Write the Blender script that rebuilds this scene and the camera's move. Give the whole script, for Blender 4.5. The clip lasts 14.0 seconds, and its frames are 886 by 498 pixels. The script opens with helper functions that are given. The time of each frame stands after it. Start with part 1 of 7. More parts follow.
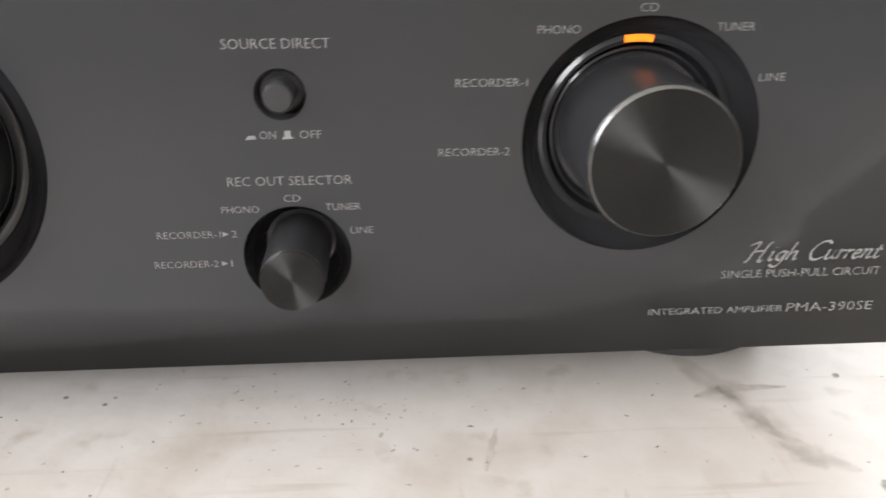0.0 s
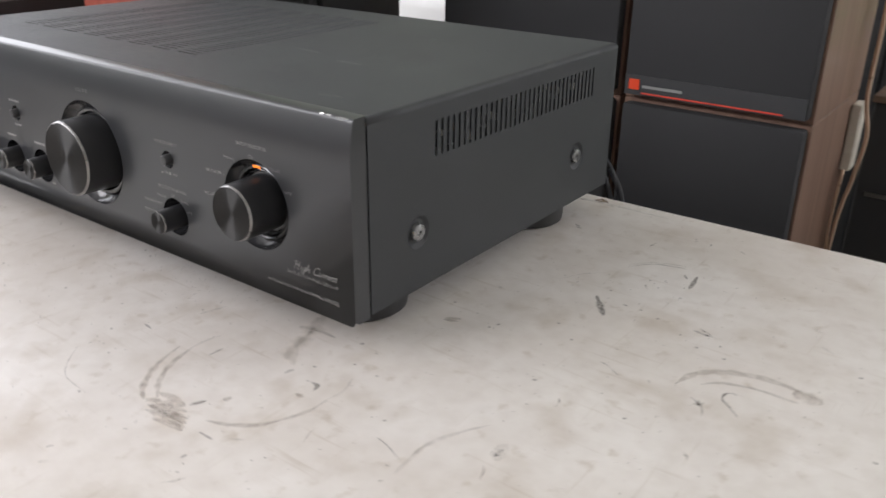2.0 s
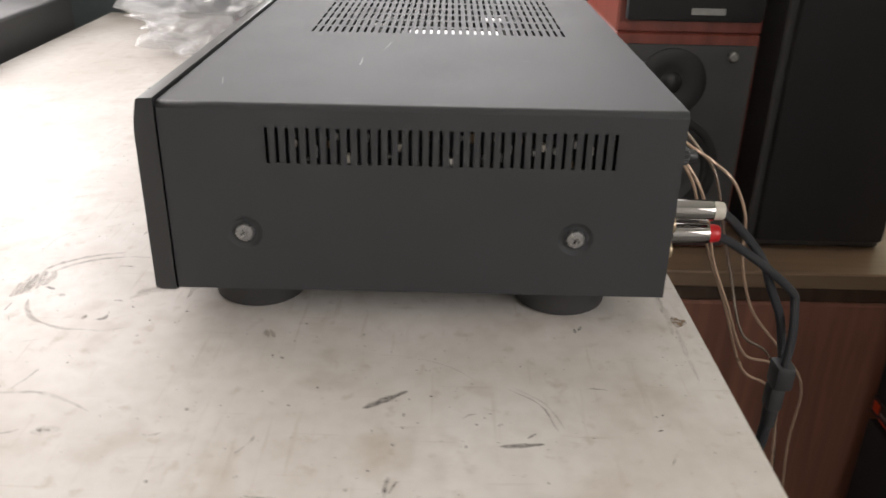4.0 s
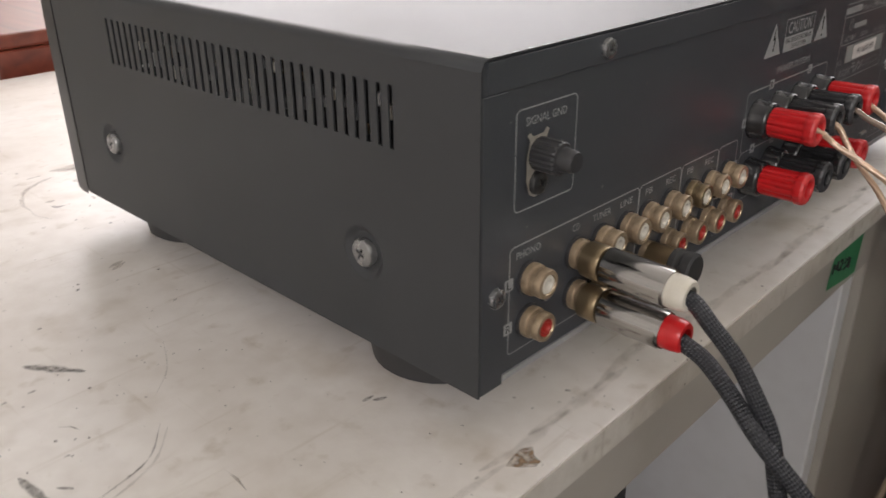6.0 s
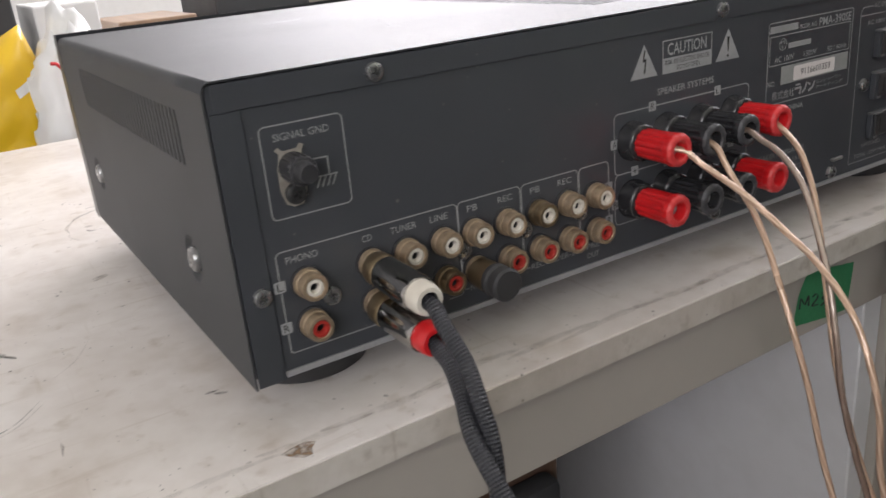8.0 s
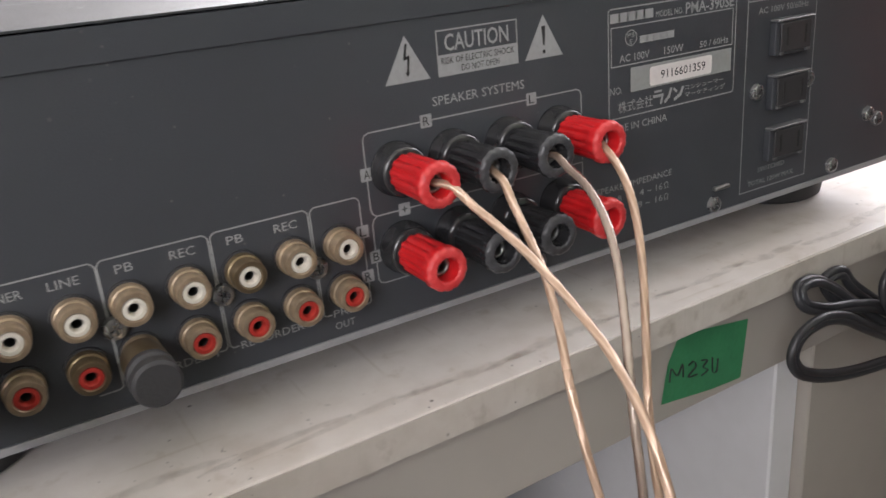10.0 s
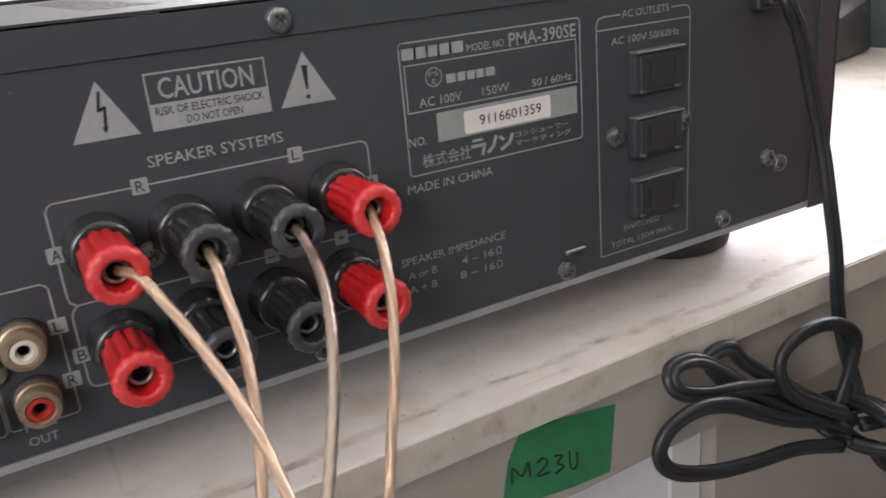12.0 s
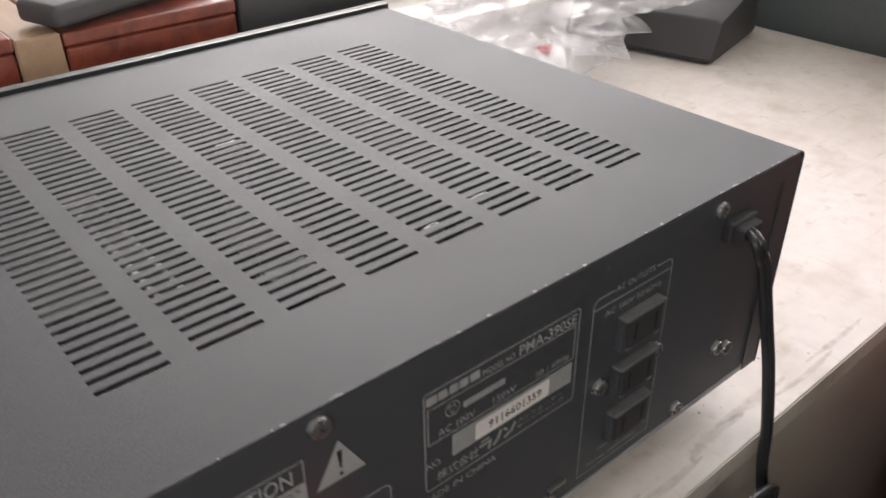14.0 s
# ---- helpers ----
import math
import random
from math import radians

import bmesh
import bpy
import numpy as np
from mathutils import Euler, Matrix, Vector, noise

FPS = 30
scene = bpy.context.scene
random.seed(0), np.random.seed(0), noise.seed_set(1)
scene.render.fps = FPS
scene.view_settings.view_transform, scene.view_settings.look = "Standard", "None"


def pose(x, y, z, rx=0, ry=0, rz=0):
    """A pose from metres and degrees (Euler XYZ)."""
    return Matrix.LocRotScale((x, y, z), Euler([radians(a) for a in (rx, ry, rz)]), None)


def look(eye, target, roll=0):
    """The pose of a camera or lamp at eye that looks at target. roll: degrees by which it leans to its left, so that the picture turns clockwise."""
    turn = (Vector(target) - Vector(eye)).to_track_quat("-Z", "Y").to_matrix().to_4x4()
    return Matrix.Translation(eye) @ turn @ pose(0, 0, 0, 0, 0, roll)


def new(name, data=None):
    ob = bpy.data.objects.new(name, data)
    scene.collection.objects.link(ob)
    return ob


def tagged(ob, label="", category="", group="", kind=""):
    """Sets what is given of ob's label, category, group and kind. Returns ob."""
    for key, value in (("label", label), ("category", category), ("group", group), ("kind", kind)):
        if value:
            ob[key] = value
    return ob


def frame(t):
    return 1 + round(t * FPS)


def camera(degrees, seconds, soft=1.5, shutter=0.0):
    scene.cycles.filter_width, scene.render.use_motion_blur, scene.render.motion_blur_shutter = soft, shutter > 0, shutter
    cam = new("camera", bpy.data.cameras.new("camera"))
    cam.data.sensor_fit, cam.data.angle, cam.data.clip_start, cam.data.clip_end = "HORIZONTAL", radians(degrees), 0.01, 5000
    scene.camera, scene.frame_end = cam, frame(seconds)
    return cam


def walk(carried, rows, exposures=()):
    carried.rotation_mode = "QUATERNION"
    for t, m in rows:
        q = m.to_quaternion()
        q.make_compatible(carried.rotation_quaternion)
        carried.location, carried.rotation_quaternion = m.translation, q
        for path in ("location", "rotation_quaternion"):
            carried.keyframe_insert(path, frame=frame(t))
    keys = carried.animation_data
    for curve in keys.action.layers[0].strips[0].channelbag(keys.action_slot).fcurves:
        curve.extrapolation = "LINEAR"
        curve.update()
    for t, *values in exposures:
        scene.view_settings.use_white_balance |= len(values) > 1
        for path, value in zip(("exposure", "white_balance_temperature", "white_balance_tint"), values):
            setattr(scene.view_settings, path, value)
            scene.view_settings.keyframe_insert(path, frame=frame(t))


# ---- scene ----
cam = camera(56.53, 14.0, soft=1.6, shutter=0.3)


def aim(x, y, z, yaw, pitch, roll):
    return Matrix.Translation((x, y, z)) @ pose(0, 0, 0, 90 + pitch, 0, yaw) @ pose(0, 0, 0, 0, 0, roll)


# seconds, place, yaw, pitch, roll
PATH = [
    (0, 0.0999, -0.1603, 0.1133, -3.74, -24, -0.03),
    (0.5, 0.1615, -0.1892, 0.1403, 7.49, -26.78, -3.12),
    (1, 0.2511, -0.2617, 0.1835, 21.18, -24.14, -3.44),
    (1.5, 0.3403, -0.2961, 0.2079, 30.17, -22.79, -0.17),
    (2, 0.4629, -0.2635, 0.217, 36.54, -23.77, 0.73),
    (2.5, 0.5455, -0.1904, 0.2474, 52.31, -26.12, 3.45),
    (2.7, 0.5649, -0.166, 0.2515, 56.07, -25.75, 2.97),
    (3.75, 0.604, 0.072, 0.235, 82, -25.3, 2.3),
    (4.8, 0.5648, 0.3019, 0.2042, 107.81, -25.01, 0.16),
    (5, 0.5316, 0.3073, 0.1945, 109.91, -25, 1.34),
    (5.5, 0.4312, 0.3555, 0.168, 122.52, -25.07, 0.42),
    (6, 0.37, 0.4016, 0.1636, 134.19, -24.91, -0.66),
    (6.5, 0.3452, 0.4627, 0.1662, 144.62, -24.33, -2.05),
    (7, 0.3195, 0.4884, 0.1627, 147.3, -22.4, -3.71),
    (7.5, 0.3017, 0.4972, 0.1554, 148.86, -21.5, -4.95),
    (8, 0.282, 0.505, 0.1531, 149.46, -20.72, -5.39),
    (8.5, 0.2345, 0.5047, 0.1494, 150.34, -20.21, -5.72),
    (8.7, 0.2242, 0.5027, 0.15, 149.87, -21.16, -5.2),
    (10.8, 0.1155, 0.4663, 0.1235, 151.27, -20.07, -4.99),
    (11, 0.1084, 0.4675, 0.1285, 151.56, -19.68, -5.05),
    (11.5, 0.0877, 0.4651, 0.1265, 151.7, -19.53, -5.1),
    (12, 0.0663, 0.4648, 0.1271, 151.28, -19.93, -5.29),
    (12.5, 0.0502, 0.4476, 0.1372, 149.32, -20.94, -4.99),
    (13, 0.0442, 0.423, 0.1681, 147, -23.85, -2.6),
    (13.5, 0.0457, 0.42, 0.2066, 143.38, -27.58, -1.42),
    (14, 0.065, 0.3953, 0.251, 140.39, -31.76, -0.74),
]
walk(cam, [(row[0], aim(*row[1:])) for row in PATH], [(0, -0.03, 6300, 6), (0.5, -0.17, 6150, 6), (1, -0.3, 6100, 7), (1.5, -0.47, 6100, 8), (2, -0.62, 6200, 8), (2.7, -0.68, 6250, 8), (5, -0.52, 6850, 10), (7, -0.3, 6300, 11), (8.5, -0.1, 6300, 11), (10.8, 0.36, 6300, 12), (12, 0.24, 6300, 12), (12.5, 0.16, 6350, 11), (13.2, -0.13, 6450, 11), (14, -0.36, 6550, 11)])

# ---------------------------------------------------------------- light
world = bpy.data.worlds.new("world")
scene.world = world
world.use_nodes = True
wn = world.node_tree.nodes
sky = wn.new("ShaderNodeTexSky")
sky.sky_type = "NISHITA"
sky.sun_disc = False
sky.sun_elevation = radians(40)
sky.sun_rotation = radians(225)
wn["Background"].inputs[1].default_value = 0.12
world.node_tree.links.new(sky.outputs[0], wn["Background"].inputs[0])

FLOOR = -0.75
CEIL = 2.35


def window_light(name, place, target, w, h, watts, colour):
    lamp = bpy.data.lights.new(name, "AREA")
    lamp.shape = "RECTANGLE"
    lamp.size, lamp.size_y = w, h
    lamp.energy = watts
    lamp.color = colour
    ob = new(name, lamp)
    ob.matrix_world = look(place, target)
    return ob


DAY = (1.0, 0.945, 0.945)
window_light("window_light_west", (-2.52, -1.95, 1.4), (0, -1.5, 0.75), 1.25, 1.66, 74, DAY)
window_light("window_light_far_west", (-2.52, 0.3, 1.32), (0, 0.3, 0.75), 2.0, 1.7, 64, DAY)
window_light("window_light_south", (-1.6, -2.82, 1.57), (-1.2, 0, 0.75), 1.35, 1.3, 104, DAY)
# added fill lamp that brightens the rear panel; no known source stands here
window_light("window_light_north", (1.8, 1.92, 1.0), (0.9, 0, 0.2), 1.35, 1.3, 40, DAY)

# ---------------------------------------------------------------- materials


def mat(name, colour, rough=0.5, metal=0.0, grain=0.0, grain_size=900.0, blotch=0.0, blotch_size=14.0, bump=0.0, bump_size=1200.0,
        dark=None, rough_var=0.08, coat=0.0, spec=0.5, stretch=None):
    m = bpy.data.materials.new(name)
    m.use_nodes = True
    n, l = m.node_tree.nodes, m.node_tree.links
    b = n["Principled BSDF"]
    b.inputs["Roughness"].default_value = rough
    b.inputs["Metallic"].default_value = metal
    b.inputs["Coat Weight"].default_value = coat
    b.inputs["Specular IOR Level"].default_value = spec
    base = (*colour, 1)
    low = (*(dark or tuple(c * 0.6 for c in colour)), 1)
    tc = n.new("ShaderNodeTexCoord")
    mp = n.new("ShaderNodeMapping")
    l.new(tc.outputs["Object"], mp.inputs[0])
    if stretch:
        mp.inputs["Scale"].default_value = stretch
    big = n.new("ShaderNodeTexNoise")
    big.inputs["Scale"].default_value = blotch_size
    big.inputs["Detail"].default_value = 6
    l.new(mp.outputs[0], big.inputs["Vector"])
    fine = n.new("ShaderNodeTexNoise")
    fine.inputs["Scale"].default_value = grain_size
    fine.inputs["Detail"].default_value = 3
    l.new(mp.outputs[0], fine.inputs["Vector"])
    r1 = n.new("ShaderNodeValToRGB")
    r1.color_ramp.elements[0].position, r1.color_ramp.elements[1].position = 0.38, 0.68
    r1.color_ramp.elements[0].color, r1.color_ramp.elements[1].color = (0, 0, 0, 1), (blotch, blotch, blotch, 1)
    l.new(big.outputs["Fac"], r1.inputs[0])
    m1 = n.new("ShaderNodeMix")
    m1.data_type = "RGBA"
    m1.inputs[6].default_value, m1.inputs[7].default_value = base, low
    l.new(r1.outputs[0], m1.inputs[0])
    r2 = n.new("ShaderNodeValToRGB")
    r2.color_ramp.elements[0].position, r2.color_ramp.elements[1].position = 0.4, 0.75
    r2.color_ramp.elements[0].color, r2.color_ramp.elements[1].color = (0, 0, 0, 1), (grain, grain, grain, 1)
    l.new(fine.outputs["Fac"], r2.inputs[0])
    m2 = n.new("ShaderNodeMix")
    m2.data_type = "RGBA"
    m2.inputs[7].default_value = low
    l.new(m1.outputs[2], m2.inputs[6])
    l.new(r2.outputs[0], m2.inputs[0])
    l.new(m2.outputs[2], b.inputs["Base Color"])
    rr = n.new("ShaderNodeMapRange")
    rr.inputs["To Min"].default_value, rr.inputs["To Max"].default_value = max(0.02, rough - rough_var), min(1, rough + rough_var)
    l.new(big.outputs["Fac"], rr.inputs["Value"])
    l.new(rr.outputs[0], b.inputs["Roughness"])
    if bump:
        f2 = n.new("ShaderNodeTexNoise")
        f2.inputs["Scale"].default_value = bump_size
        f2.inputs["Detail"].default_value = 2
        l.new(mp.outputs[0], f2.inputs["Vector"])
        bu = n.new("ShaderNodeBump")
        bu.inputs["Strength"].default_value = bump
        bu.inputs["Distance"].default_value = 0.0006
        l.new(f2.outputs["Fac"], bu.inputs["Height"])
        l.new(bu.outputs[0], b.inputs["Normal"])
    return m


def wood(name, light, dark, rough=0.4, along=2, size=30.0, coat=0.2):
    """Veneer with long streaks along one axis."""
    m = bpy.data.materials.new(name)
    m.use_nodes = True
    n, l = m.node_tree.nodes, m.node_tree.links
    b = n["Principled BSDF"]
    b.inputs["Roughness"].default_value = rough
    b.inputs["Coat Weight"].default_value = coat
    tc = n.new("ShaderNodeTexCoord")
    mp = n.new("ShaderNodeMapping")
    sc = [size, size, size]
    sc[along] = size * 0.06
    mp.inputs["Scale"].default_value = sc
    l.new(tc.outputs["Object"], mp.inputs[0])
    n1 = n.new("ShaderNodeTexNoise")
    n1.inputs["Scale"].default_value, n1.inputs["Detail"].default_value, n1.inputs["Distortion"].default_value = 2.0, 8, 0.6
    l.new(mp.outputs[0], n1.inputs["Vector"])
    rp = n.new("ShaderNodeValToRGB")
    rp.color_ramp.elements[0].position, rp.color_ramp.elements[1].position = 0.3, 0.72
    rp.color_ramp.elements[0].color, rp.color_ramp.elements[1].color = (*dark, 1), (*light, 1)
    l.new(n1.outputs["Fac"], rp.inputs[0])
    l.new(rp.outputs[0], b.inputs["Base Color"])
    bu = n.new("ShaderNodeBump")
    bu.inputs["Strength"].default_value, bu.inputs["Distance"].default_value = 0.15, 0.0008
    l.new(n1.outputs["Fac"], bu.inputs["Height"])
    l.new(bu.outputs[0], b.inputs["Normal"])
    return m


def smear(name, colour, cover, size, edge=0.18, fade=True):
    """A dirt film with ragged holes, for marks on the table; fade thins it towards its long edges."""
    m = bpy.data.materials.new(name)
    m.use_nodes = True
    n, l = m.node_tree.nodes, m.node_tree.links
    b = n["Principled BSDF"]
    b.inputs["Base Color"].default_value = (*colour, 1)
    b.inputs["Roughness"].default_value = 0.8
    tc = n.new("ShaderNodeTexCoord")
    n1 = n.new("ShaderNodeTexNoise")
    n1.inputs["Scale"].default_value, n1.inputs["Detail"].default_value = size, 6
    l.new(tc.outputs["Object"], n1.inputs["Vector"])
    rp = n.new("ShaderNodeValToRGB")
    rp.color_ramp.elements[0].position, rp.color_ramp.elements[1].position = 0.5 - edge, 0.5 + edge
    rp.color_ramp.elements[0].color, rp.color_ramp.elements[1].color = (0, 0, 0, 1), (cover, cover, cover, 1)
    l.new(n1.outputs["Fac"], rp.inputs[0])
    if not fade:
        l.new(rp.outputs[0], b.inputs["Alpha"])
        return m
    sp = n.new("ShaderNodeSeparateXYZ")
    l.new(tc.outputs["UV"], sp.inputs[0])
    mr = n.new("ShaderNodeMapRange")
    mr.interpolation_type = "SMOOTHSTEP"
    mr.inputs["To Min"].default_value, mr.inputs["To Max"].default_value = 0.0, 1.0
    l.new(sp.outputs["Y"], mr.inputs["Value"])
    mu = n.new("ShaderNodeMath")
    mu.operation = "MULTIPLY"
    l.new(rp.outputs[0], mu.inputs[0])
    l.new(mr.outputs[0], mu.inputs[1])
    l.new(mu.outputs[0], b.inputs["Alpha"])
    return m


def grimy(m, brown, black, amount):
    """Adds old dirt to a pale surface: brown blotches, rubbed streaks and pinpoint specks."""
    n, l = m.node_tree.nodes, m.node_tree.links
    b = n["Principled BSDF"]
    tc = n.new("ShaderNodeTexCoord")
    last = b.inputs["Base Color"].links[0].from_socket

    def layer(last, fac, colour):
        mx = n.new("ShaderNodeMix")
        mx.data_type = "RGBA"
        mx.inputs[7].default_value = (*colour, 1)
        l.new(last, mx.inputs[6])
        l.new(fac, mx.inputs[0])
        return mx.outputs[2]

    def ramped(value, lo, hi, top):
        r = n.new("ShaderNodeMapRange")
        r.inputs["From Min"].default_value, r.inputs["From Max"].default_value = lo, hi
        r.inputs["To Min"].default_value, r.inputs["To Max"].default_value = 0.0, top
        l.new(value, r.inputs["Value"])
        return r.outputs[0]

    for scale, turn, lo, hi, top, colour in (((26, 26, 26), 0, 0.54, 0.8, 0.55, brown), ((90, 90, 90), 0, 0.6, 0.78, 0.5, brown), ((14, 210, 14), 35, 0.62, 0.78, 0.42, brown), ((230, 16, 16), 12, 0.64, 0.78, 0.36, brown), ((5, 9, 5), 60, 0.45, 0.75, 0.35, brown)):
        mp = n.new("ShaderNodeMapping")
        mp.inputs["Scale"].default_value = scale
        mp.inputs["Rotation"].default_value = (0, 0, radians(turn))
        l.new(tc.outputs["Object"], mp.inputs[0])
        ns = n.new("ShaderNodeTexNoise")
        ns.inputs["Scale"].default_value, ns.inputs["Detail"].default_value = 1.0, 7
        l.new(mp.outputs[0], ns.inputs["Vector"])
        last = layer(last, ramped(ns.outputs["Fac"], lo, hi, top * amount), colour)
    for scale, size, rare in ((95, 0.085, 0.72), (240, 0.11, 0.8)):
        vo = n.new("ShaderNodeTexVoronoi")
        vo.inputs["Scale"].default_value = scale
        l.new(tc.outputs["Object"], vo.inputs["Vector"])
        near = ramped(vo.outputs["Distance"], size, size * 0.4, 1.0)
        sp = n.new("ShaderNodeSeparateColor")
        l.new(vo.outputs["Color"], sp.inputs[0])
        keep = ramped(sp.outputs[0], rare, rare + 0.12, 0.9)
        mu = n.new("ShaderNodeMath")
        mu.operation = "MULTIPLY"
        l.new(near, mu.inputs[0])
        l.new(keep, mu.inputs[1])
        last = layer(last, mu.outputs[0], black)
    l.new(last, b.inputs["Base Color"])
    return m


def clear(name, colour, rough, alpha):
    m = mat(name, colour, rough, spec=0.9)
    m.node_tree.nodes["Principled BSDF"].inputs["Alpha"].default_value = alpha
    return m


M_TABLE = mat("worn_white_laminate", (0.76, 0.725, 0.69), 0.42, grain=0.3, grain_size=95, blotch=0.42, blotch_size=9, bump=0.1, bump_size=400, dark=(0.52, 0.465, 0.41), rough_var=0.12)
grimy(M_TABLE, (0.42, 0.35, 0.27), (0.12, 0.1, 0.085), 1.15)
M_EDGE = mat("greyed_laminate_edge", (0.58, 0.545, 0.495), 0.5, grain=0.3, grain_size=160, blotch=0.5, blotch_size=22, bump=0.25, bump_size=300, dark=(0.38, 0.34, 0.28))
grimy(M_EDGE, (0.25, 0.2, 0.15), (0.08, 0.065, 0.055), 1.3)
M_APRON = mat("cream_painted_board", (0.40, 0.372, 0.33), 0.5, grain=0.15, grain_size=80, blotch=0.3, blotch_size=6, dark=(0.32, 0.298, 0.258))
M_INNER = mat("off_white_board", (0.74, 0.74, 0.75), 0.55, grain=0.15, grain_size=60, blotch=0.3, blotch_size=5, dark=(0.5, 0.49, 0.47))
M_COVER = mat("textured_black_steel", (0.0365, 0.0393, 0.0435), 0.54, grain=0.35, grain_size=2600, blotch=0.25, blotch_size=16, bump=0.35, bump_size=3200, dark=(0.028, 0.029, 0.029), rough_var=0.05, spec=0.46)
M_REAR = mat("black_coated_steel", (0.056, 0.060, 0.068), 0.38, grain=0.2, grain_size=1800, blotch=0.4, blotch_size=20, bump=0.12, bump_size=2200, dark=(0.046, 0.05, 0.056))
grimy(M_REAR, (0.05, 0.05, 0.052), (0.13, 0.125, 0.12), 0.45)
M_PANEL = mat("satin_black_aluminium", (0.027, 0.0285, 0.0315), 0.29, grain=0.25, grain_size=160, blotch=0.2, blotch_size=12, dark=(0.028, 0.028, 0.028), stretch=(0.06, 1, 1), rough_var=0.05)
M_GLOSS = mat("gloss_black_plastic", (0.026, 0.026, 0.028), 0.14, grain=0.1, blotch=0.3, blotch_size=40)
M_KNOB = mat("black_knob_skirt", (0.034, 0.034, 0.036), 0.32, grain=0.15, grain_size=1500, blotch=0.2, blotch_size=60)
M_PLASTIC = mat("matt_black_plastic", (0.036, 0.036, 0.039), 0.45, grain=0.3, grain_size=1400, blotch=0.35, blotch_size=60, bump=0.1, dark=(0.04, 0.038, 0.036))
M_RUBBER = mat("black_rubber", (0.038, 0.038, 0.04), 0.62, grain=0.3, grain_size=900, blotch=0.4, blotch_size=40, bump=0.2, dark=(0.035, 0.033, 0.03))
M_DARK = mat("unlit_steel", (0.05, 0.05, 0.052), 0.45, metal=0.6, blotch=0.4)
M_PRINT = mat("grey_silkscreen", (0.33, 0.335, 0.335), 0.6, grain=0.25, grain_size=900, blotch=0.3, blotch_size=60)
M_PRINTF = mat("warm_white_silkscreen", (0.27, 0.265, 0.26), 0.55, grain=0.2, grain_size=900, blotch=0.3, blotch_size=60)
M_CHROME = mat("bright_chrome", (0.4, 0.385, 0.37), 0.12, metal=1.0, grain=0.1, blotch=0.3, blotch_size=90, rough_var=0.05)
M_CHAMFER = mat("dull_cut_edge", (0.3, 0.295, 0.29), 0.26, metal=1.0, blotch=0.3, blotch_size=90)
M_STEEL = mat("zinc_screw_steel", (0.42, 0.42, 0.41), 0.34, metal=1.0, grain=0.4, grain_size=2000, blotch=0.5, blotch_size=200)
M_BSCREW = mat("blackened_screw_steel", (0.1, 0.1, 0.1), 0.38, metal=0.8, grain=0.4, grain_size=2000, blotch=0.5, blotch_size=200)
M_RSCREW = mat("dark_zinc_screw_steel", (0.34, 0.34, 0.34), 0.28, metal=0.8, grain=0.4, grain_size=2000, blotch=0.5, blotch_size=200)
M_CAP = mat("worn_black_cap", (0.022, 0.022, 0.024), 0.2, grain=0.15, grain_size=1400, blotch=0.3, blotch_size=120, dark=(0.035, 0.034, 0.033), spec=0.7)
M_RIM = mat("rubbed_black_rim", (0.075, 0.075, 0.08), 0.34, grain=0.6, grain_size=1200, blotch=0.8, blotch_size=260, dark=(0.03, 0.03, 0.032))
M_REDRIM = mat("rubbed_red_rim", (0.68, 0.07, 0.07), 0.4, grain=0.4, grain_size=1200, blotch=0.7, blotch_size=260, dark=(0.5, 0.014, 0.017))
# black plastic painted paler, as light on the outlets' upper faces
M_OUTLET_LIT = mat("lit_black_plastic", (0.15, 0.15, 0.152), 0.36, grain=0.3, grain_size=1200, blotch=0.4, blotch_size=90, dark=(0.05, 0.05, 0.052))
M_FLANGE = mat("bare_grey_steel_edge", (0.42, 0.42, 0.43), 0.4, metal=0.3, grain=0.3, blotch=0.4, blotch_size=60)
M_GOLD = mat("worn_gold_plate", (0.3, 0.23, 0.14), 0.32, metal=0.85, grain=0.4, grain_size=900, blotch=0.6, blotch_size=260, dark=(0.3, 0.22, 0.14))
M_PLATE = mat("dull_zinc_plate", (0.44, 0.41, 0.36), 0.42, metal=0.35, grain=0.4, grain_size=900, blotch=0.6, blotch_size=240, dark=(0.26, 0.23, 0.19))
M_JACK = mat("tarnished_nickel", (0.46, 0.35, 0.235), 0.34, metal=0.55, grain=0.45, grain_size=900, blotch=0.7, blotch_size=240, dark=(0.26, 0.2, 0.14))
M_WHITE = mat("aged_white_plastic", (0.68, 0.64, 0.56), 0.4, grain=0.2, grain_size=900, blotch=0.4, blotch_size=150, dark=(0.5, 0.45, 0.36))
M_RED = mat("red_plastic", (0.6, 0.015, 0.018), 0.3, grain=0.15, grain_size=900, blotch=0.35, blotch_size=90, dark=(0.36, 0.008, 0.012), coat=0.15)
M_REDJ = mat("faded_red_insert", (0.42, 0.035, 0.025), 0.42, grain=0.2, blotch=0.5, blotch_size=160)
M_TAN = mat("tan_cord", (0.45, 0.36, 0.26), 0.5, grain=0.3, blotch=0.4, blotch_size=40)
M_CORD = mat("black_vinyl_cord", (0.026, 0.026, 0.028), 0.36, grain=0.2, grain_size=700, blotch=0.4, blotch_size=60, dark=(0.046, 0.049, 0.056))


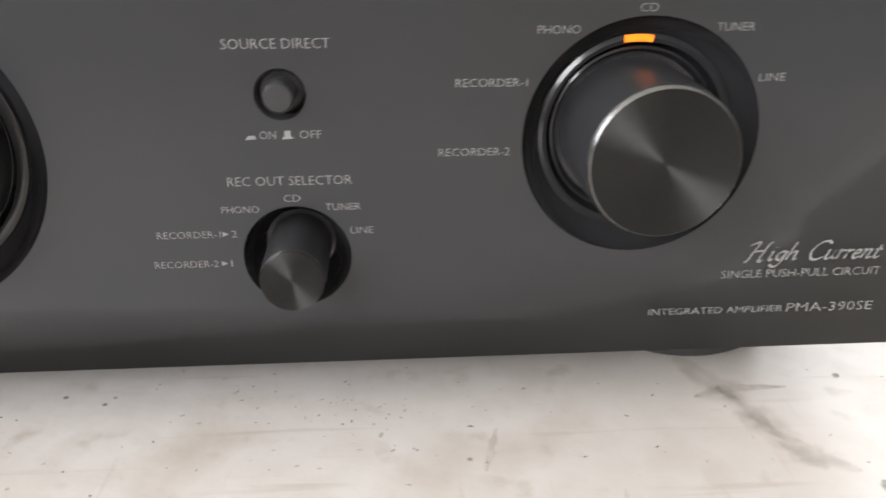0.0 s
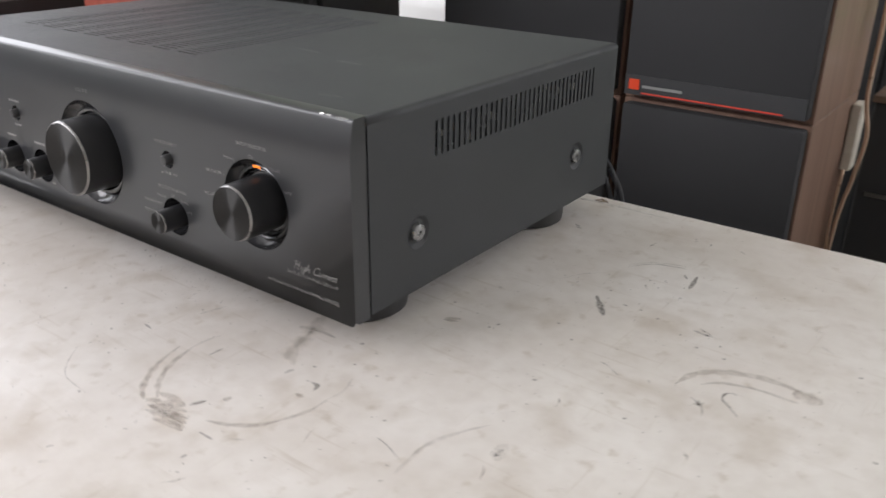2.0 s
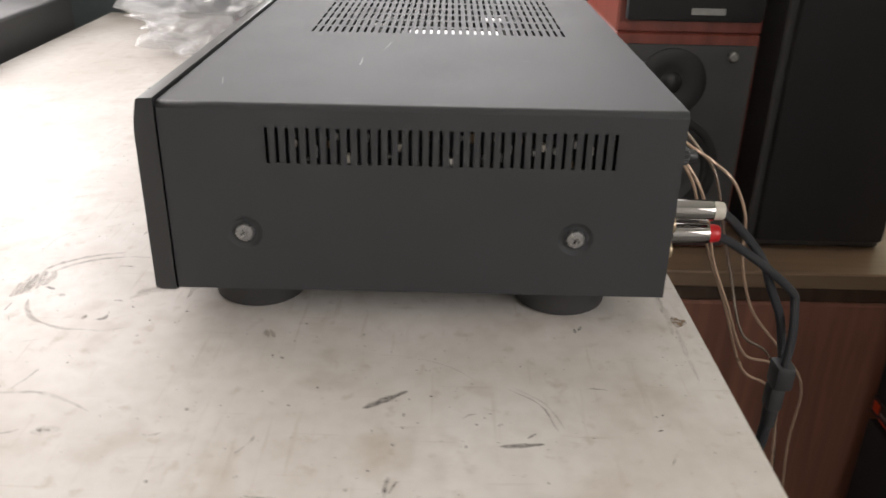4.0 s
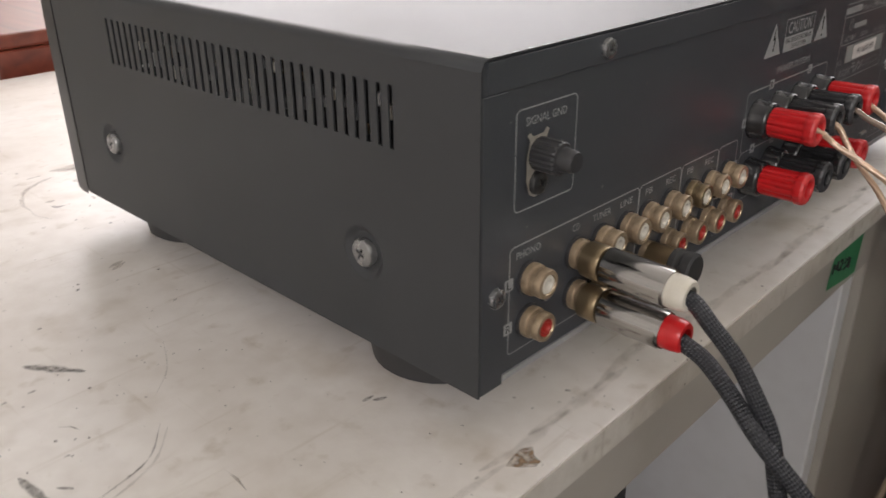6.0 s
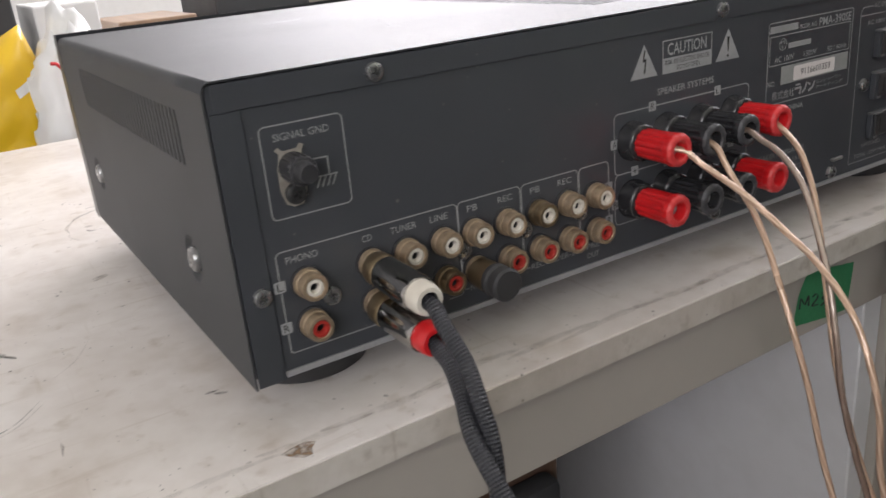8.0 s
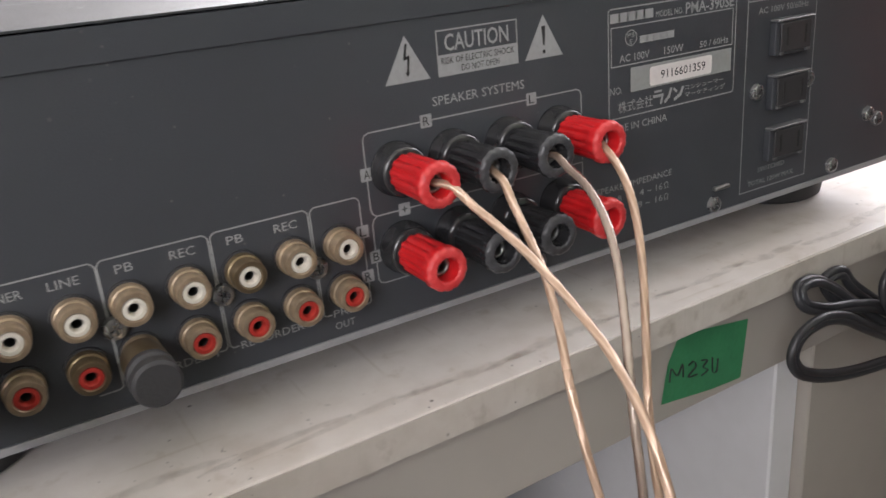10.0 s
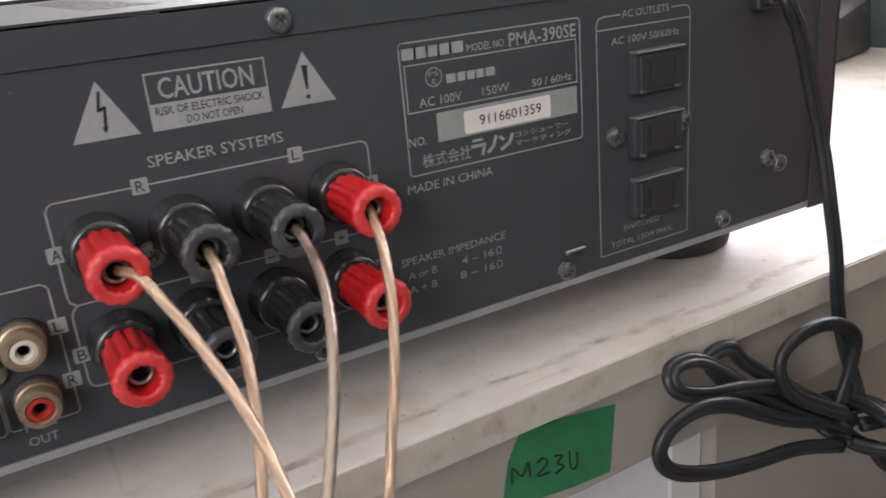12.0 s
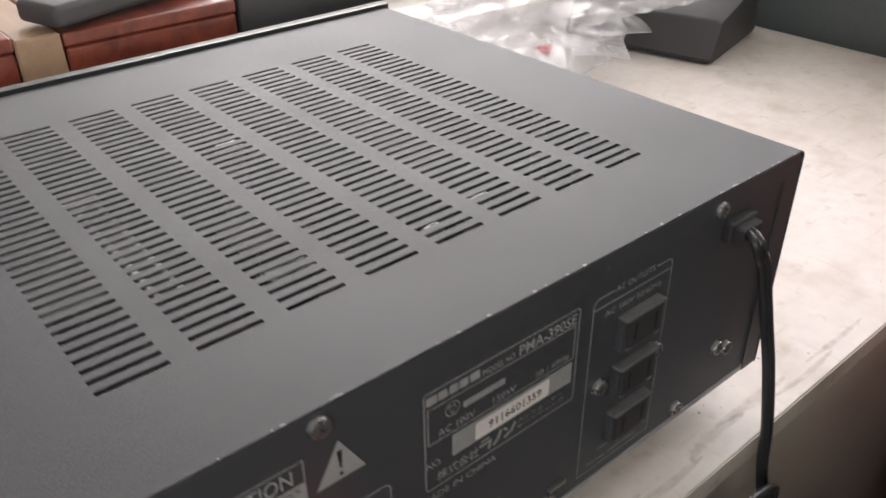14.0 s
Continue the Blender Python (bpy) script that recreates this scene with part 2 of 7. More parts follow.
def woven(name, low, high, rough, n, pitch, crossed, metal=0.0, coat=0.0, relief=0.5):
    """Strands wound round a cord, by its length and girth: one way, or both ways crossed into a braid."""
    m = mat(name, low, rough, metal=metal, grain=0.2, grain_size=900, blotch=0.3, blotch_size=60, coat=coat)
    nd, l = m.node_tree.nodes, m.node_tree.links
    b = nd["Principled BSDF"]
    b.inputs["Coat Roughness"].default_value = 0.06
    base = b.inputs["Base Color"].links[0].from_socket
    tc = nd.new("ShaderNodeTexCoord")
    sp = nd.new("ShaderNodeSeparateXYZ")
    l.new(tc.outputs["UV"], sp.inputs[0])

    def wave(sign):
        a = nd.new("ShaderNodeMath")
        a.operation = "MULTIPLY_ADD"
        a.inputs[1].default_value = sign * pitch
        l.new(sp.outputs["Y"], a.inputs[0])
        l.new(sp.outputs["X"], a.inputs[2])
        c = nd.new("ShaderNodeMath")
        c.operation = "MULTIPLY"
        c.inputs[1].default_value = 2 * math.pi * n
        l.new(a.outputs[0], c.inputs[0])
        d = nd.new("ShaderNodeMath")
        d.operation = "SINE"
        l.new(c.outputs[0], d.inputs[0])
        return d.outputs[0]
    top = wave(1)
    if crossed:
        mx = nd.new("ShaderNodeMath")
        mx.operation = "MULTIPLY"
        l.new(top, mx.inputs[0])
        l.new(wave(-1), mx.inputs[1])
        top = mx.outputs[0]
    r = nd.new("ShaderNodeMapRange")
    r.inputs["From Min"].default_value, r.inputs["From Max"].default_value = (0.25, 0.8) if crossed else (-0.4, 0.9)
    l.new(top, r.inputs["Value"])
    mix = nd.new("ShaderNodeMix")
    mix.data_type = "RGBA"
    mix.inputs[7].default_value = (*high, 1)
    l.new(base, mix.inputs[6])
    l.new(r.outputs[0], mix.inputs[0])
    l.new(mix.outputs[2], b.inputs["Base Color"])
    bu = nd.new("ShaderNodeBump")
    bu.inputs["Strength"].default_value, bu.inputs["Distance"].default_value = relief, 0.0004
    l.new(top, bu.inputs["Height"])
    l.new(bu.outputs[0], b.inputs["Normal"])
    return m


M_COPPER = woven("copper_strand_in_clear_sleeve", (0.56, 0.375, 0.26), (0.67, 0.485, 0.35), 0.3, 4, 0.13, False, metal=0.35, coat=0.8, relief=0.25)
M_TINNED = woven("tinned_strand_in_clear_sleeve", (0.26, 0.18, 0.14), (0.5, 0.41, 0.335), 0.25, 1, 0.05, False, metal=0.5, coat=0.8, relief=0.1)
M_BRAID = woven("black_braided_sleeve", (0.017, 0.018, 0.022), (0.075, 0.077, 0.086), 0.45, 9, 0.8, True, relief=0.6)
M_GREEN = mat("green_masking_tape", (0.04, 0.22, 0.095), 0.55, grain=0.25, grain_size=500, blotch=0.4, blotch_size=60, bump=0.3, bump_size=600)
M_INK = mat("black_ink", (0.02, 0.02, 0.02), 0.6)
M_STICK = mat("white_paper_sticker", (0.72, 0.68, 0.66), 0.5, grain=0.1, blotch=0.25, blotch_size=60)
M_GREYP = mat("grey_print_field", (0.3, 0.31, 0.3), 0.55, grain=0.2, blotch=0.2, blotch_size=60)
M_MAHOG = wood("mahogany_veneer", (0.36, 0.088, 0.062), (0.22, 0.055, 0.04), 0.38, along=2)
M_MAHOGY = wood("mahogany_veneer_lengthwise", (0.22, 0.05, 0.028), (0.1, 0.022, 0.014), 0.38, along=1)
M_BROWN = wood("dull_brown_veneer", (0.44, 0.2, 0.135), (0.29, 0.125, 0.088), 0.5, along=2, coat=0.05)
M_WALNUT = wood("walnut_vinyl", (0.15, 0.092, 0.06), (0.08, 0.048, 0.033), 0.5, along=2)
# lighter copy of the walnut: sun on the monitor sides is put into it
M_SIDE = wood("sunlit_walnut_vinyl_side", (0.26, 0.16, 0.115), (0.18, 0.105, 0.075), 0.5, along=2)
M_BEECH = wood("pale_board_edge", (0.36, 0.24, 0.15), (0.26, 0.17, 0.11), 0.5, along=1)
M_CLOTH = mat("black_grille_cloth", (0.033, 0.0333, 0.0355), 0.85, grain=0.5, grain_size=1600, blotch=0.3, blotch_size=9, bump=0.4, bump_size=1500, dark=(0.034, 0.034, 0.036))
M_BAFFLE = mat("black_baffle_paint", (0.1, 0.1, 0.103), 0.55, grain=0.2, grain_size=700, blotch=0.4, blotch_size=14)
M_CONE = mat("black_paper_cone", (0.085, 0.085, 0.088), 0.36, grain=0.35, grain_size=400, blotch=0.4, blotch_size=30)
M_ORANGE = mat("orange_badge", (0.75, 0.07, 0.02), 0.4, blotch=0.1)
M_REDLINE = mat("red_pin_line", (0.72, 0.07, 0.04), 0.45, blotch=0.1)
M_YELLOW = mat("yellow_plastic_bag", (0.78, 0.5, 0.02), 0.38, grain=0.1, blotch=0.35, blotch_size=9, dark=(0.6, 0.34, 0.02))
M_BAG = mat("white_plastic_bag", (0.78, 0.78, 0.77), 0.35, blotch=0.25, blotch_size=12, dark=(0.6, 0.6, 0.6))
M_BAGRED = mat("red_bag_print", (0.62, 0.03, 0.04), 0.4, blotch=0.25, blotch_size=14)
M_WALL = mat("pale_green_wall_paint", (0.56, 0.6, 0.48), 0.7, grain=0.15, grain_size=60, blotch=0.3, blotch_size=1.5, bump=0.2, bump_size=120, dark=(0.46, 0.5, 0.4))
M_PLASTER = mat("grey_white_plaster", (0.7, 0.69, 0.67), 0.8, grain=0.15, grain_size=50, blotch=0.35, blotch_size=1.3, bump=0.25, bump_size=90, dark=(0.46, 0.45, 0.42))
M_CEIL = mat("white_ceiling_paint", (0.78, 0.77, 0.76), 0.8, grain=0.1, grain_size=50, blotch=0.25, blotch_size=1.2, dark=(0.58, 0.57, 0.54))
M_FLOOR = mat("grey_concrete", (0.34, 0.33, 0.31), 0.65, grain=0.3, grain_size=40, blotch=0.5, blotch_size=2.2, bump=0.3, bump_size=80, dark=(0.15, 0.145, 0.135))
M_FRAME = mat("white_window_frame", (0.7, 0.7, 0.69), 0.4, blotch=0.2)
M_DEVICE = mat("dark_grey_plastic", (0.045, 0.046, 0.049), 0.5, grain=0.3, grain_size=500, blotch=0.3, blotch_size=14, bump=0.15)
M_TEAL = mat("dark_teal_vinyl", (0.085, 0.105, 0.108), 0.5, grain=0.3, grain_size=300, blotch=0.4, blotch_size=7, bump=0.2, bump_size=200)
M_SACK = clear("milky_plastic_film", (0.8, 0.82, 0.86), 0.2, 0.62)
M_FILM = clear("clear_plastic_film", (0.85, 0.86, 0.88), 0.16, 0.3)
M_CREAM = mat("cream_plastic", (0.62, 0.59, 0.52), 0.45, blotch=0.35, blotch_size=8)
M_KEY = mat("beige_rubber_keys", (0.5, 0.42, 0.3), 0.6, blotch=0.2)
M_GREYC = mat("grey_mesh_panel", (0.3, 0.31, 0.32), 0.6, grain=0.3, grain_size=200, blotch=0.2)
M_BLUE = mat("blue_wrapper", (0.05, 0.16, 0.42), 0.4, blotch=0.3)
M_GREENBOX = mat("bright_green_box_print", (0.065, 0.32, 0.055), 0.45, blotch=0.25)
M_PCB = mat("brown_circuit_board", (0.12, 0.075, 0.035), 0.6, grain=0.4, grain_size=300, blotch=0.4, blotch_size=60)
M_SINK = mat("bare_aluminium", (0.6, 0.6, 0.6), 0.4, metal=1.0, blotch=0.3)
M_SMEAR_BROWN = smear("brown_stain_film", (0.40, 0.33, 0.26), 0.5, 200, 0.3)
M_SMEAR_GREY = smear("grey_scuff_film", (0.12, 0.105, 0.095), 0.8, 230)
M_SMEAR_DARK = smear("black_scuff_film", (0.06, 0.053, 0.048), 0.85, 420, 0.3)
M_GRIT = smear("grit_film", (0.17, 0.15, 0.13), 0.7, 230, fade=False)
M_SCRATCH = smear("fine_scratch_film", (0.3, 0.23, 0.17), 0.6, 190, fade=False)
M_SMEAR_FAINT = smear("faint_ring_film", (0.44, 0.375, 0.305), 0.28, 160, 0.25)
M_AMBER = bpy.data.materials.new("amber_indicator")
M_AMBER.use_nodes = True
M_AMBER.node_tree.nodes["Principled BSDF"].inputs["Base Color"].default_value = (0.7, 0.2, 0.01, 1)
M_AMBER.node_tree.nodes["Principled BSDF"].inputs["Emission Color"].default_value = (1.0, 0.19, 0.004, 1)
M_AMBER.node_tree.nodes["Principled BSDF"].inputs["Emission Strength"].default_value = 1.3


def spun(name, colour, rough):
    """Turned aluminium: fine grooves round the y axis stretch the gloss into wedges."""
    m = mat(name, colour, rough, metal=0.9, grain=0.2, grain_size=900, blotch=0.1, blotch_size=40, rough_var=0.03)
    n, l = m.node_tree.nodes, m.node_tree.links
    b = n["Principled BSDF"]
    b.inputs["Anisotropic"].default_value = 1.0
    b.inputs["Anisotropic Rotation"].default_value = 0.25
    tan = n.new("ShaderNodeTangent")
    tan.direction_type, tan.axis = "RADIAL", "Y"
    l.new(tan.outputs[0], b.inputs["Tangent"])
    return m


M_SPUN = spun("turned_grey_aluminium", (0.056, 0.055, 0.054), 0.6)

# ---------------------------------------------------------------- mesh helpers


def part(name, bm, material, parent=None, label="", smooth=False, at=None):
    """Links a bmesh as one mesh object; placed at the pose at, under parent."""
    me = bpy.data.meshes.new(name)
    if smooth:
        for f in bm.faces:
            f.smooth = True
    bm.to_mesh(me)
    bm.free()
    if smooth and smooth is not True:
        me.set_sharp_from_angle(angle=radians(smooth))
    me.materials.append(material)
    ob = new(name, me)
    if at is not None:
        ob.matrix_basis = at
    if parent is not None:
        ob.parent = parent
    if label:
        tagged(ob, label)
    return ob


def same(name, ob, parent, at, label=""):
    """Another object on the mesh of ob."""
    o = new(name, ob.data)
    o.matrix_basis = at
    o.parent = parent
    if label:
        tagged(o, label)
    return o


def thing(name, place, label, category, group="", turn=0):
    e = new(name)
    e.empty_display_size = 0.02
    e.matrix_basis = pose(*place, 0, 0, turn)
    return tagged(e, label, category, group)


def box(bm, x0, x1, y0, y1, z0, z1, bevel=0.0, seg=2):
    vs = bmesh.ops.create_cube(bm, size=1)["verts"]
    for v in vs:
        v.co = Vector(((x0 + x1) / 2 + v.co.x * (x1 - x0), (y0 + y1) / 2 + v.co.y * (y1 - y0), (z0 + z1) / 2 + v.co.z * (z1 - z0)))
    if bevel:
        es = list({e for v in vs for e in v.link_edges})
        bmesh.ops.bevel(bm, geom=es, offset=bevel, segments=seg, profile=0.5, affect="EDGES")
    return bm


def boxed(*a, **k):
    return box(bmesh.new(), *a, **k)


def lathe(profile, seg=32, axis="y", bm=None, centre=(0, 0, 0), flip=1, lobes=0, depth=0.0, lobe_from=-9, lobe_to=9):
    """Turns (radius, height) pairs round an axis; height runs along flip * axis. lobes: grip flutes."""
    bm = bm or bmesh.new()
    rings = []
    for r, h in profile:
        ring = []
        if r < 1e-6:
            ring = [None]
        for i in range(seg):
            a = 2 * math.pi * i / seg
            rr = r
            if lobes and lobe_from <= h <= lobe_to:
                rr = r - depth * (0.5 + 0.5 * math.cos(a * lobes)) ** 2
            p = {"y": (rr * math.cos(a), flip * h, rr * math.sin(a)), "z": (rr * math.cos(a), rr * math.sin(a), flip * h), "x": (flip * h, rr * math.cos(a), rr * math.sin(a))}[axis]
            co = Vector(p) + Vector(centre)
            if r < 1e-6:
                ring = [bm.verts.new(co)]
                break
            ring.append(bm.verts.new(co))
        rings.append(ring)
    for a, b in zip(rings, rings[1:]):
        for i in range(seg):
            j = (i + 1) % seg
            q = [a[i % len(a)], a[j % len(a)], b[j % len(b)], b[i % len(b)]]
            u = []
            for v in q:
                if v not in u:
                    u.append(v)
            if len(u) > 2:
                bm.faces.new(u)
    bmesh.ops.recalc_face_normals(bm, faces=bm.faces)
    return bm


def glide(pts, n=8):
    """A smooth line through points."""
    p = [Vector(q) for q in pts]
    p = [2 * p[0] - p[1]] + p + [2 * p[-1] - p[-2]]
    out = []
    for i in range(1, len(p) - 2):
        for k in range(n):
            t = k / n
            out.append(0.5 * (2 * p[i] + (p[i + 1] - p[i - 1]) * t + (2 * p[i - 1] - 5 * p[i] + 4 * p[i + 1] - p[i + 2]) * t * t
                              + (3 * p[i] - p[i - 1] - 3 * p[i + 1] + p[i + 2]) * t ** 3))
    out.append(p[-2])
    return out


def tube(pts, r, seg=10, n=8, bm=None, flat=1.0, rib=0.0):
    """A cord along points; flat below 1 squeezes it to a band, rib gives a rope-like wave to its skin."""
    bm = bm or bmesh.new()
    line = glide(pts, n)
    t0 = (line[1] - line[0]).normalized()
    up = Vector((0, 0, 1)) if abs(t0.z) < 0.9 else Vector((1, 0, 0))
    side = t0.cross(up).normalized()
    rings, run = [], [0.0]
    uv = bm.loops.layers.uv.verify()
    for a, b in zip(line, line[1:]):
        run.append(run[-1] + (b - a).length / (2 * math.pi * r))
    for i, c in enumerate(line):
        t = (line[min(i + 1, len(line) - 1)] - line[max(i - 1, 0)]).normalized()
        side = (side - t * side.dot(t)).normalized()
        nor = t.cross(side)
        ring = []
        for k in range(seg):
            a = 2 * math.pi * k / seg
            rr = r * (1 + rib * math.cos(5 * a - 1.3 * i))
            ring.append(bm.verts.new(c + side * rr * math.cos(a) + nor * rr * flat * math.sin(a)))
        rings.append(ring)
    for i, (a, b) in enumerate(zip(rings, rings[1:])):
        for k in range(seg):
            f = bm.faces.new((a[k], a[(k + 1) % seg], b[(k + 1) % seg], b[k]))
            for lp, p in zip(f.loops, ((k, i), (k + 1, i), (k + 1, i + 1), (k, i + 1))):
                lp[uv].uv = (p[0] / seg, run[p[1]])
    bm.faces.new(rings[0][::-1])
    bm.faces.new(rings[-1])
    bmesh.ops.recalc_face_normals(bm, faces=bm.faces)
    return bm


def joined(bms):
    """One bmesh out of several."""
    out = bmesh.new()
    for b in bms:
        me = bpy.data.meshes.new("join")
        b.to_mesh(me)
        b.free()
        out.from_mesh(me)
        bpy.data.meshes.remove(me)
    return out


def plate_with_holes(outer, holes, bm):
    """Fills a flat outline with round or square holes left open; outlines are lists of points."""
    edges = []
    for loop in [outer] + holes:
        vs = [bm.verts.new(p) for p in loop]
        edges += [bm.edges.new((a, b)) for a, b in zip(vs, vs[1:] + vs[:1])]
    bmesh.ops.triangle_fill(bm, use_beauty=True, use_dissolve=False, edges=edges)
    return bm


def circle(x, z, r, n=48, y=0.0):
    return [Vector((x + r * math.cos(2 * math.pi * i / n), y, z + r * math.sin(2 * math.pi * i / n))) for i in range(n)]


def letters(words, left, right, base, cap, y, back=False, shear=0.0, thick=0.00006, bold=0.0):
    """Words in the built-in font, fitted between two edges, on the front (facing -y) or the back (facing +y)."""
    cu = bpy.data.curves.new("words", "FONT")
    cu.body, cu.shear, cu.offset, cu.resolution_u = words, shear, bold, 2
    ob = new("words", cu)
    bpy.context.view_layer.update()
    me = bpy.data.meshes.new_from_object(ob.evaluated_get(bpy.context.evaluated_depsgraph_get()))
    bpy.data.objects.remove(ob)
    bpy.data.curves.remove(cu)
    bm = bmesh.new()
    bm.from_mesh(me)
    bpy.data.meshes.remove(me)
    xs = [v.co.x for v in bm.verts]
    lo, hi = min(xs), max(xs)
    width = abs(right - left)
    for v in bm.verts:
        u = (v.co.x - lo) / (hi - lo) * width
        h = v.co.y / 0.69 * cap
        v.co = Vector((left - u, y + thick, base + h)) if back else Vector((left + u, y - thick, base + h))
    bmesh.ops.recalc_face_normals(bm, faces=bm.faces)
    for f in bm.faces:
        if (f.normal.y < 0) == back:
            f.normal_flip()
    return bm


def stroke(pts, w, y, back=True, thick=0.00006, closed=False, bm=None):
    """A printed line of width w through (x, z) points on the panel at y."""
    bm = bm or bmesh.new()
    p = [Vector((a, b)) for a, b in pts]
    yy = y + thick if back else y - thick
    segs = list(zip(p, p[1:] + p[:1])) if closed else list(zip(p, p[1:]))
    for a, b in segs:
        d = (b - a).normalized() * w / 2
        n = Vector((-d.y, d.x))
        a2, b2 = a - d * 0.6, b + d * 0.6
        f = bm.faces.new([bm.verts.new((q.x, yy, q.y)) for q in (a2 - n, b2 - n, b2 + n, a2 + n)])
        f.normal_update()
        if (f.normal.y < 0) == back:
            f.normal_flip()
    return bm


def rounded(x0, x1, z0, z1, r, n=4):
    """A rectangle with round corners, as points; x0 < x1."""
    out = []
    for cx, cz, a0 in ((x1 - r, z1 - r, 0), (x0 + r, z1 - r, 90), (x0 + r, z0 + r, 180), (x1 - r, z0 + r, 270)):
        for k in range(n + 1):
            a = radians(a0 + 90 * k / n)
            out.append((cx + r * math.cos(a), cz + r * math.sin(a)))
    return out


def patch(points, y, back=True, thick=0.00005):
    """A printed flat field with the outline given as (x, z)."""
    bm = bmesh.new()
    yy = y + thick if back else y - thick
    f = bm.faces.new([bm.verts.new((a, yy, b)) for a, b in points])
    f.normal_update()
    if (f.normal.y < 0) == back:
        f.normal_flip()
    bmesh.ops.triangulate(bm, faces=bm.faces)
    return bm


def crumple(w, d, h, seed, rough=0.35, lobes=3.0):
    """A slack bag: a blob with folds, standing on z = 0."""
    bm = bmesh.new()
    bmesh.ops.create_icosphere(bm, subdivisions=4, radius=1)
    for v in bm.verts:
        c = v.co.copy()
        f = 1 + rough * noise.noise(c * lobes + Vector((seed, 0, 0))) + 0.5 * rough * noise.noise(c * lobes * 2.6 + Vector((0, seed, 0)))
        f += 0.12 * abs(noise.noise(c * 6 + Vector((seed, seed, 0))))
        v.co = Vector((c.x * f * w / 2, c.y * f * d / 2, max(0.0, (c.z * f + 0.8) / 1.8 * h)))
    return bm

# ---------------------------------------------------------------- room


def wall_with_window(name, axis, at_, a0, a1, w0, w1, z0, z1, inward, number, paint=M_PLASTER, extra=None, label="grey-white plastered wall with a wide window opening"):
    """A wall 0.12 m thick with a window opening; axis 'x' means the wall stands across x."""
    def slab(p0, p1, q0, q1):
        lo, hi = sorted((at_, at_ - inward * 0.12))
        return boxed(lo, hi, p0, p1, q0, q1) if axis == "x" else boxed(p0, p1, lo, hi, q0, q1)
    pieces = [slab(a0, w0, FLOOR, CEIL), slab(w0, w1, FLOOR, z0), slab(w0, w1, z1, CEIL)]
    spans = [(w0, w1)]
    if extra:
        spans.append(extra)
        pieces += [slab(w1, extra[0], FLOOR, CEIL), slab(extra[0], extra[1], FLOOR, z0), slab(extra[0], extra[1], z1, CEIL)]
    pieces.append(slab(spans[-1][1], a1, FLOOR, CEIL))
    w = part(name, joined(pieces), paint)
    tagged(w, label, "wall", kind="structure")
    win = tagged(new("window_%d" % number), "wide window in a white frame", "window", kind="structure")

    def bar(p0, p1, q0, q1):
        lo, hi = sorted((at_ - inward * 0.09, at_ - inward * 0.03))
        return boxed(lo, hi, p0, p1, q0, q1, 0.004, 1) if axis == "x" else boxed(p0, p1, lo, hi, q0, q1, 0.004, 1)
    f = 0.05
    bars = []
    for w0, w1 in spans:
        mid = (w0 + w1) / 2
        bars += [(w0, w1, z0, z0 + f), (w0, w1, z1 - f, z1), (w0, w0 + f, z0 + f, z1 - f), (w1 - f, w1, z0 + f, z1 - f), (mid - f / 2, mid + f / 2, z0 + f, z1 - f)]
    for p in bars:
        part("window_frame", bar(*p), M_FRAME, win)


wall_with_window("wall_west", "x", -2.6, -2.9, 2.0, -2.62, -1.28, 0.4, 2.28, 1, 1, extra=(-0.72, 1.34))
wall_with_window("wall_south", "y", -2.9, -2.6, 2.6, -2.3, -0.9, 0.86, 2.28, 1, 2)
# the north opening and its frame are added, unseen, for the fill lamp
wall_with_window("wall_north", "y", 2.0, -2.6, 2.6, 1.1, 2.5, 0.33, 1.68, -1, 3, M_WALL, label="pale green painted wall with a window opening")
tagged(part("wall_east", boxed(2.6, 2.72, -2.9, 2.0, FLOOR, CEIL), M_PLASTER), "grey-white plastered wall", "wall", kind="structure")
tagged(part("floor", boxed(-2.72, 2.72, -3.02, 2.12, FLOOR - 0.1, FLOOR), M_FLOOR), "worn grey concrete floor", "floor", kind="structure")
tagged(part("ceiling", boxed(-2.72, 2.72, -3.02, 2.12, CEIL, CEIL + 0.1), M_CEIL), "white painted ceiling", "ceiling", kind="structure")

# ---------------------------------------------------------------- table
TX0, TX1, TY0, TY1 = -0.71, 0.95, -0.368, 0.2858
table = thing("table", (0.1, -0.05, FLOOR), "long white laminate workbench with scuffs, rings and a chipped edge", "table")


def on(parent, ob):
    """Hangs ob under parent without moving it."""
    ob.parent = parent
    ob.matrix_parent_inverse = parent.matrix_basis.inverted()
    return ob


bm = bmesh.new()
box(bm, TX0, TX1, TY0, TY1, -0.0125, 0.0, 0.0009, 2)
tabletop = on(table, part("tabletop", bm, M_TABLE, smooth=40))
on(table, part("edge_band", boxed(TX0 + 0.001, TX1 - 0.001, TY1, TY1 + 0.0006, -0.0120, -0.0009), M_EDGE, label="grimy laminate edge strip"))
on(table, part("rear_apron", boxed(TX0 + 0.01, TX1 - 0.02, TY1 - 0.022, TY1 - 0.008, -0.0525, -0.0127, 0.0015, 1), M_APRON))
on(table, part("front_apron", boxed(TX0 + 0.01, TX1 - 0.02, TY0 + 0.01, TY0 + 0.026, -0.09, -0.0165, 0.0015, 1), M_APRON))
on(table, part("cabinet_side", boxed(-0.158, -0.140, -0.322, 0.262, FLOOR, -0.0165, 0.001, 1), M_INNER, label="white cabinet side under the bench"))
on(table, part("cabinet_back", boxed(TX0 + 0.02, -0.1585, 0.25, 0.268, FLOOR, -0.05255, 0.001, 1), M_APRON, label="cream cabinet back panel"))
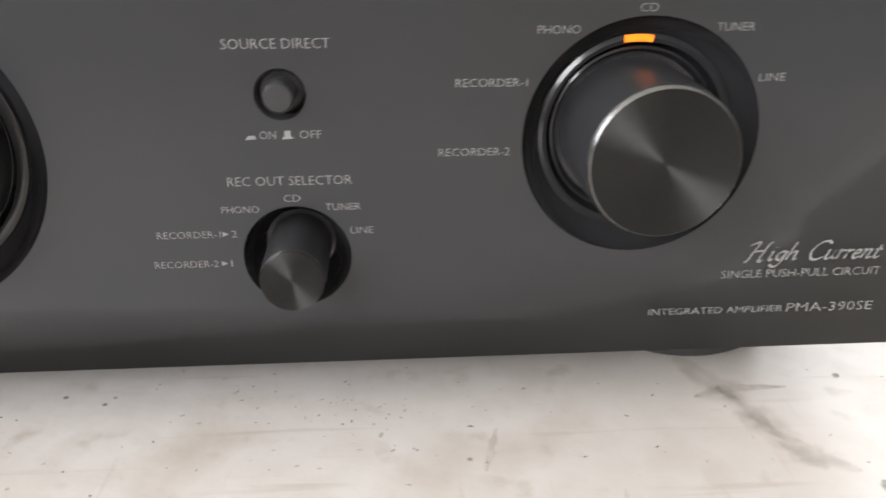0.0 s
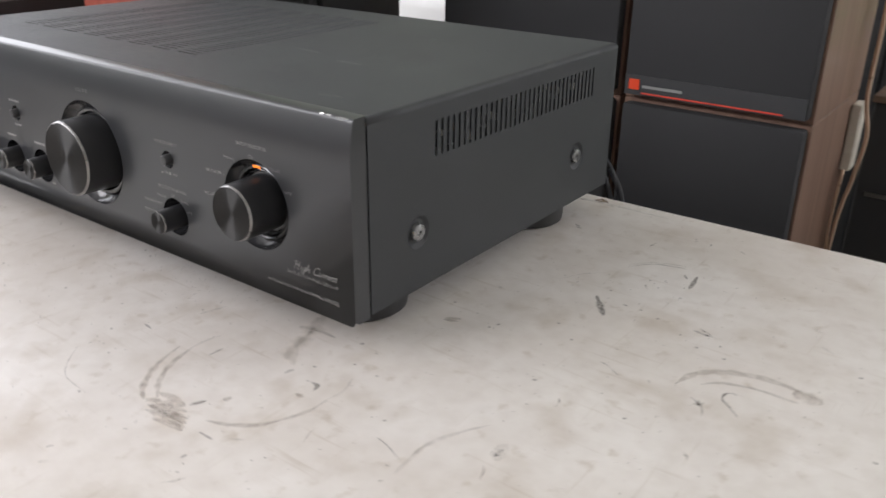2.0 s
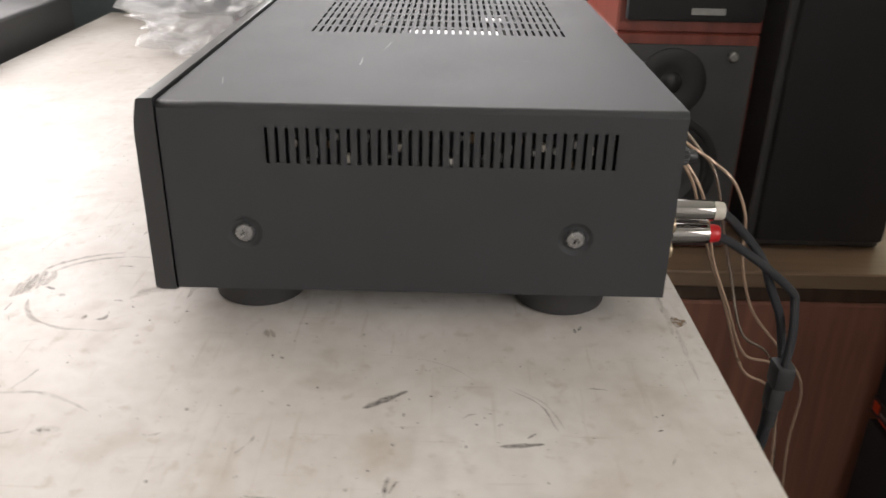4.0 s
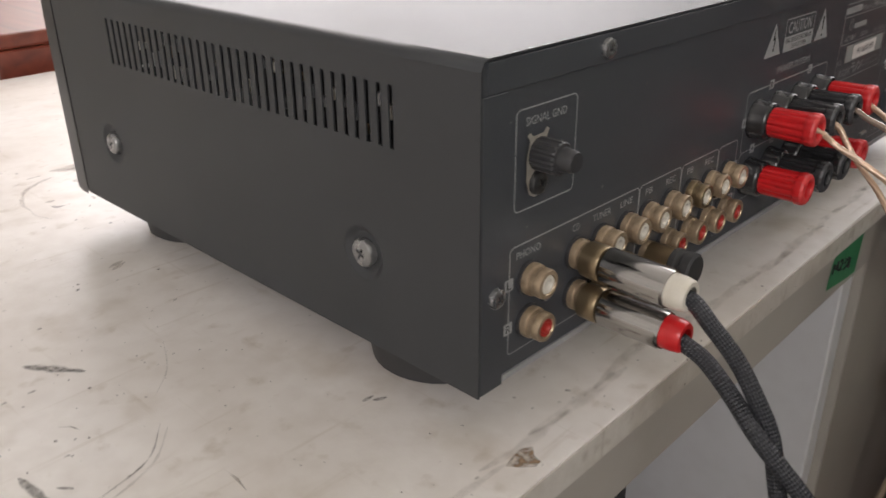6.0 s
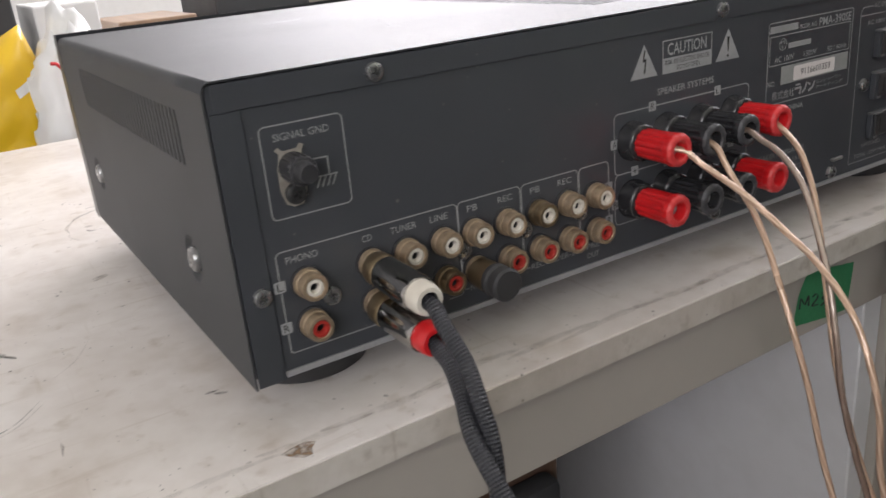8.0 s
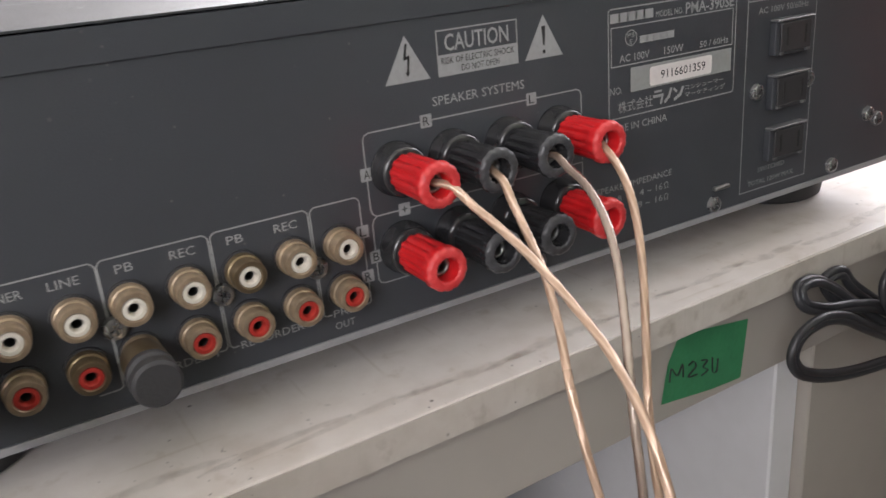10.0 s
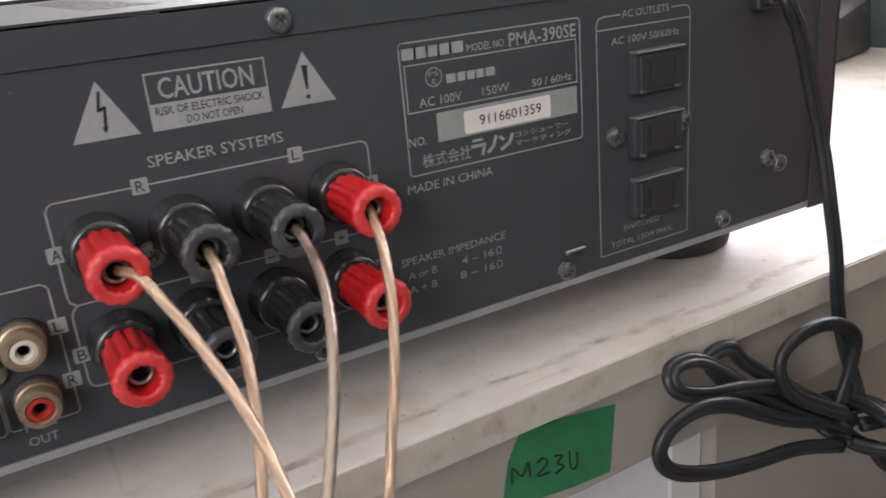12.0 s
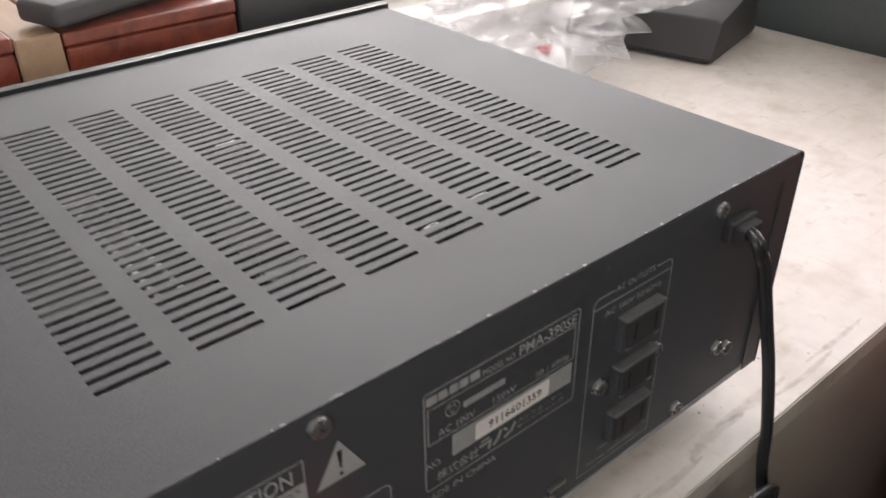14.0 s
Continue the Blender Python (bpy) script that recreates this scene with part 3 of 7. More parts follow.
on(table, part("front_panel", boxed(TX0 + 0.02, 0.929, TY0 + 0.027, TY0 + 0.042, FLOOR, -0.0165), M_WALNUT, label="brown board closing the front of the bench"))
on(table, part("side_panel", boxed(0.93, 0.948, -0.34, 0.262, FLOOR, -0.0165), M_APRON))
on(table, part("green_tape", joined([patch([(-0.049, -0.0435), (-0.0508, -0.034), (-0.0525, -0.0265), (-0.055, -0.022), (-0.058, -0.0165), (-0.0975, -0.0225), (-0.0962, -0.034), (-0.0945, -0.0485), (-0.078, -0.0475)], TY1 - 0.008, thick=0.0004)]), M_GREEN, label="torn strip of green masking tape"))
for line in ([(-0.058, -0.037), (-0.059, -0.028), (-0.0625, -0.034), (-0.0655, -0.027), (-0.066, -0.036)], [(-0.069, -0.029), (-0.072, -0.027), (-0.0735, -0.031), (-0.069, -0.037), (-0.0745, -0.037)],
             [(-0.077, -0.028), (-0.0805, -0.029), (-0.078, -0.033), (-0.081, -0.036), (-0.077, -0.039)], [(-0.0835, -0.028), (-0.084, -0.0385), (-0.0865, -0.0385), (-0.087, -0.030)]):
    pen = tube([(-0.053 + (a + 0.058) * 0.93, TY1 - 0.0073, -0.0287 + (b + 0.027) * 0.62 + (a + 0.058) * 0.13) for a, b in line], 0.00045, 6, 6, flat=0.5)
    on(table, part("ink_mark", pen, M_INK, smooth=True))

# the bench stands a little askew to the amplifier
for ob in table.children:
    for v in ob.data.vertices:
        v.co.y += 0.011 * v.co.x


def film(points, w, name="scuff", material=M_SMEAR_DARK, z=0.00012, taper=True, seed=0):
    """A thin mark along points on the table top."""
    line = glide([(a, b, z) for a, b in points], 6)
    bm = bmesh.new()
    uv = bm.loops.layers.uv.new("UVMap")
    prev = None
    w *= 1.5
    for i, c in enumerate(line):
        t = line[min(i + 1, len(line) - 1)] - line[max(i - 1, 0)]
        n = Vector((-t.y, t.x, 0)).normalized()
        k = math.sin(math.pi * (i + 0.4) / (len(line) - 0.2)) ** 0.6 if taper else 1
        k *= 0.75 + 0.5 * noise.noise(c * 300 + Vector((seed, 0, 0)))
        row = [bm.verts.new(c + n * w * k * q) for q in (-0.5, -0.17, 0.17, 0.5)]
        if prev:
            for q in range(3):
                f = bm.faces.new((prev[q], prev[q + 1], row[q + 1], row[q]))
                for lp in f.loops:
                    edge = lp.vert in (prev[0], row[0], prev[3], row[3])
                    lp[uv].uv = (0.5, 0.0 if edge else 1.0)
        prev = row
    bmesh.ops.recalc_face_normals(bm, faces=bm.faces)
    for f in bm.faces:
        if f.normal.z < 0:
            f.normal_flip()
    return on(table, part(name, bm, material))


film([(0.165, -0.09), (0.158, -0.086), (0.151, -0.079), (0.143, -0.066), (0.138, -0.05)], 0.004, "ring_stain", M_SMEAR_BROWN)
film([(0.168, -0.085), (0.158, -0.077), (0.149, -0.064), (0.144, -0.047)], 0.0042, "ring_stain", M_SMEAR_BROWN)
film([(0.144, -0.047), (0.144, -0.038), (0.146, -0.029)], 0.0022, "ring_stain", M_SMEAR_FAINT)
film([(0.172, -0.094), (0.185, -0.092), (0.197, -0.092)], 0.0052, "ring_stain", M_SMEAR_BROWN)
film([(0.169, -0.091), (0.181, -0.089), (0.193, -0.087)], 0.0052, "ring_stain", M_SMEAR_BROWN)
film([(0.167, -0.088), (0.177, -0.085), (0.188, -0.084)], 0.0052, "ring_stain", M_SMEAR_BROWN)
film([(0.18, -0.096), (0.189, -0.094), (0.198, -0.094)], 0.0052, "ring_stain", M_SMEAR_BROWN)
film([(0.166, -0.082), (0.175, -0.081), (0.184, -0.082)], 0.0052, "ring_stain", M_SMEAR_BROWN)
film([(0.165, -0.089), (0.171, -0.087), (0.177, -0.087)], 0.0052, "ring_stain", M_SMEAR_BROWN)
film([(0.179, -0.09), (0.187, -0.089), (0.195, -0.09)], 0.0052, "ring_stain", M_SMEAR_BROWN)
film([(0.171, -0.091), (0.181, -0.089), (0.192, -0.089)], 0.0085, "ring_stain", M_SMEAR_BROWN)
film([(0.2, -0.083), (0.21, -0.079), (0.22, -0.072), (0.226, -0.063)], 0.0036, "ring_stain", M_SMEAR_BROWN)
film([(0.224, -0.066), (0.228, -0.058), (0.231, -0.049), (0.231, -0.038)], 0.0028, "ring_stain", M_SMEAR_BROWN)
film([(0.231, -0.038), (0.232, -0.029), (0.228, -0.018)], 0.0016, "ring_stain", M_SMEAR_FAINT)
film([(0.205, -0.09), (0.209, -0.09), (0.213, -0.09)], 0.0018, "scuff", M_SMEAR_GREY)
film([(0.219, -0.085), (0.224, -0.082)], 0.0016, "scuff", M_SMEAR_FAINT)
film([(0.185, -0.08), (0.186, -0.077), (0.188, -0.073)], 0.003, "scuff", M_SMEAR_GREY)
film([(0.194, -0.068), (0.195, -0.064)], 0.0042, "stain", M_SMEAR_BROWN)
film([(0.19, -0.026), (0.186, -0.017), (0.183, -0.006), (0.181, 0.005)], 0.0105, "stain", M_SMEAR_FAINT)
film([(0.171, 0.002), (0.18, 0.005), (0.195, 0.005)], 0.0034, "stain", M_SMEAR_BROWN)
film([(0.199, -0.035), (0.2, -0.03)], 0.0024, "scuff", M_SMEAR_GREY)
film([(0.212, -0.033), (0.219, -0.033), (0.221, -0.038)], 0.0026, "scuff", M_SMEAR_GREY)
film([(0.216, -0.044), (0.221, -0.044)], 0.0034, "stain", M_SMEAR_BROWN)
film([(0.139, -0.103), (0.119, -0.101), (0.107, -0.093), (0.097, -0.081)], 0.0012, "scuff", M_SMEAR_FAINT)
film([(0.104, -0.047), (0.111, -0.048)], 0.0016, "scuff", M_SMEAR_DARK)
film([(0.157, -0.047), (0.157, -0.037)], 0.0012, "scuff", M_SMEAR_GREY)
film([(0.118, -0.022), (0.122, -0.007)], 0.0022, "scuff", M_SMEAR_FAINT)
film([(0.289, -0.06), (0.288, -0.048), (0.288, -0.036), (0.294, -0.021), (0.301, -0.009)], 0.003, "ring_stain", M_SMEAR_FAINT)
film([(0.288, -0.047), (0.287, -0.041), (0.288, -0.035)], 0.0018, "ring_stain", M_SMEAR_BROWN)
film([(0.317, -0.028), (0.315, -0.022), (0.314, -0.016)], 0.0075, "stain", M_SMEAR_FAINT)
film([(0.315, -0.026), (0.315, -0.02)], 0.003, "scuff", M_SMEAR_GREY)
film([(0.268, -0.046), (0.276, -0.048), (0.285, -0.052)], 0.0008, "scuff", M_SMEAR_GREY)
film([(0.169, -0.143), (0.172, -0.14)], 0.002, "scuff", M_SMEAR_FAINT)
film([(0.162, -0.136), (0.164, -0.133)], 0.0014, "scuff", M_SMEAR_GREY)
film([(0.213, -0.106), (0.213, -0.103)], 0.0016, "scuff", M_SMEAR_GREY)
film([(0.277, 0.182), (0.289, 0.196), (0.308, 0.202)], 0.0008, "scuff", M_SMEAR_GREY)
film([(0.34, 0.129), (0.347, 0.128), (0.353, 0.128)], 0.0018, "scuff", M_SMEAR_GREY)
film([(0.363, 0.067), (0.37, 0.062), (0.373, 0.055)], 0.0014, "scuff", M_SMEAR_GREY)
film([(0.368, 0.064), (0.367, 0.067)], 0.001, "scuff", M_SMEAR_DARK)
film([(0.353, 0.073), (0.357, 0.087), (0.367, 0.097), (0.381, 0.103), (0.394, 0.104), (0.406, 0.102)], 0.0062, "ring_stain", M_SMEAR_BROWN)
film([(0.363, 0.08), (0.37, 0.087), (0.385, 0.092), (0.405, 0.092)], 0.0026, "ring_stain", M_SMEAR_BROWN)
film([(0.4, 0.1), (0.407, 0.1), (0.414, 0.098)], 0.012, "stain", M_SMEAR_BROWN)
film([(0.315, 0.069), (0.32, 0.068), (0.328, 0.063)], 0.0009, "scuff", M_SMEAR_GREY)
film([(0.392, 0.17), (0.397, 0.169)], 0.0009, "scuff", M_SMEAR_FAINT)
film([(0.399, 0.154), (0.407, 0.149)], 0.0022, "scuff", M_SMEAR_FAINT)
film([(0.227, 0.056), (0.235, 0.059)], 0.0038, "stain", M_SMEAR_BROWN)
film([(0.219, 0.221), (0.224, 0.221)], 0.0016, "scuff", M_SMEAR_DARK)
film([(0.304, 0.176), (0.306, 0.176)], 0.0016, "scuff", M_SMEAR_DARK)
film([(0.319, 0.129), (0.321, 0.13)], 0.0016, "scuff", M_SMEAR_DARK)
film([(0.297, 0.133), (0.3, 0.133)], 0.0016, "scuff", M_SMEAR_DARK)
film([(0.307, 0.133), (0.309, 0.133)], 0.0016, "scuff", M_SMEAR_DARK)
film([(0.297, 0.034), (0.299, 0.035)], 0.0016, "scuff", M_SMEAR_DARK)
film([(0.294, 0.049), (0.295, 0.049)], 0.0016, "scuff", M_SMEAR_DARK)
film([(0.278, 0.091), (0.28, 0.091)], 0.0016, "scuff", M_SMEAR_DARK)
film([(0.229, 0.108), (0.231, 0.109)], 0.0016, "scuff", M_SMEAR_DARK)
film([(0.319, 0.161), (0.321, 0.161)], 0.0016, "scuff", M_SMEAR_DARK)
film([(0.435, 0.15), (0.436, 0.151)], 0.0016, "scuff", M_SMEAR_DARK)
film([(0.422, 0.133), (0.424, 0.134)], 0.0016, "scuff", M_SMEAR_DARK)
film([(0.345, 0.032), (0.347, 0.032)], 0.0016, "scuff", M_SMEAR_DARK)
film([(0.25, 0.135), (0.259, 0.154), (0.27, 0.166)], 0.0007, "scuff", M_SMEAR_FAINT)
film([(0.172, 0.02), (0.176, 0.010), (0.180, 0.002), (0.184, -0.010)], 0.012, "stain", M_SMEAR_FAINT)
film([(0.178, 0.006), (0.182, -0.003), (0.184, -0.012), (0.19, -0.018)], 0.0045, "stain", M_SMEAR_BROWN)
film([(0.184, -0.016), (0.189, -0.021), (0.197, -0.027)], 0.007, "stain", M_SMEAR_FAINT)
film([(0.2945, 0.114), (0.288, 0.123), (0.28, 0.1338)], 0.0046)
film([(0.3195, 0.1755), (0.3185, 0.185), (0.317, 0.195)], 0.0034)
film([(0.2212, 0.2228), (0.2188, 0.2243), (0.2165, 0.225)], 0.0024)
film([(0.2266, 0.058), (0.231, 0.0605), (0.2347, 0.0621)], 0.003, material=M_SMEAR_BROWN)
film([(0.37, 0.066), (0.3685, 0.063), (0.366, 0.0625)], 0.0016)
film([(0.3865, 0.0635), (0.3795, 0.0705), (0.3755, 0.074), (0.3752, 0.0795), (0.3785, 0.0818), (0.3805, 0.0805)], 0.0016)
film([(0.276, 0.185), (0.2862, 0.1968), (0.2957, 0.2019), (0.3071, 0.2053)], 0.0014, "ring_stain", M_SMEAR_FAINT)
film([(0.3426, 0.1328), (0.346, 0.131), (0.3506, 0.1294)], 0.0012, material=M_SMEAR_GREY)
film([(0.31, 0.192), (0.3135, 0.188)], 0.0016)
film([(0.209, 0.0095), (0.2105, 0.0085)], 0.0024)
# rear-edge dirt films that also paint in the amplifier's shade on this strip
rg = random.Random(21)
for k in range(16):
    x, y = -0.31 + 0.035 * k, rg.uniform(0.2715, 0.277)
    film([(x, y), (x + 0.025, y + rg.uniform(-0.002, 0.002)), (x + rg.uniform(0.04, 0.06), y + rg.uniform(-0.002, 0.002))], rg.uniform(0.003, 0.007), "grime", M_SMEAR_FAINT, 0.00009 + 0.000003 * k, seed=k)
chip_ = [(0.2035, 0.2775), (0.2075, 0.2755), (0.2125, 0.2763), (0.2165, 0.2775), (0.2135, 0.2815), (0.2105, 0.2842), (0.2075, 0.2838), (0.2065, 0.2805)]
bm = bmesh.new()
f = bm.faces.new([bm.verts.new((a, b, 0.0002)) for a, b in chip_][::1])
f.normal_update()
if f.normal.z < 0:
    f.normal_flip()
on(table, part("chip", bm, smear("bare_chipboard", (0.3, 0.2, 0.12), 1.0, 420, 0.25, False), label="brown chip in the laminate edge"))
rs = random.Random(5)
specks, smudges = bmesh.new(), bmesh.new()
for k in range(240):
    x, y = rs.uniform(-0.1, 0.62), rs.uniform(-0.355, 0.275)
    if -0.217 < x < 0.217 and 0.02 < y < 0.25:
        continue
    r, a = 0.0003 + 0.0010 * rs.random() ** 3, rs.uniform(0, math.pi)
    q = rs.uniform(0.2, 1)
    vs = [specks.verts.new((x + r * (math.cos(u) * math.cos(a) - q * math.sin(u) * math.sin(a)) * (1 + 0.3 * rs.random()), y + r * (math.cos(u) * math.sin(a) + q * math.sin(u) * math.cos(a)), 0.00013)) for u in (0, 1.1, 2.2, 3.2, 4.2, 5.2)]
    specks.faces.new(vs)
for k in range(420):
    cx, cy, sx, sy = ((0.09, 0.0, 0.02, 0.011), (0.12, -0.03, 0.06, 0.03), (0.29, 0.15, 0.05, 0.035), (0.31, 0.05, 0.09, 0.07), (0.2, 0.275, 0.1, 0.01))[k % 5]
    x, y = rs.gauss(cx, sx), min(0.285, rs.gauss(cy, sy))
    if -0.217 < x < 0.217 and 0.02 < y < 0.25:
        continue
    r, a, q = rs.uniform(0.0002, 0.0008), rs.gauss(0.5, 0.5), rs.uniform(0.15, 0.6)
    specks.faces.new([specks.verts.new((x + r * (math.cos(u) * math.cos(a) - q * math.sin(u) * math.sin(a)), y + r * (math.cos(u) * math.sin(a) + q * math.sin(u) * math.cos(a)), 0.00014)) for u in (0, 1.3, 2.5, 3.7, 5.0)])
for k in range(44):
    x, y = rs.uniform(0.0, 0.62), rs.uniform(-0.34, 0.27)
    if -0.217 < x < 0.23 and 0.0 < y < 0.26:
        continue
    r, a = rs.uniform(0.002, 0.009), rs.uniform(0, 6.28)
    w = rs.uniform(0.0002, 0.0006)
    d, n = Vector((math.cos(a), math.sin(a), 0)), Vector((-math.sin(a), math.cos(a), 0))
    c = Vector((x, y, 0.00016))
    bend = rs.uniform(-0.3, 0.3) * r
    smudges.faces.new([smudges.verts.new(p) for p in (c - d * r, c + n * (bend - w), c + d * r, c + n * (bend + w))])
for bmx in (specks, smudges):
    for f in bmx.faces:
        f.normal_update()
        if f.normal.z < 0:
            f.normal_flip()
tagged(on(table, part("grit", specks, M_GRIT)), kind="stuff")
tagged(on(table, part("fine_scratch", smudges, M_SCRATCH)), kind="stuff")

# ---------------------------------------------------------------- amplifier
W, D, ZT, ZB = 0.217, 0.2668, 0.1201, 0.0192
RY = 0.2661          # face of the rear panel
CY = 0.0091          # front edge of the cover
FY = -0.0031         # face of the front panel
amp = thing("amplifier", (0, 0, 0), "black stereo amplifier on round feet, standing on the white bench", "amplifier")

# --- top cover: one bent sheet with real slots in its top and one side
COLS = [0.0345 - 0.02625 * k for k in range(8)]      # near edge of each block of slots
SLOT_L, SLOT_W, PITCH = 0.0188, 0.0019, 0.00504
ROWS = [0.0562 + PITCH * k for k in range(35)]
SIDE_ROWS = [0.0605 + PITCH * k for k in range(35)]


def slotted(us, vs, holes, place, bm, cache):
    """A grid of faces over us x vs without the cells in holes."""
    def vert(u, v):
        k = tuple(round(c, 6) for c in place(u, v))
        if k not in cache:
            cache[k] = bm.verts.new(k)
        return cache[k]
    for i, (a, b) in enumerate(zip(us, us[1:])):
        for j, (c, d) in enumerate(zip(vs, vs[1:])):
            if (i, j) not in holes:
                bm.faces.new((vert(a, c), vert(b, c), vert(b, d), vert(a, d)))


RB = 0.0032
bm, cache = bmesh.new(), {}
xs = [-W + RB] + sorted([c - SLOT_L for c in COLS] + COLS) + [W - RB]
ys = [CY] + sorted([r for r in ROWS] + [r + SLOT_W for r in ROWS] + [s for s in SIDE_ROWS] + [s + SLOT_W for s in SIDE_ROWS]) + [D]
ys = sorted(set(round(v, 6) for v in ys + [0.0468 - 0.0104, 0.0468 + 0.0104, 0.2174 - 0.0104, 0.2174 + 0.0104]))
top_holes, side_holes = set(), set()
xset = {round(c, 6) for c in COLS}
for i, a in enumerate(xs[:-1]):
    in_col = any(c - SLOT_L - 1e-6 <= a < c - 1e-6 for c in COLS)
    for j, b in enumerate(ys[:-1]):
        mid_y = (b + ys[j + 1]) / 2
        if in_col and any(r < mid_y < r + SLOT_W for r in ROWS):
            top_holes.add((i, j))
slotted(xs, ys, top_holes, lambda u, v: (u, v, ZT), bm, cache)
SCREWS = ((0.0468, 0.052), (0.2174, 0.052))
zs = [ZB, 0.052 - 0.0104, 0.052 + 0.0104, 0.0900, 0.1085, ZT - RB]
for j, b in enumerate(ys[:-1]):
    mid_y = (b + ys[j + 1]) / 2
    if any(s < mid_y < s + SLOT_W for s in SIDE_ROWS):
        side_holes.add((3, j))
    if any(abs(mid_y - q[0]) < 0.0104 for q in SCREWS):
        side_holes.add((1, j))
slotted(zs, ys, side_holes, lambda u, v: (W, v, u), bm, cache)
slotted([ZB, ZT - RB], ys, set(), lambda u, v: (-W, v, u), bm, cache)
# pressed dimples round the side screws
for sy, sz in SCREWS:
    flat = bmesh.new()
    q = 0.0104
    plate_with_holes([Vector((sy + a * q, 0, sz + b * q)) for a, b in ((-1, -1), (1, -1), (1, 1), (-1, 1))], [circle(sy, sz, 0.0094, 36)], flat)
    tris = [[(v.co.x, v.co.z) for v in f.verts] for f in flat.faces]
    flat.free()
    for t in tris:
        f = bm.faces.new([bm.verts.new((W, a, b)) for a, b in t])
    prev = None
    for r, dx in ((0.0094, 0.0), (0.0088, 0.0003), (0.0074, 0.0014), (0.0066, 0.0017), (0.0, 0.0017)):
        row = [bm.verts.new((W - dx, sy + r * math.cos(2 * math.pi * k / 36), sz + r * math.sin(2 * math.pi * k / 36))) for k in range(36)] if r else [bm.verts.new((W - dx, sy, sz))]
        if prev:
            for k in range(36):
                k2 = (k + 1) % 36
                bm.faces.new((prev[k], prev[k2], row[k2], row[k]) if len(row) > 1 else (prev[k], prev[k2], row[0]))
        prev = row
bmesh.ops.remove_doubles(bm, verts=bm.verts, dist=2e-6)
arc = [radians(90 * k / 6) for k in range(7)]
cache = {tuple(round(c, 6) for c in v.co): v for v in bm.verts}
slotted(arc, ys, set(), lambda u, v: (W - RB + RB * math.cos(u), v, ZT - RB + RB * math.sin(u)), bm, cache)
slotted(arc, ys, set(), lambda u, v: (-W + RB - RB * math.cos(u), v, ZT - RB + RB * math.sin(u)), bm, cache)
bmesh.ops.recalc_face_normals(bm, faces=bm.faces)
up = [f for f in bm.faces if abs(f.normal.z) > 0.9 and f.calc_center_median().z > ZT - 1e-4]
if up and up[0].normal.z < 0:
    bmesh.ops.reverse_faces(bm, faces=bm.faces)
cover = part("top_cover", bm, M_COVER, amp, "textured dark grey steel cover with rows of vent slots")
for pl in cover.data.polygons:
    n = pl.normal
    pl.use_smooth = 0.05 < abs(n.x) < 0.999 and abs(n.z) > 0.03
sol = cover.modifiers.new("thickness", "SOLIDIFY")
sol.thickness, sol.offset = 0.0006, -1
# --- chassis and what shows through the slots
part("chassis_floor", boxed(-W + 0.004, W - 0.004, 0.012, RY - 0.001, 0.0225, 0.0245), M_DARK, amp)
part("circuit_board", boxed(-0.195, 0.2, 0.03, 0.25, 0.032, 0.0336), M_PCB, amp)
part("transformer", boxed(-0.2, -0.125, 0.06, 0.15, 0.026, 0.098, 0.004, 2), M_DARK, amp)
heat_sink = part("heat_sink", boxed(-0.006, 0.036, 0.116, 0.122, 0.034, 0.1145), M_SINK, amp, "bare aluminium heat sink seen through the slots")
part("sink_plate", boxed(0.008, 0.036, 0.1225, 0.187, 0.1165, 0.1193, 0.0004, 1), M_SINK, heat_sink)
for k in range(6):
    x = -0.005 + k * 0.0072
    part("fin", boxed(x, x + 0.0018, 0.1225, 0.19, 0.034, 0.1135), M_SINK, heat_sink)
part("bracket", boxed(-0.047, -0.024, 0.174, 0.192, 0.117, 0.1193, 0.0003, 1), M_SINK, amp)
for x, y in ((-0.06, 0.1), (-0.06, 0.15), (-0.1, 0.2), (0.08, 0.2), (0.11, 0.2), (0.16, 0.15), (0.17, 0.22), (0.18, 0.1)):
    part("capacitor", lathe([(0, 0.0335), (0.0105, 0.0335), (0.0105, 0.075), (0.0098, 0.0765), (0, 0.0765)], 20, "z", centre=(x, y, 0)), M_GLOSS if x < 0 else M_SINK, amp, smooth=40)
for x, y, r, h in ((-0.116, 0.197, 0.005, 0.108), (-0.181, 0.165, 0.003, 0.112), (-0.183, 0.214, 0.003, 0.112), (-0.18, 0.19, 0.003, 0.112), (-0.069, 0.093, 0.006, 0.107), (-0.088, 0.205, 0.004, 0.109)):
    part("capacitor", lathe([(0, 0.0335), (r, 0.0335), (r, h - 0.001), (r * 0.9, h), (0, h)], 16, "z", centre=(x, y, 0)), M_SINK, amp, smooth=40)

rc = random.Random(3)
for k in range(34):
    y, z, h = 0.075 + 0.0049 * k + rc.uniform(-0.002, 0.002), rc.uniform(0.090, 0.105), rc.uniform(0.0015, 0.006)
    x = rc.uniform(0.204, 0.2135)
    part("component", boxed(x - 0.0015, x + 0.0015, y - 0.0013, y + 0.0013, z - h / 2, z + h / 2, 0.0004, 1), (M_WHITE, M_SINK, M_GREYC, M_PCB, M_SINK)[k % 5], amp)
part("side_board", boxed(0.176, 0.1775, 0.05, 0.245, 0.034, 0.100), M_DARK, amp)

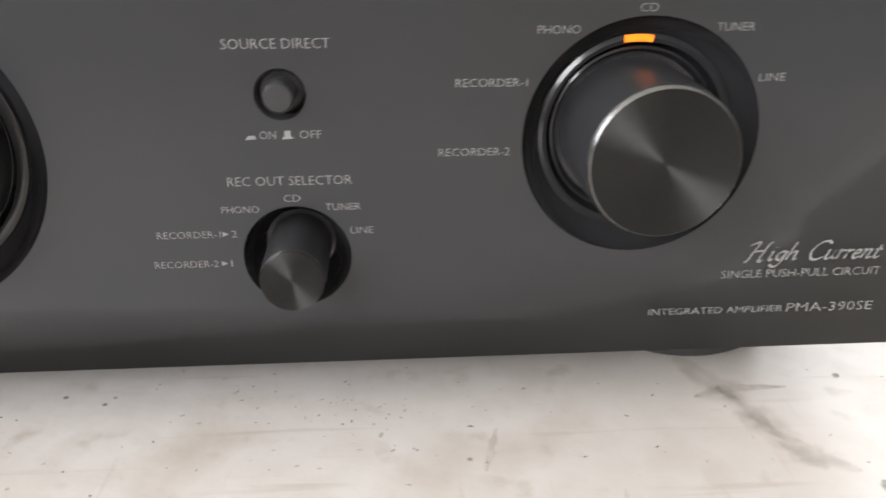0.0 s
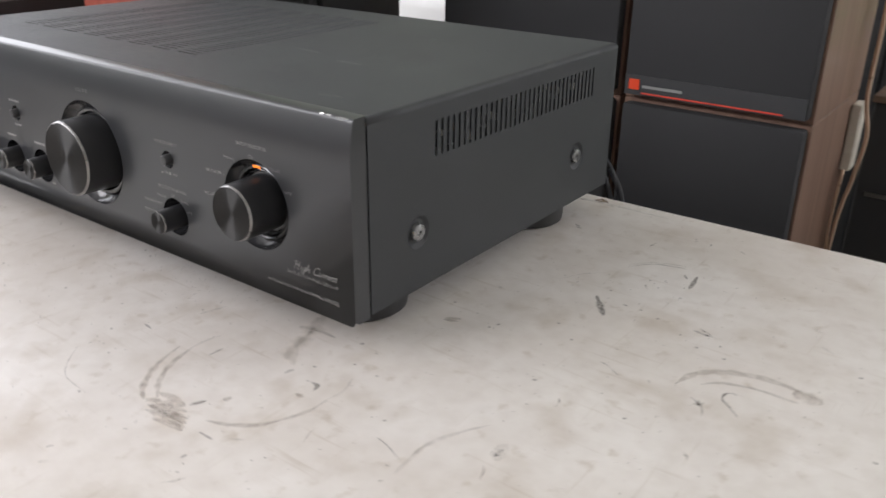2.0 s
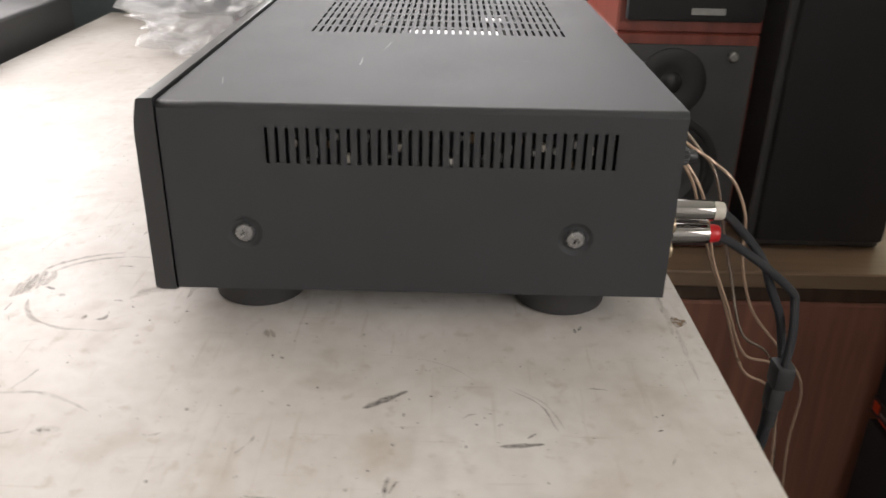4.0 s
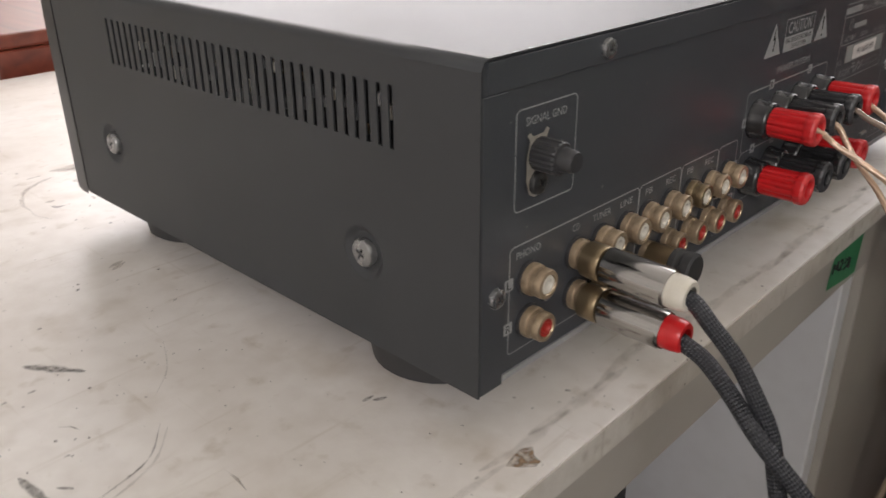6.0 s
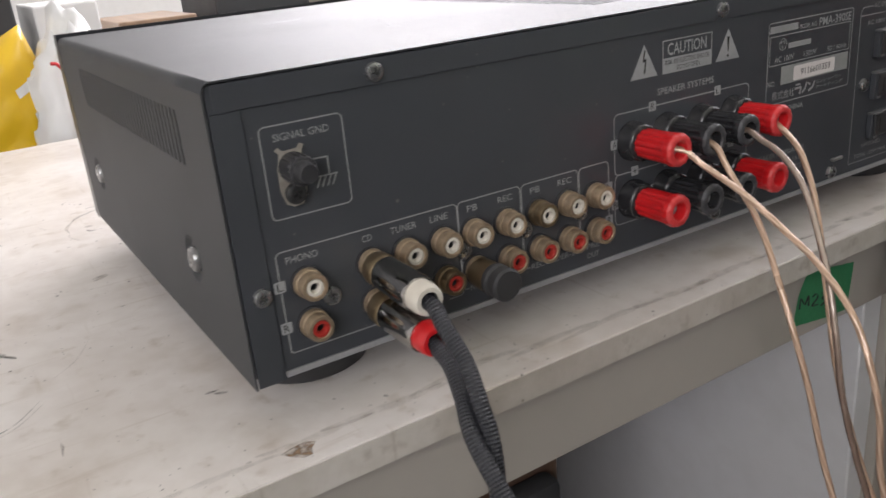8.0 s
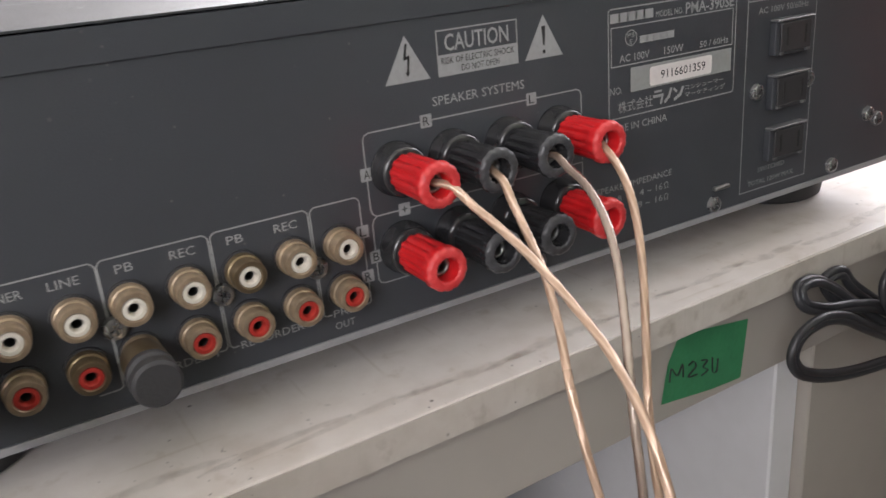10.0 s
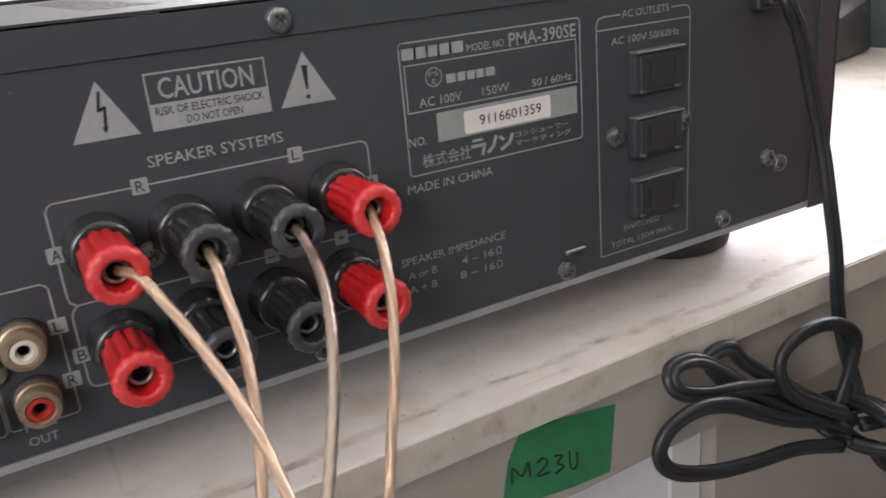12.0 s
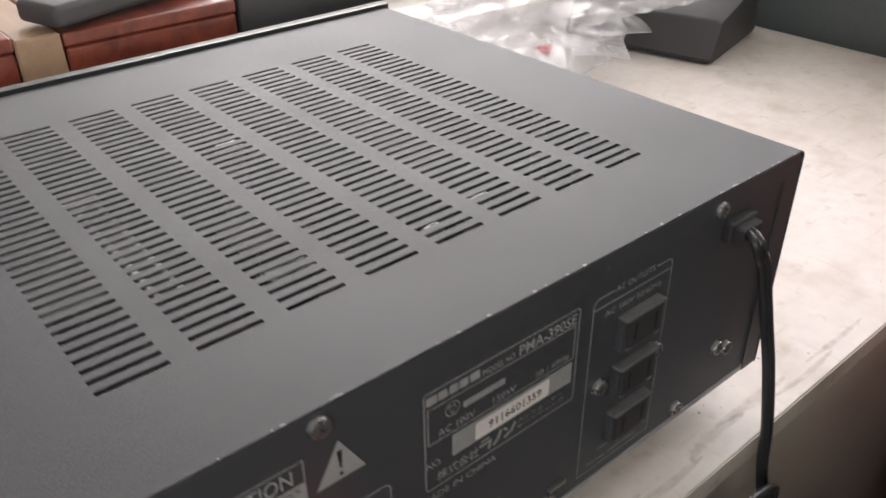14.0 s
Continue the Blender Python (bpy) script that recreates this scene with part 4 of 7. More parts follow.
# --- feet
foot_bm = lathe([(0, 0.0), (0.0240, 0.0), (0.0256, 0.0012), (0.0262, 0.005), (0.0262, 0.017), (0.0250, 0.0195), (0, 0.0195)], 40, "z")
foot = part("foot", foot_bm, M_RUBBER, amp, "round black plastic foot", smooth=40, at=pose(0.178, 0.0445, 0))
for x, y in ((-0.181, 0.0455), (0.181, 0.2165), (-0.181, 0.2165)):
    same("foot", foot, amp, pose(x, y, 0), "round black plastic foot")

# --- side screws in their dimples


def cross_screw(r, name, parent, material, at, head=0.0016):
    """A pan-head screw with a cut cross, facing +y before placing."""
    n = 28
    bm = lathe([(0, -0.001), (r, -0.001), (r, head * 0.35), (r * 0.9, head * 0.75), (r * 0.62, head), (r * 0.5, head)], n, "y")
    top = sorted((v for v in bm.verts if abs(v.co.y - head) < 1e-7 and v.co.xz.length < r * 0.55), key=lambda v: math.atan2(v.co.z, v.co.x))
    c = bm.verts.new((0, head - r * 0.34, 0))
    inner = []
    for v in top:
        a = math.atan2(v.co.z, v.co.x)
        k = max(abs(math.cos(a)), abs(math.sin(a)))
        arm = 0.46 if k > 0.93 else 0.15
        inner.append((bm.verts.new((r * arm * math.cos(a), head, r * arm * math.sin(a))), bm.verts.new((r * arm * 0.8 * math.cos(a), head - r * 0.3, r * arm * 0.8 * math.sin(a)))))
    for i in range(len(top)):
        j = (i + 1) % len(top)
        bm.faces.new((top[i], top[j], inner[j][0], inner[i][0]))
        bm.faces.new((inner[i][0], inner[j][0], inner[j][1], inner[i][1]))
        bm.faces.new((inner[i][1], inner[j][1], c))
    bmesh.ops.recalc_face_normals(bm, faces=bm.faces)
    return part(name, bm, material, parent, smooth=35, at=at)


s1 = cross_screw(0.0049, "side_screw", amp, M_RSCREW, pose(W - 0.0008, 0.0468, 0.052, 0, 25, -90), 0.0022)
same("side_screw", s1, amp, pose(W - 0.0008, 0.2174, 0.052, 0, 60, -90))
tagged(s1, "zinc cross-head screw")

# fine scratches in the paint of the top
for a, b, w in (((0.113, 0.099), (0.1325, 0.099), 0.0005), ((0.1665, 0.0293), (0.1806, 0.0324), 0.0003), ((0.0648, 0.1128), (0.088, 0.1101), 0.0004), ((0.1132, 0.1905), (0.1124, 0.1982), 0.0006)):
    bm = tube([(*a, ZT), ((a[0] + b[0]) / 2, (a[1] + b[1]) / 2 + 0.0003, ZT), (*b, ZT)], w / 2, 6, 4, flat=0.2)
    part("scratch", bm, M_GREYC, amp, smooth=True)

# --- front panel, with round openings for the controls
VOL, INP, REC = (0.001, 0.0645), (0.150, 0.0655), (0.080, 0.0420)
TONES = [(-0.130, 0.0440), (-0.095, 0.0440), (-0.060, 0.0440)]
BUTTONS = [(-0.1455, 0.0750), (-0.1255, 0.0750), (-0.0835, 0.0755), (0.0790, 0.0757)]
POWER, PHONES = (-0.1800, 0.0640), (-0.1800, 0.0375)
ZF0, ZF1 = 0.0166, 0.0990
holes = [circle(*VOL, 0.0322, 72), circle(*INP, 0.0241, 64), circle(*REC, 0.0111, 40)] + [circle(*t, 0.0111, 40) for t in TONES]
holes += [circle(*b, 0.0050, 24) for b in BUTTONS] + [circle(*POWER, 0.0098, 32), circle(*PHONES, 0.0046, 24)]
bm = bmesh.new()
cr = 0.003
outline = [Vector((-W, 0, ZF1)), Vector((-W, 0, ZF0 + cr))] + [Vector((-W + cr - cr * math.cos(a), 0, ZF0 + cr - cr * math.sin(a))) for a in (0.4, 0.8, 1.2)] + [Vector((-W + cr, 0, ZF0))]
outline += [Vector((W - cr, 0, ZF0))] + [Vector((W - cr + cr * math.sin(a), 0, ZF0 + cr - cr * math.cos(a))) for a in (0.4, 0.8, 1.2)] + [Vector((W, 0, ZF0 + cr)), Vector((W, 0, ZF1))]
plate_with_holes(outline, holes, bm)
for f in bm.faces:
    f.normal_update()
    if f.normal.y > 0:
        f.normal_flip()


def lean(z):
    return 0.0 if z <= ZF1 else 6.5 * (z - ZF1) ** 2


prof = [(lean(z), z) for z in (ZF1, 0.1015, 0.104, 0.1065, 0.109, 0.1115, 0.114, 0.1165, 0.1188)]
prof += [(0.0028, 0.1197), (0.0032, 0.1202), (0.0040, 0.1205), (0.0109, 0.1209), (0.0109, 0.1150)]
prev = None
for y, z in prof:
    row = [bm.verts.new((x, y, z)) for x in (-W, -W / 2, 0, W / 2, W)]
    if prev:
        for a in range(4):
            bm.faces.new((prev[a], prev[a + 1], row[a + 1], row[a]))
    prev = row
# sides and bottom
for x in (-W, W):
    side = [(0, ZF0 + cr), (0, ZF1)] + prof[1:-1] + [(0.0109, ZF0 + 0.001), (0.003, ZF0 + 0.001)]
    f = bm.faces.new([bm.verts.new((x, y, z)) for y, z in side])
    f.normal_update()
    if f.normal.x * x < 0:
        f.normal_flip()
bm.faces.new([bm.verts.new(p) for p in ((-W + cr, 0, ZF0), (-W + cr, 0.0109, ZF0), (W - cr, 0.0109, ZF0), (W - cr, 0, ZF0))])
for x, s in ((-W, 1), (W, -1)):
    bm.faces.new([bm.verts.new(p) for p in ((x, 0, ZF0 + cr), (x + s * cr, 0, ZF0), (x + s * cr, 0.0109, ZF0), (x, 0.0109, ZF0 + cr))])
bmesh.ops.remove_doubles(bm, verts=bm.verts, dist=1e-6)
panel = part("front_panel", bm, M_PANEL, amp, "satin black brushed front panel, curved back along its top edge", smooth=32)
part("panel_seam", boxed(-W + 0.002, W - 0.002, 0.0110, 0.0150, 0.022, 0.1120), M_GLOSS, amp)
part("panel_backing", joined([boxed(-W + 0.003, W - 0.003, 0.0152, 0.0158, 0.021, 0.112)]), M_GLOSS, amp)
# scraped paint at the top edge
chips = bmesh.new()
for a, b, w in ((0.196, 0.199, 0.0009), (0.2, 0.2035, 0.0006), (0.206, 0.2145, 0.0004)):
    chips.faces.new([chips.verts.new((a + (b - a) * u, 0.0029 + 0.0006 * k, 0.1200 + w * k * q)) for u, k, q in ((0, 0, 1), (1, 0, 1), (0.85, 1, 1), (0.2, 1, 0.8))])
part("scraped_edge", chips, M_STEEL, panel, "bare metal where the paint is scraped")


def bowl(name, at_, r, ridge, parent):
    """The dished, glossy recess behind a knob."""
    p = [(r, 0.0), (r * 0.985, 0.0012), (r * 0.95, 0.0028), (r * 0.9, 0.0044), (r * 0.845, 0.0056)]
    if ridge:
        p += [(r * 0.835, 0.0046), (r * 0.80, 0.0042), (r * 0.765, 0.0046), (r * 0.755, 0.0066), (r * 0.735, 0.0078), (r * 0.72, 0.0066), (r * 0.70, 0.0064)]
    p += [(r * 0.66, 0.0082), (0, 0.0084)]
    return part(name, lathe(p, 64, "y", centre=(at_[0], 0, at_[1])), M_GLOSS, parent, smooth=40)


def knob(name, at_, r, out, grip, material, label, dot=True):
    """A turned knob: dark skirt, bright chamfer, spun face."""
    x, z = at_
    e = part(name, lathe([(r * 1.02, 0.0082), (r * 1.02, 0.002), (r, -out + 0.0012)], 56, "y", centre=(x, 0, z), lobes=0), material, amp, label, smooth=40)
    part("chamfer", lathe([(r, -out + 0.0012), (r * 0.985, -out + 0.0005), (r * 0.955, -out)], 56, "y", centre=(x, 0, z)), M_CHAMFER, e, "dull cut edge", smooth=True)
    part("face", lathe([(r * 0.955, -out), (r * 0.5, -out + 0.00025), (0, -out + 0.0004)], 56, "y", centre=(0, 0, 0)), M_SPUN, e, "spun grey aluminium face", smooth=True, at=pose(x, 0, z))
    return e


bowl("volume_bowl", VOL, 0.0322, True, panel)
bowl("selector_bowl", INP, 0.0241, True, panel)
bowl("recess", REC, 0.0111, False, panel)
for t in TONES:
    bowl("recess", t, 0.0111, False, panel)
knob("volume_knob", VOL, 0.0226, 0.0166, 0, M_KNOB, "large round volume knob with a spun face")
knob("input_selector_knob", INP, 0.0146, 0.0162, 0, M_KNOB, "round input selector knob with a spun face")
knob("rec_out_knob", REC, 0.0064, 0.0122, 0, M_KNOB, "small record selector knob")
for t in TONES:
    knob("tone_knob", t, 0.0067, 0.0105, 0, M_KNOB, "small tone knob")
amber = bmesh.new()
for k in range(6):
    a0, a1 = radians(90 - 8.5 + 17 * k / 6), radians(90 - 8.5 + 17 * (k + 1) / 6)
    amber.faces.new([amber.verts.new((INP[0] - 0.0012 + q * math.cos(a), yy, INP[1] + q * math.sin(a))) for q, a, yy in ((0.0187, a0, 0.0036), (0.0187, a1, 0.0036), (0.0201, a1, 0.0035), (0.0201, a0, 0.0035))])
part("indicator", amber, M_AMBER, panel, "glowing amber input light")
for b in BUTTONS:
    part("button_socket", lathe([(0.0050, 0.0), (0.0046, 0.0006), (0.0040, 0.0022), (0, 0.0024)], 24, "y", centre=(b[0], 0, b[1])), M_GLOSS, panel, smooth=40)
    part("push_button", lathe([(0.0030, 0.003), (0.0030, -0.0026), (0.0025, -0.0032), (0, -0.0034)], 24, "y", centre=(b[0], 0, b[1])), M_KNOB, amp, smooth=40)
part("power_socket", lathe([(0.0098, 0.0), (0.0092, 0.0008), (0.0090, 0.003), (0, 0.0031)], 32, "y", centre=(POWER[0], 0, POWER[1])), M_GLOSS, panel, smooth=40)
part("power_button", lathe([(0.0084, 0.003), (0.0084, -0.0028), (0.0074, -0.0036), (0, -0.0038)], 32, "y", centre=(POWER[0], 0, POWER[1])), M_PANEL, amp, "round power button", smooth=40)
part("headphone_socket", lathe([(0.0046, 0.0), (0.0046, -0.0006), (0.0034, -0.0006), (0.0031, 0.006), (0, 0.006)], 28, "y", centre=(PHONES[0], 0, PHONES[1])), M_GOLD, amp, "gold-rimmed headphone socket", smooth=40)


def front(words, left, right, base, cap, **k):
    return part("lettering", letters(words, left, right, base, cap, -0.0001, bold=-0.011, **k), M_PRINTF, panel)


front("SOURCE DIRECT", 0.0689, 0.0890, 0.0843, 0.0019)
front("ON", 0.0745, 0.0776, 0.0671, 0.0016)
front("OFF", 0.0822, 0.0864, 0.0671, 0.0016)
part("lettering", joined([patch(q, -0.0001, back=False, thick=0.00006) for q in ([(0.0716, 0.0670), (0.0739, 0.0671), (0.0737, 0.0674), (0.0735, 0.0678), (0.0722, 0.0678), (0.0720, 0.0674)], [(0.0788, 0.0670), (0.0811, 0.0671), (0.0809, 0.0674), (0.0805, 0.0675), (0.0805, 0.0687), (0.0793, 0.0687), (0.0793, 0.0675), (0.0789, 0.0674)])]), M_PRINTF, panel)
front("REC OUT SELECTOR", 0.0673, 0.0919, 0.0576, 0.0019)
front("PHONO", 0.0655, 0.0730, 0.0519, 0.0015)
front("CD", 0.0781, 0.0814, 0.0541, 0.0015)
front("TUNER", 0.0863, 0.0934, 0.0521, 0.0015)
front("LINE", 0.0912, 0.0958, 0.0469, 0.0015)
front("RECORDER-1", 0.0521, 0.0648, 0.0467, 0.0015)
front("2", 0.0670, 0.0681, 0.0467, 0.0015)
front("RECORDER-2", 0.0508, 0.0637, 0.0402, 0.0015)
front("1", 0.0663, 0.06655, 0.0402, 0.0015)
part("lettering", joined([patch([(x, z), (x, z + 0.0011), (x + 0.0013, z + 0.00055)], -0.0001, back=False, thick=0.00006) for x, z in ((0.0652, 0.0469), (0.0644, 0.0404))]), M_PRINTF, panel)
front("INPUT SELECTOR", 0.1395, 0.1609, 0.0958, 0.0019)
front("PHONO", 0.1281, 0.1363, 0.0864, 0.0016)
front("CD", 0.1474, 0.1509, 0.0903, 0.0016)
front("TUNER", 0.1626, 0.1701, 0.0866, 0.0016)
front("LINE", 0.1724, 0.1777, 0.0769, 0.0016)
front("RECORDER-1", 0.1126, 0.1266, 0.0766, 0.0016)
front("RECORDER-2", 0.1093, 0.1235, 0.0629, 0.0016)
SCRIPT = {}
SCRIPT["H"] = (0.74, ["-.08 .84 .04 .98 .2 1 .12 .5 .04 0 -.03 -.02", ".62 1.04 .54 .92 .48 .5 .42 .04 .5 -.04 .58 .06", ".1 .5 .3 .55 .5 .54"])
SCRIPT["i"] = (0.22, ["0 .42 .07 .5 .03 .15 .08 0 .17 .1", ".1 .72 .12 .75"])
SCRIPT["g"] = (0.40, [".3 .42 .18 .5 .04 .3 .08 .06 .2 .05 .3 .4", ".33 .5 .27 0 .15 -.34 -.04 -.3 -.06 -.2"])
SCRIPT["h"] = (0.42, [".1 1 .04 .5 0 0", ".02 .25 .15 .45 .25 .45 .24 .2 .24 .03 .35 .08"])
SCRIPT["C"] = (0.58, [".58 .86 .44 1.02 .2 .9 .04 .5 .1 .1 .3 -.02 .52 .14"])
SCRIPT["u"] = (0.40, ["0 .45 .07 .48 .03 .12 .1 0 .22 .15 .28 .48", ".28 .48 .25 .08 .34 .04"])
SCRIPT["r"] = (0.27, ["0 .45 .07 .48 .02 0", ".04 .25 .14 .45 .24 .46"])
SCRIPT["e"] = (0.30, [".04 .25 .2 .3 .2 .46 .08 .44 .02 .2 .1 0 .25 .12"])
SCRIPT["n"] = (0.42, ["0 .45 .07 .48 .02 0", ".03 .25 .16 .46 .26 .44 .23 .1 .28 0 .37 .08"])
SCRIPT["t"] = (0.26, [".12 .72 .06 .3 .06 .05 .14 0 .24 .1", "-.02 .47 .22 .49"])


def script(words, left, right, base, cap, y):
    """Chancery script: each stroke is drawn with a broad pen held at a slant."""
    total = sum(SCRIPT[c][0] if c in SCRIPT else 0.3 for c in words)
    unit, at_x = (right - left) / total, 0.0
    bm = bmesh.new()
    for c in words:
        if c in SCRIPT:
            for run in SCRIPT[c][1]:
                v = [float(q) for q in run.split()]
                line = glide([(left + (at_x + a + 0.22 * b) * unit, y, base + b * cap) for a, b in zip(v[::2], v[1::2])], 6)
                prev = None
                for k, p in enumerate(line):
                    t = line[min(k + 1, len(line) - 1)] - line[max(k - 1, 0)]
                    w = cap * (0.026 + 0.05 * abs(math.sin(math.atan2(t.z, t.x) - radians(40))))
                    d = Vector((-t.z, 0, t.x)).normalized() * w
                    row = (bm.verts.new(p - d), bm.verts.new(p + d))
                    if prev:
                        f = bm.faces.new((prev[0], row[0], row[1], prev[1]))
                        f.normal_update()
                        if f.normal.y > 0:
                            f.normal_flip()
                    prev = row
        at_x += SCRIPT[c][0] if c in SCRIPT else 0.3
    return part("lettering", bm, M_PRINTF, panel)


script("High Current", 0.1757, 0.2056, 0.0381, 0.0042, -0.00016)
front("SINGLE PUSH-PULL CIRCUIT", 0.1708, 0.2065, 0.0341, 0.0019)
front("INTEGRATED AMPLIFIER", 0.1556, 0.1859, 0.0256, 0.0016)
front("PMA-390SE", 0.1869, 0.2066, 0.0254, 0.0022)
front("VOLUME", -0.0050, 0.0075, 0.1022, 0.0019)
for a, b, z in ((-0.0895, -0.0775, 0.0832), (-0.0872, -0.0798, 0.0672), (-0.1430, -0.1280, 0.0825), (-0.1425, -0.1285, 0.0667), (-0.1330, -0.1270, 0.0585), (-0.1000, -0.0900, 0.0585), (-0.0660, -0.0540, 0.0585), (-0.1400, -0.1370, 0.0335), (-0.1230, -0.1200, 0.0335),
                (-0.1050, -0.1020, 0.0335), (-0.0880, -0.0850, 0.0335), (-0.0700, -0.0670, 0.0335), (-0.0520, -0.0490, 0.0335), (-0.1860, -0.1740, 0.0765), (-0.1860, -0.1745, 0.0465)):
    part("lettering", stroke([(a, z + 0.0006), (b, z + 0.0006)], 0.0013, -0.0001, back=False), M_PRINTF, panel)
part("brand_plate", boxed(-0.1860, -0.1660, 0.0003, 0.0024, 0.1010, 0.1044, 0.0003, 1), M_STEEL, panel, "small silver brand plate")

# the front assembly stands a little ahead of the cover
for ob in amp.children:
    if ob.name.split(".")[0] in ("front_panel", "panel_seam", "panel_backing", "volume_knob", "input_selector_knob", "rec_out_knob", "tone_knob", "push_button", "power_button", "headphone_socket"):
        ob.location.y += FY
        ob.scale.z = 1.008

# --- rear panel
bm = patch(rounded(-W + 0.0011, W - 0.0011, 0.0225, ZT - 0.0011, 0.0022), RY, thick=0.0)
bmesh.ops.solidify(bm, geom=bm.faces[:], thickness=0.0012)
rear = part("rear_panel", bm, M_REAR, amp, "black steel rear panel with grey printing")
part("rear_lower_flange", boxed(-W + 0.0112, W - 0.0112, RY - 0.012, RY + 0.0006, 0.0203, 0.0224), M_FLANGE, amp)
# the cover's rear end is folded in over the panel: a top hem and two side hems with a relief cut at the corner
HY = D - 0.0001
top_hem = boxed(-W + 0.0030, W - 0.0030, RY + 0.0001, HY, ZT - 0.0095, ZT - 0.0011, 0.0001, 1)
part("top_hem", top_hem, M_REAR, amp)
for sx in (-1, 1):
    lo, hi = sorted((sx * (W - 0.0011), sx * (W - 0.0108)))
    bm = boxed(lo, hi, RY + 0.0001, HY, ZB + 0.0003, ZT - 0.0099, 0.0001, 1)
    part("side_hem", bm, M_REAR, amp)
    ear = patch([(sx * (W - 0.0011), ZT - 0.0096), (sx * (W - 0.0108), ZT - 0.0096), (sx * (W - 0.0108), ZT - 0.0058), (sx * (W - 0.0030), ZT - 0.0058), (sx * (W - 0.0030), ZT - 0.0036), (sx * (W - 0.0011), ZT - 0.0036)], HY - 0.0002, thick=0.0)
    part("hem_ear", ear, M_REAR, amp)
# bare flecks along the fold
rh = random.Random(12)
wear = bmesh.new()
for k in range(40):
    x, w = rh.uniform(-W + 0.004, W - 0.004), rh.uniform(0.0003, 0.0022) * (2 if k % 9 == 0 else 1)
    h = rh.uniform(0.00012, 0.0004)
    wear.faces.new([wear.verts.new(p) for p in ((x, D - 0.0001, ZT + 0.00006), (x + w, D - 0.0001, ZT + 0.00006), (x + w * 0.8, HY - h * 2.2, ZT + 0.00006), (x + w * 0.25, HY - h * 1.6, ZT + 0.00006))])
for f in wear.faces:
    f.normal_update()
    if f.normal.z < 0:
        f.normal_flip()
tagged(part("worn_fold", wear, M_GREYC, amp), "bare metal flecks along the rear fold of the cover", kind="stuff")


def back(words, left, right, base, cap, material=None, **k):
    return part("lettering", letters(words, left, right, base, cap, RY, back=True, **k), material or M_PRINT, rear)


def lines(*runs, w=0.00042, closed=False):
    bm = bmesh.new()
    for r in runs:
        stroke(r, w, RY, bm=bm, closed=closed)
    return part("printed_border", bm, M_PRINT, rear)


def tag_square(x, z, word, s=0.0039):
    part("printed_square", patch(rounded(x - s / 2, x + s / 2, z - s / 2, z + s / 2, 0.0003, 2), RY, thick=0.00012), M_PRINT, rear)
    part("lettering", letters(word, x + 0.0010, x - 0.0010, z - 0.00135, 0.0027, RY, back=True, thick=0.0002), M_INK, rear)


lines(rounded(0.1742, 0.2020, 0.0738, 0.1034, 0.0018), closed=True)
back("SIGNAL GND", 0.1978, 0.1791, 0.0984, 0.0024)
lines([(0.1863, 0.0907), (0.1809, 0.0905), (0.1809, 0.0848)], [(0.1845, 0.0846), (0.1782, 0.0846)], [(0.1840, 0.0846), (0.1856, 0.0812)], [(0.1822, 0.0846), (0.1838, 0.0812)], [(0.1803, 0.0846), (0.1819, 0.0812)], [(0.1785, 0.0846), (0.1801, 0.0812)], w=0.0005)
# input boxes
def bent(x0, x1, z0, z1, r=0.0014):
    return [(x0, z0), (x0, z1 - r), (x0 - 0.4 * r, z1 - 0.4 * r), (x0 - r, z1), (x1 + r, z1), (x1 + 0.4 * r, z1 - 0.4 * r), (x1, z1 - r), (x1, z0)]


lines(bent(0.2033, 0.1344, 0.0284, 0.0632), [(0.2033, 0.0284), (0.2023, 0.0277), (0.166, 0.0277)], [(0.1344, 0.0284), (0.1354, 0.0277), (0.1405, 0.0277)])
lines(bent(0.1340, 0.1060, 0.0302, 0.0632), [(0.1340, 0.0302), (0.1331, 0.0293), (0.1318, 0.0293)], [(0.1060, 0.0302), (0.1068, 0.0293), (0.1085, 0.0293)])
lines(bent(0.1054, 0.0776, 0.0302, 0.0632), [(0.1054, 0.0302), (0.1046, 0.0293), (0.103, 0.0293)], [(0.0776, 0.0302), (0.0784, 0.0293), (0.08, 0.0293)])
lines(bent(0.0770, 0.0616, 0.0302, 0.0632), [(0.0770, 0.0302), (0.0762, 0.0297), (0.0746, 0.0297)], [(0.0616, 0.0302), (0.0625, 0.0297), (0.0665, 0.0297)])
back("PHONO", 0.2002, 0.1889, 0.0587, 0.0024)
back("CD", 0.1727, 0.1689, 0.0587, 0.0024)
back("TUNER", 0.1617, 0.1514, 0.0587, 0.0024)
back("LINE", 0.1458, 0.1384, 0.0587, 0.0024)
back("PB", 0.1300, 0.1255, 0.0588, 0.0024)
back("REC", 0.1163, 0.1097, 0.0588, 0.0024)
back("PB", 0.1012, 0.0966, 0.0588, 0.0024)
back("REC", 0.0878, 0.0811, 0.0588, 0.0024)
back("RECORDER-1", 0.1310, 0.1090, 0.0282, 0.0023)
back("RECORDER-2", 0.1023, 0.0805, 0.0282, 0.0023)
back("PRE", 0.0740, 0.0671, 0.0286, 0.0023)
back("OUT", 0.0740, 0.0675, 0.0246, 0.0023)
for x, z, s in ((0.2035, 0.0517, "L"), (0.2035, 0.0371, "R"), (0.0616, 0.0524, "L"), (0.0616, 0.0384, "R")):
    tag_square(x, z, s)
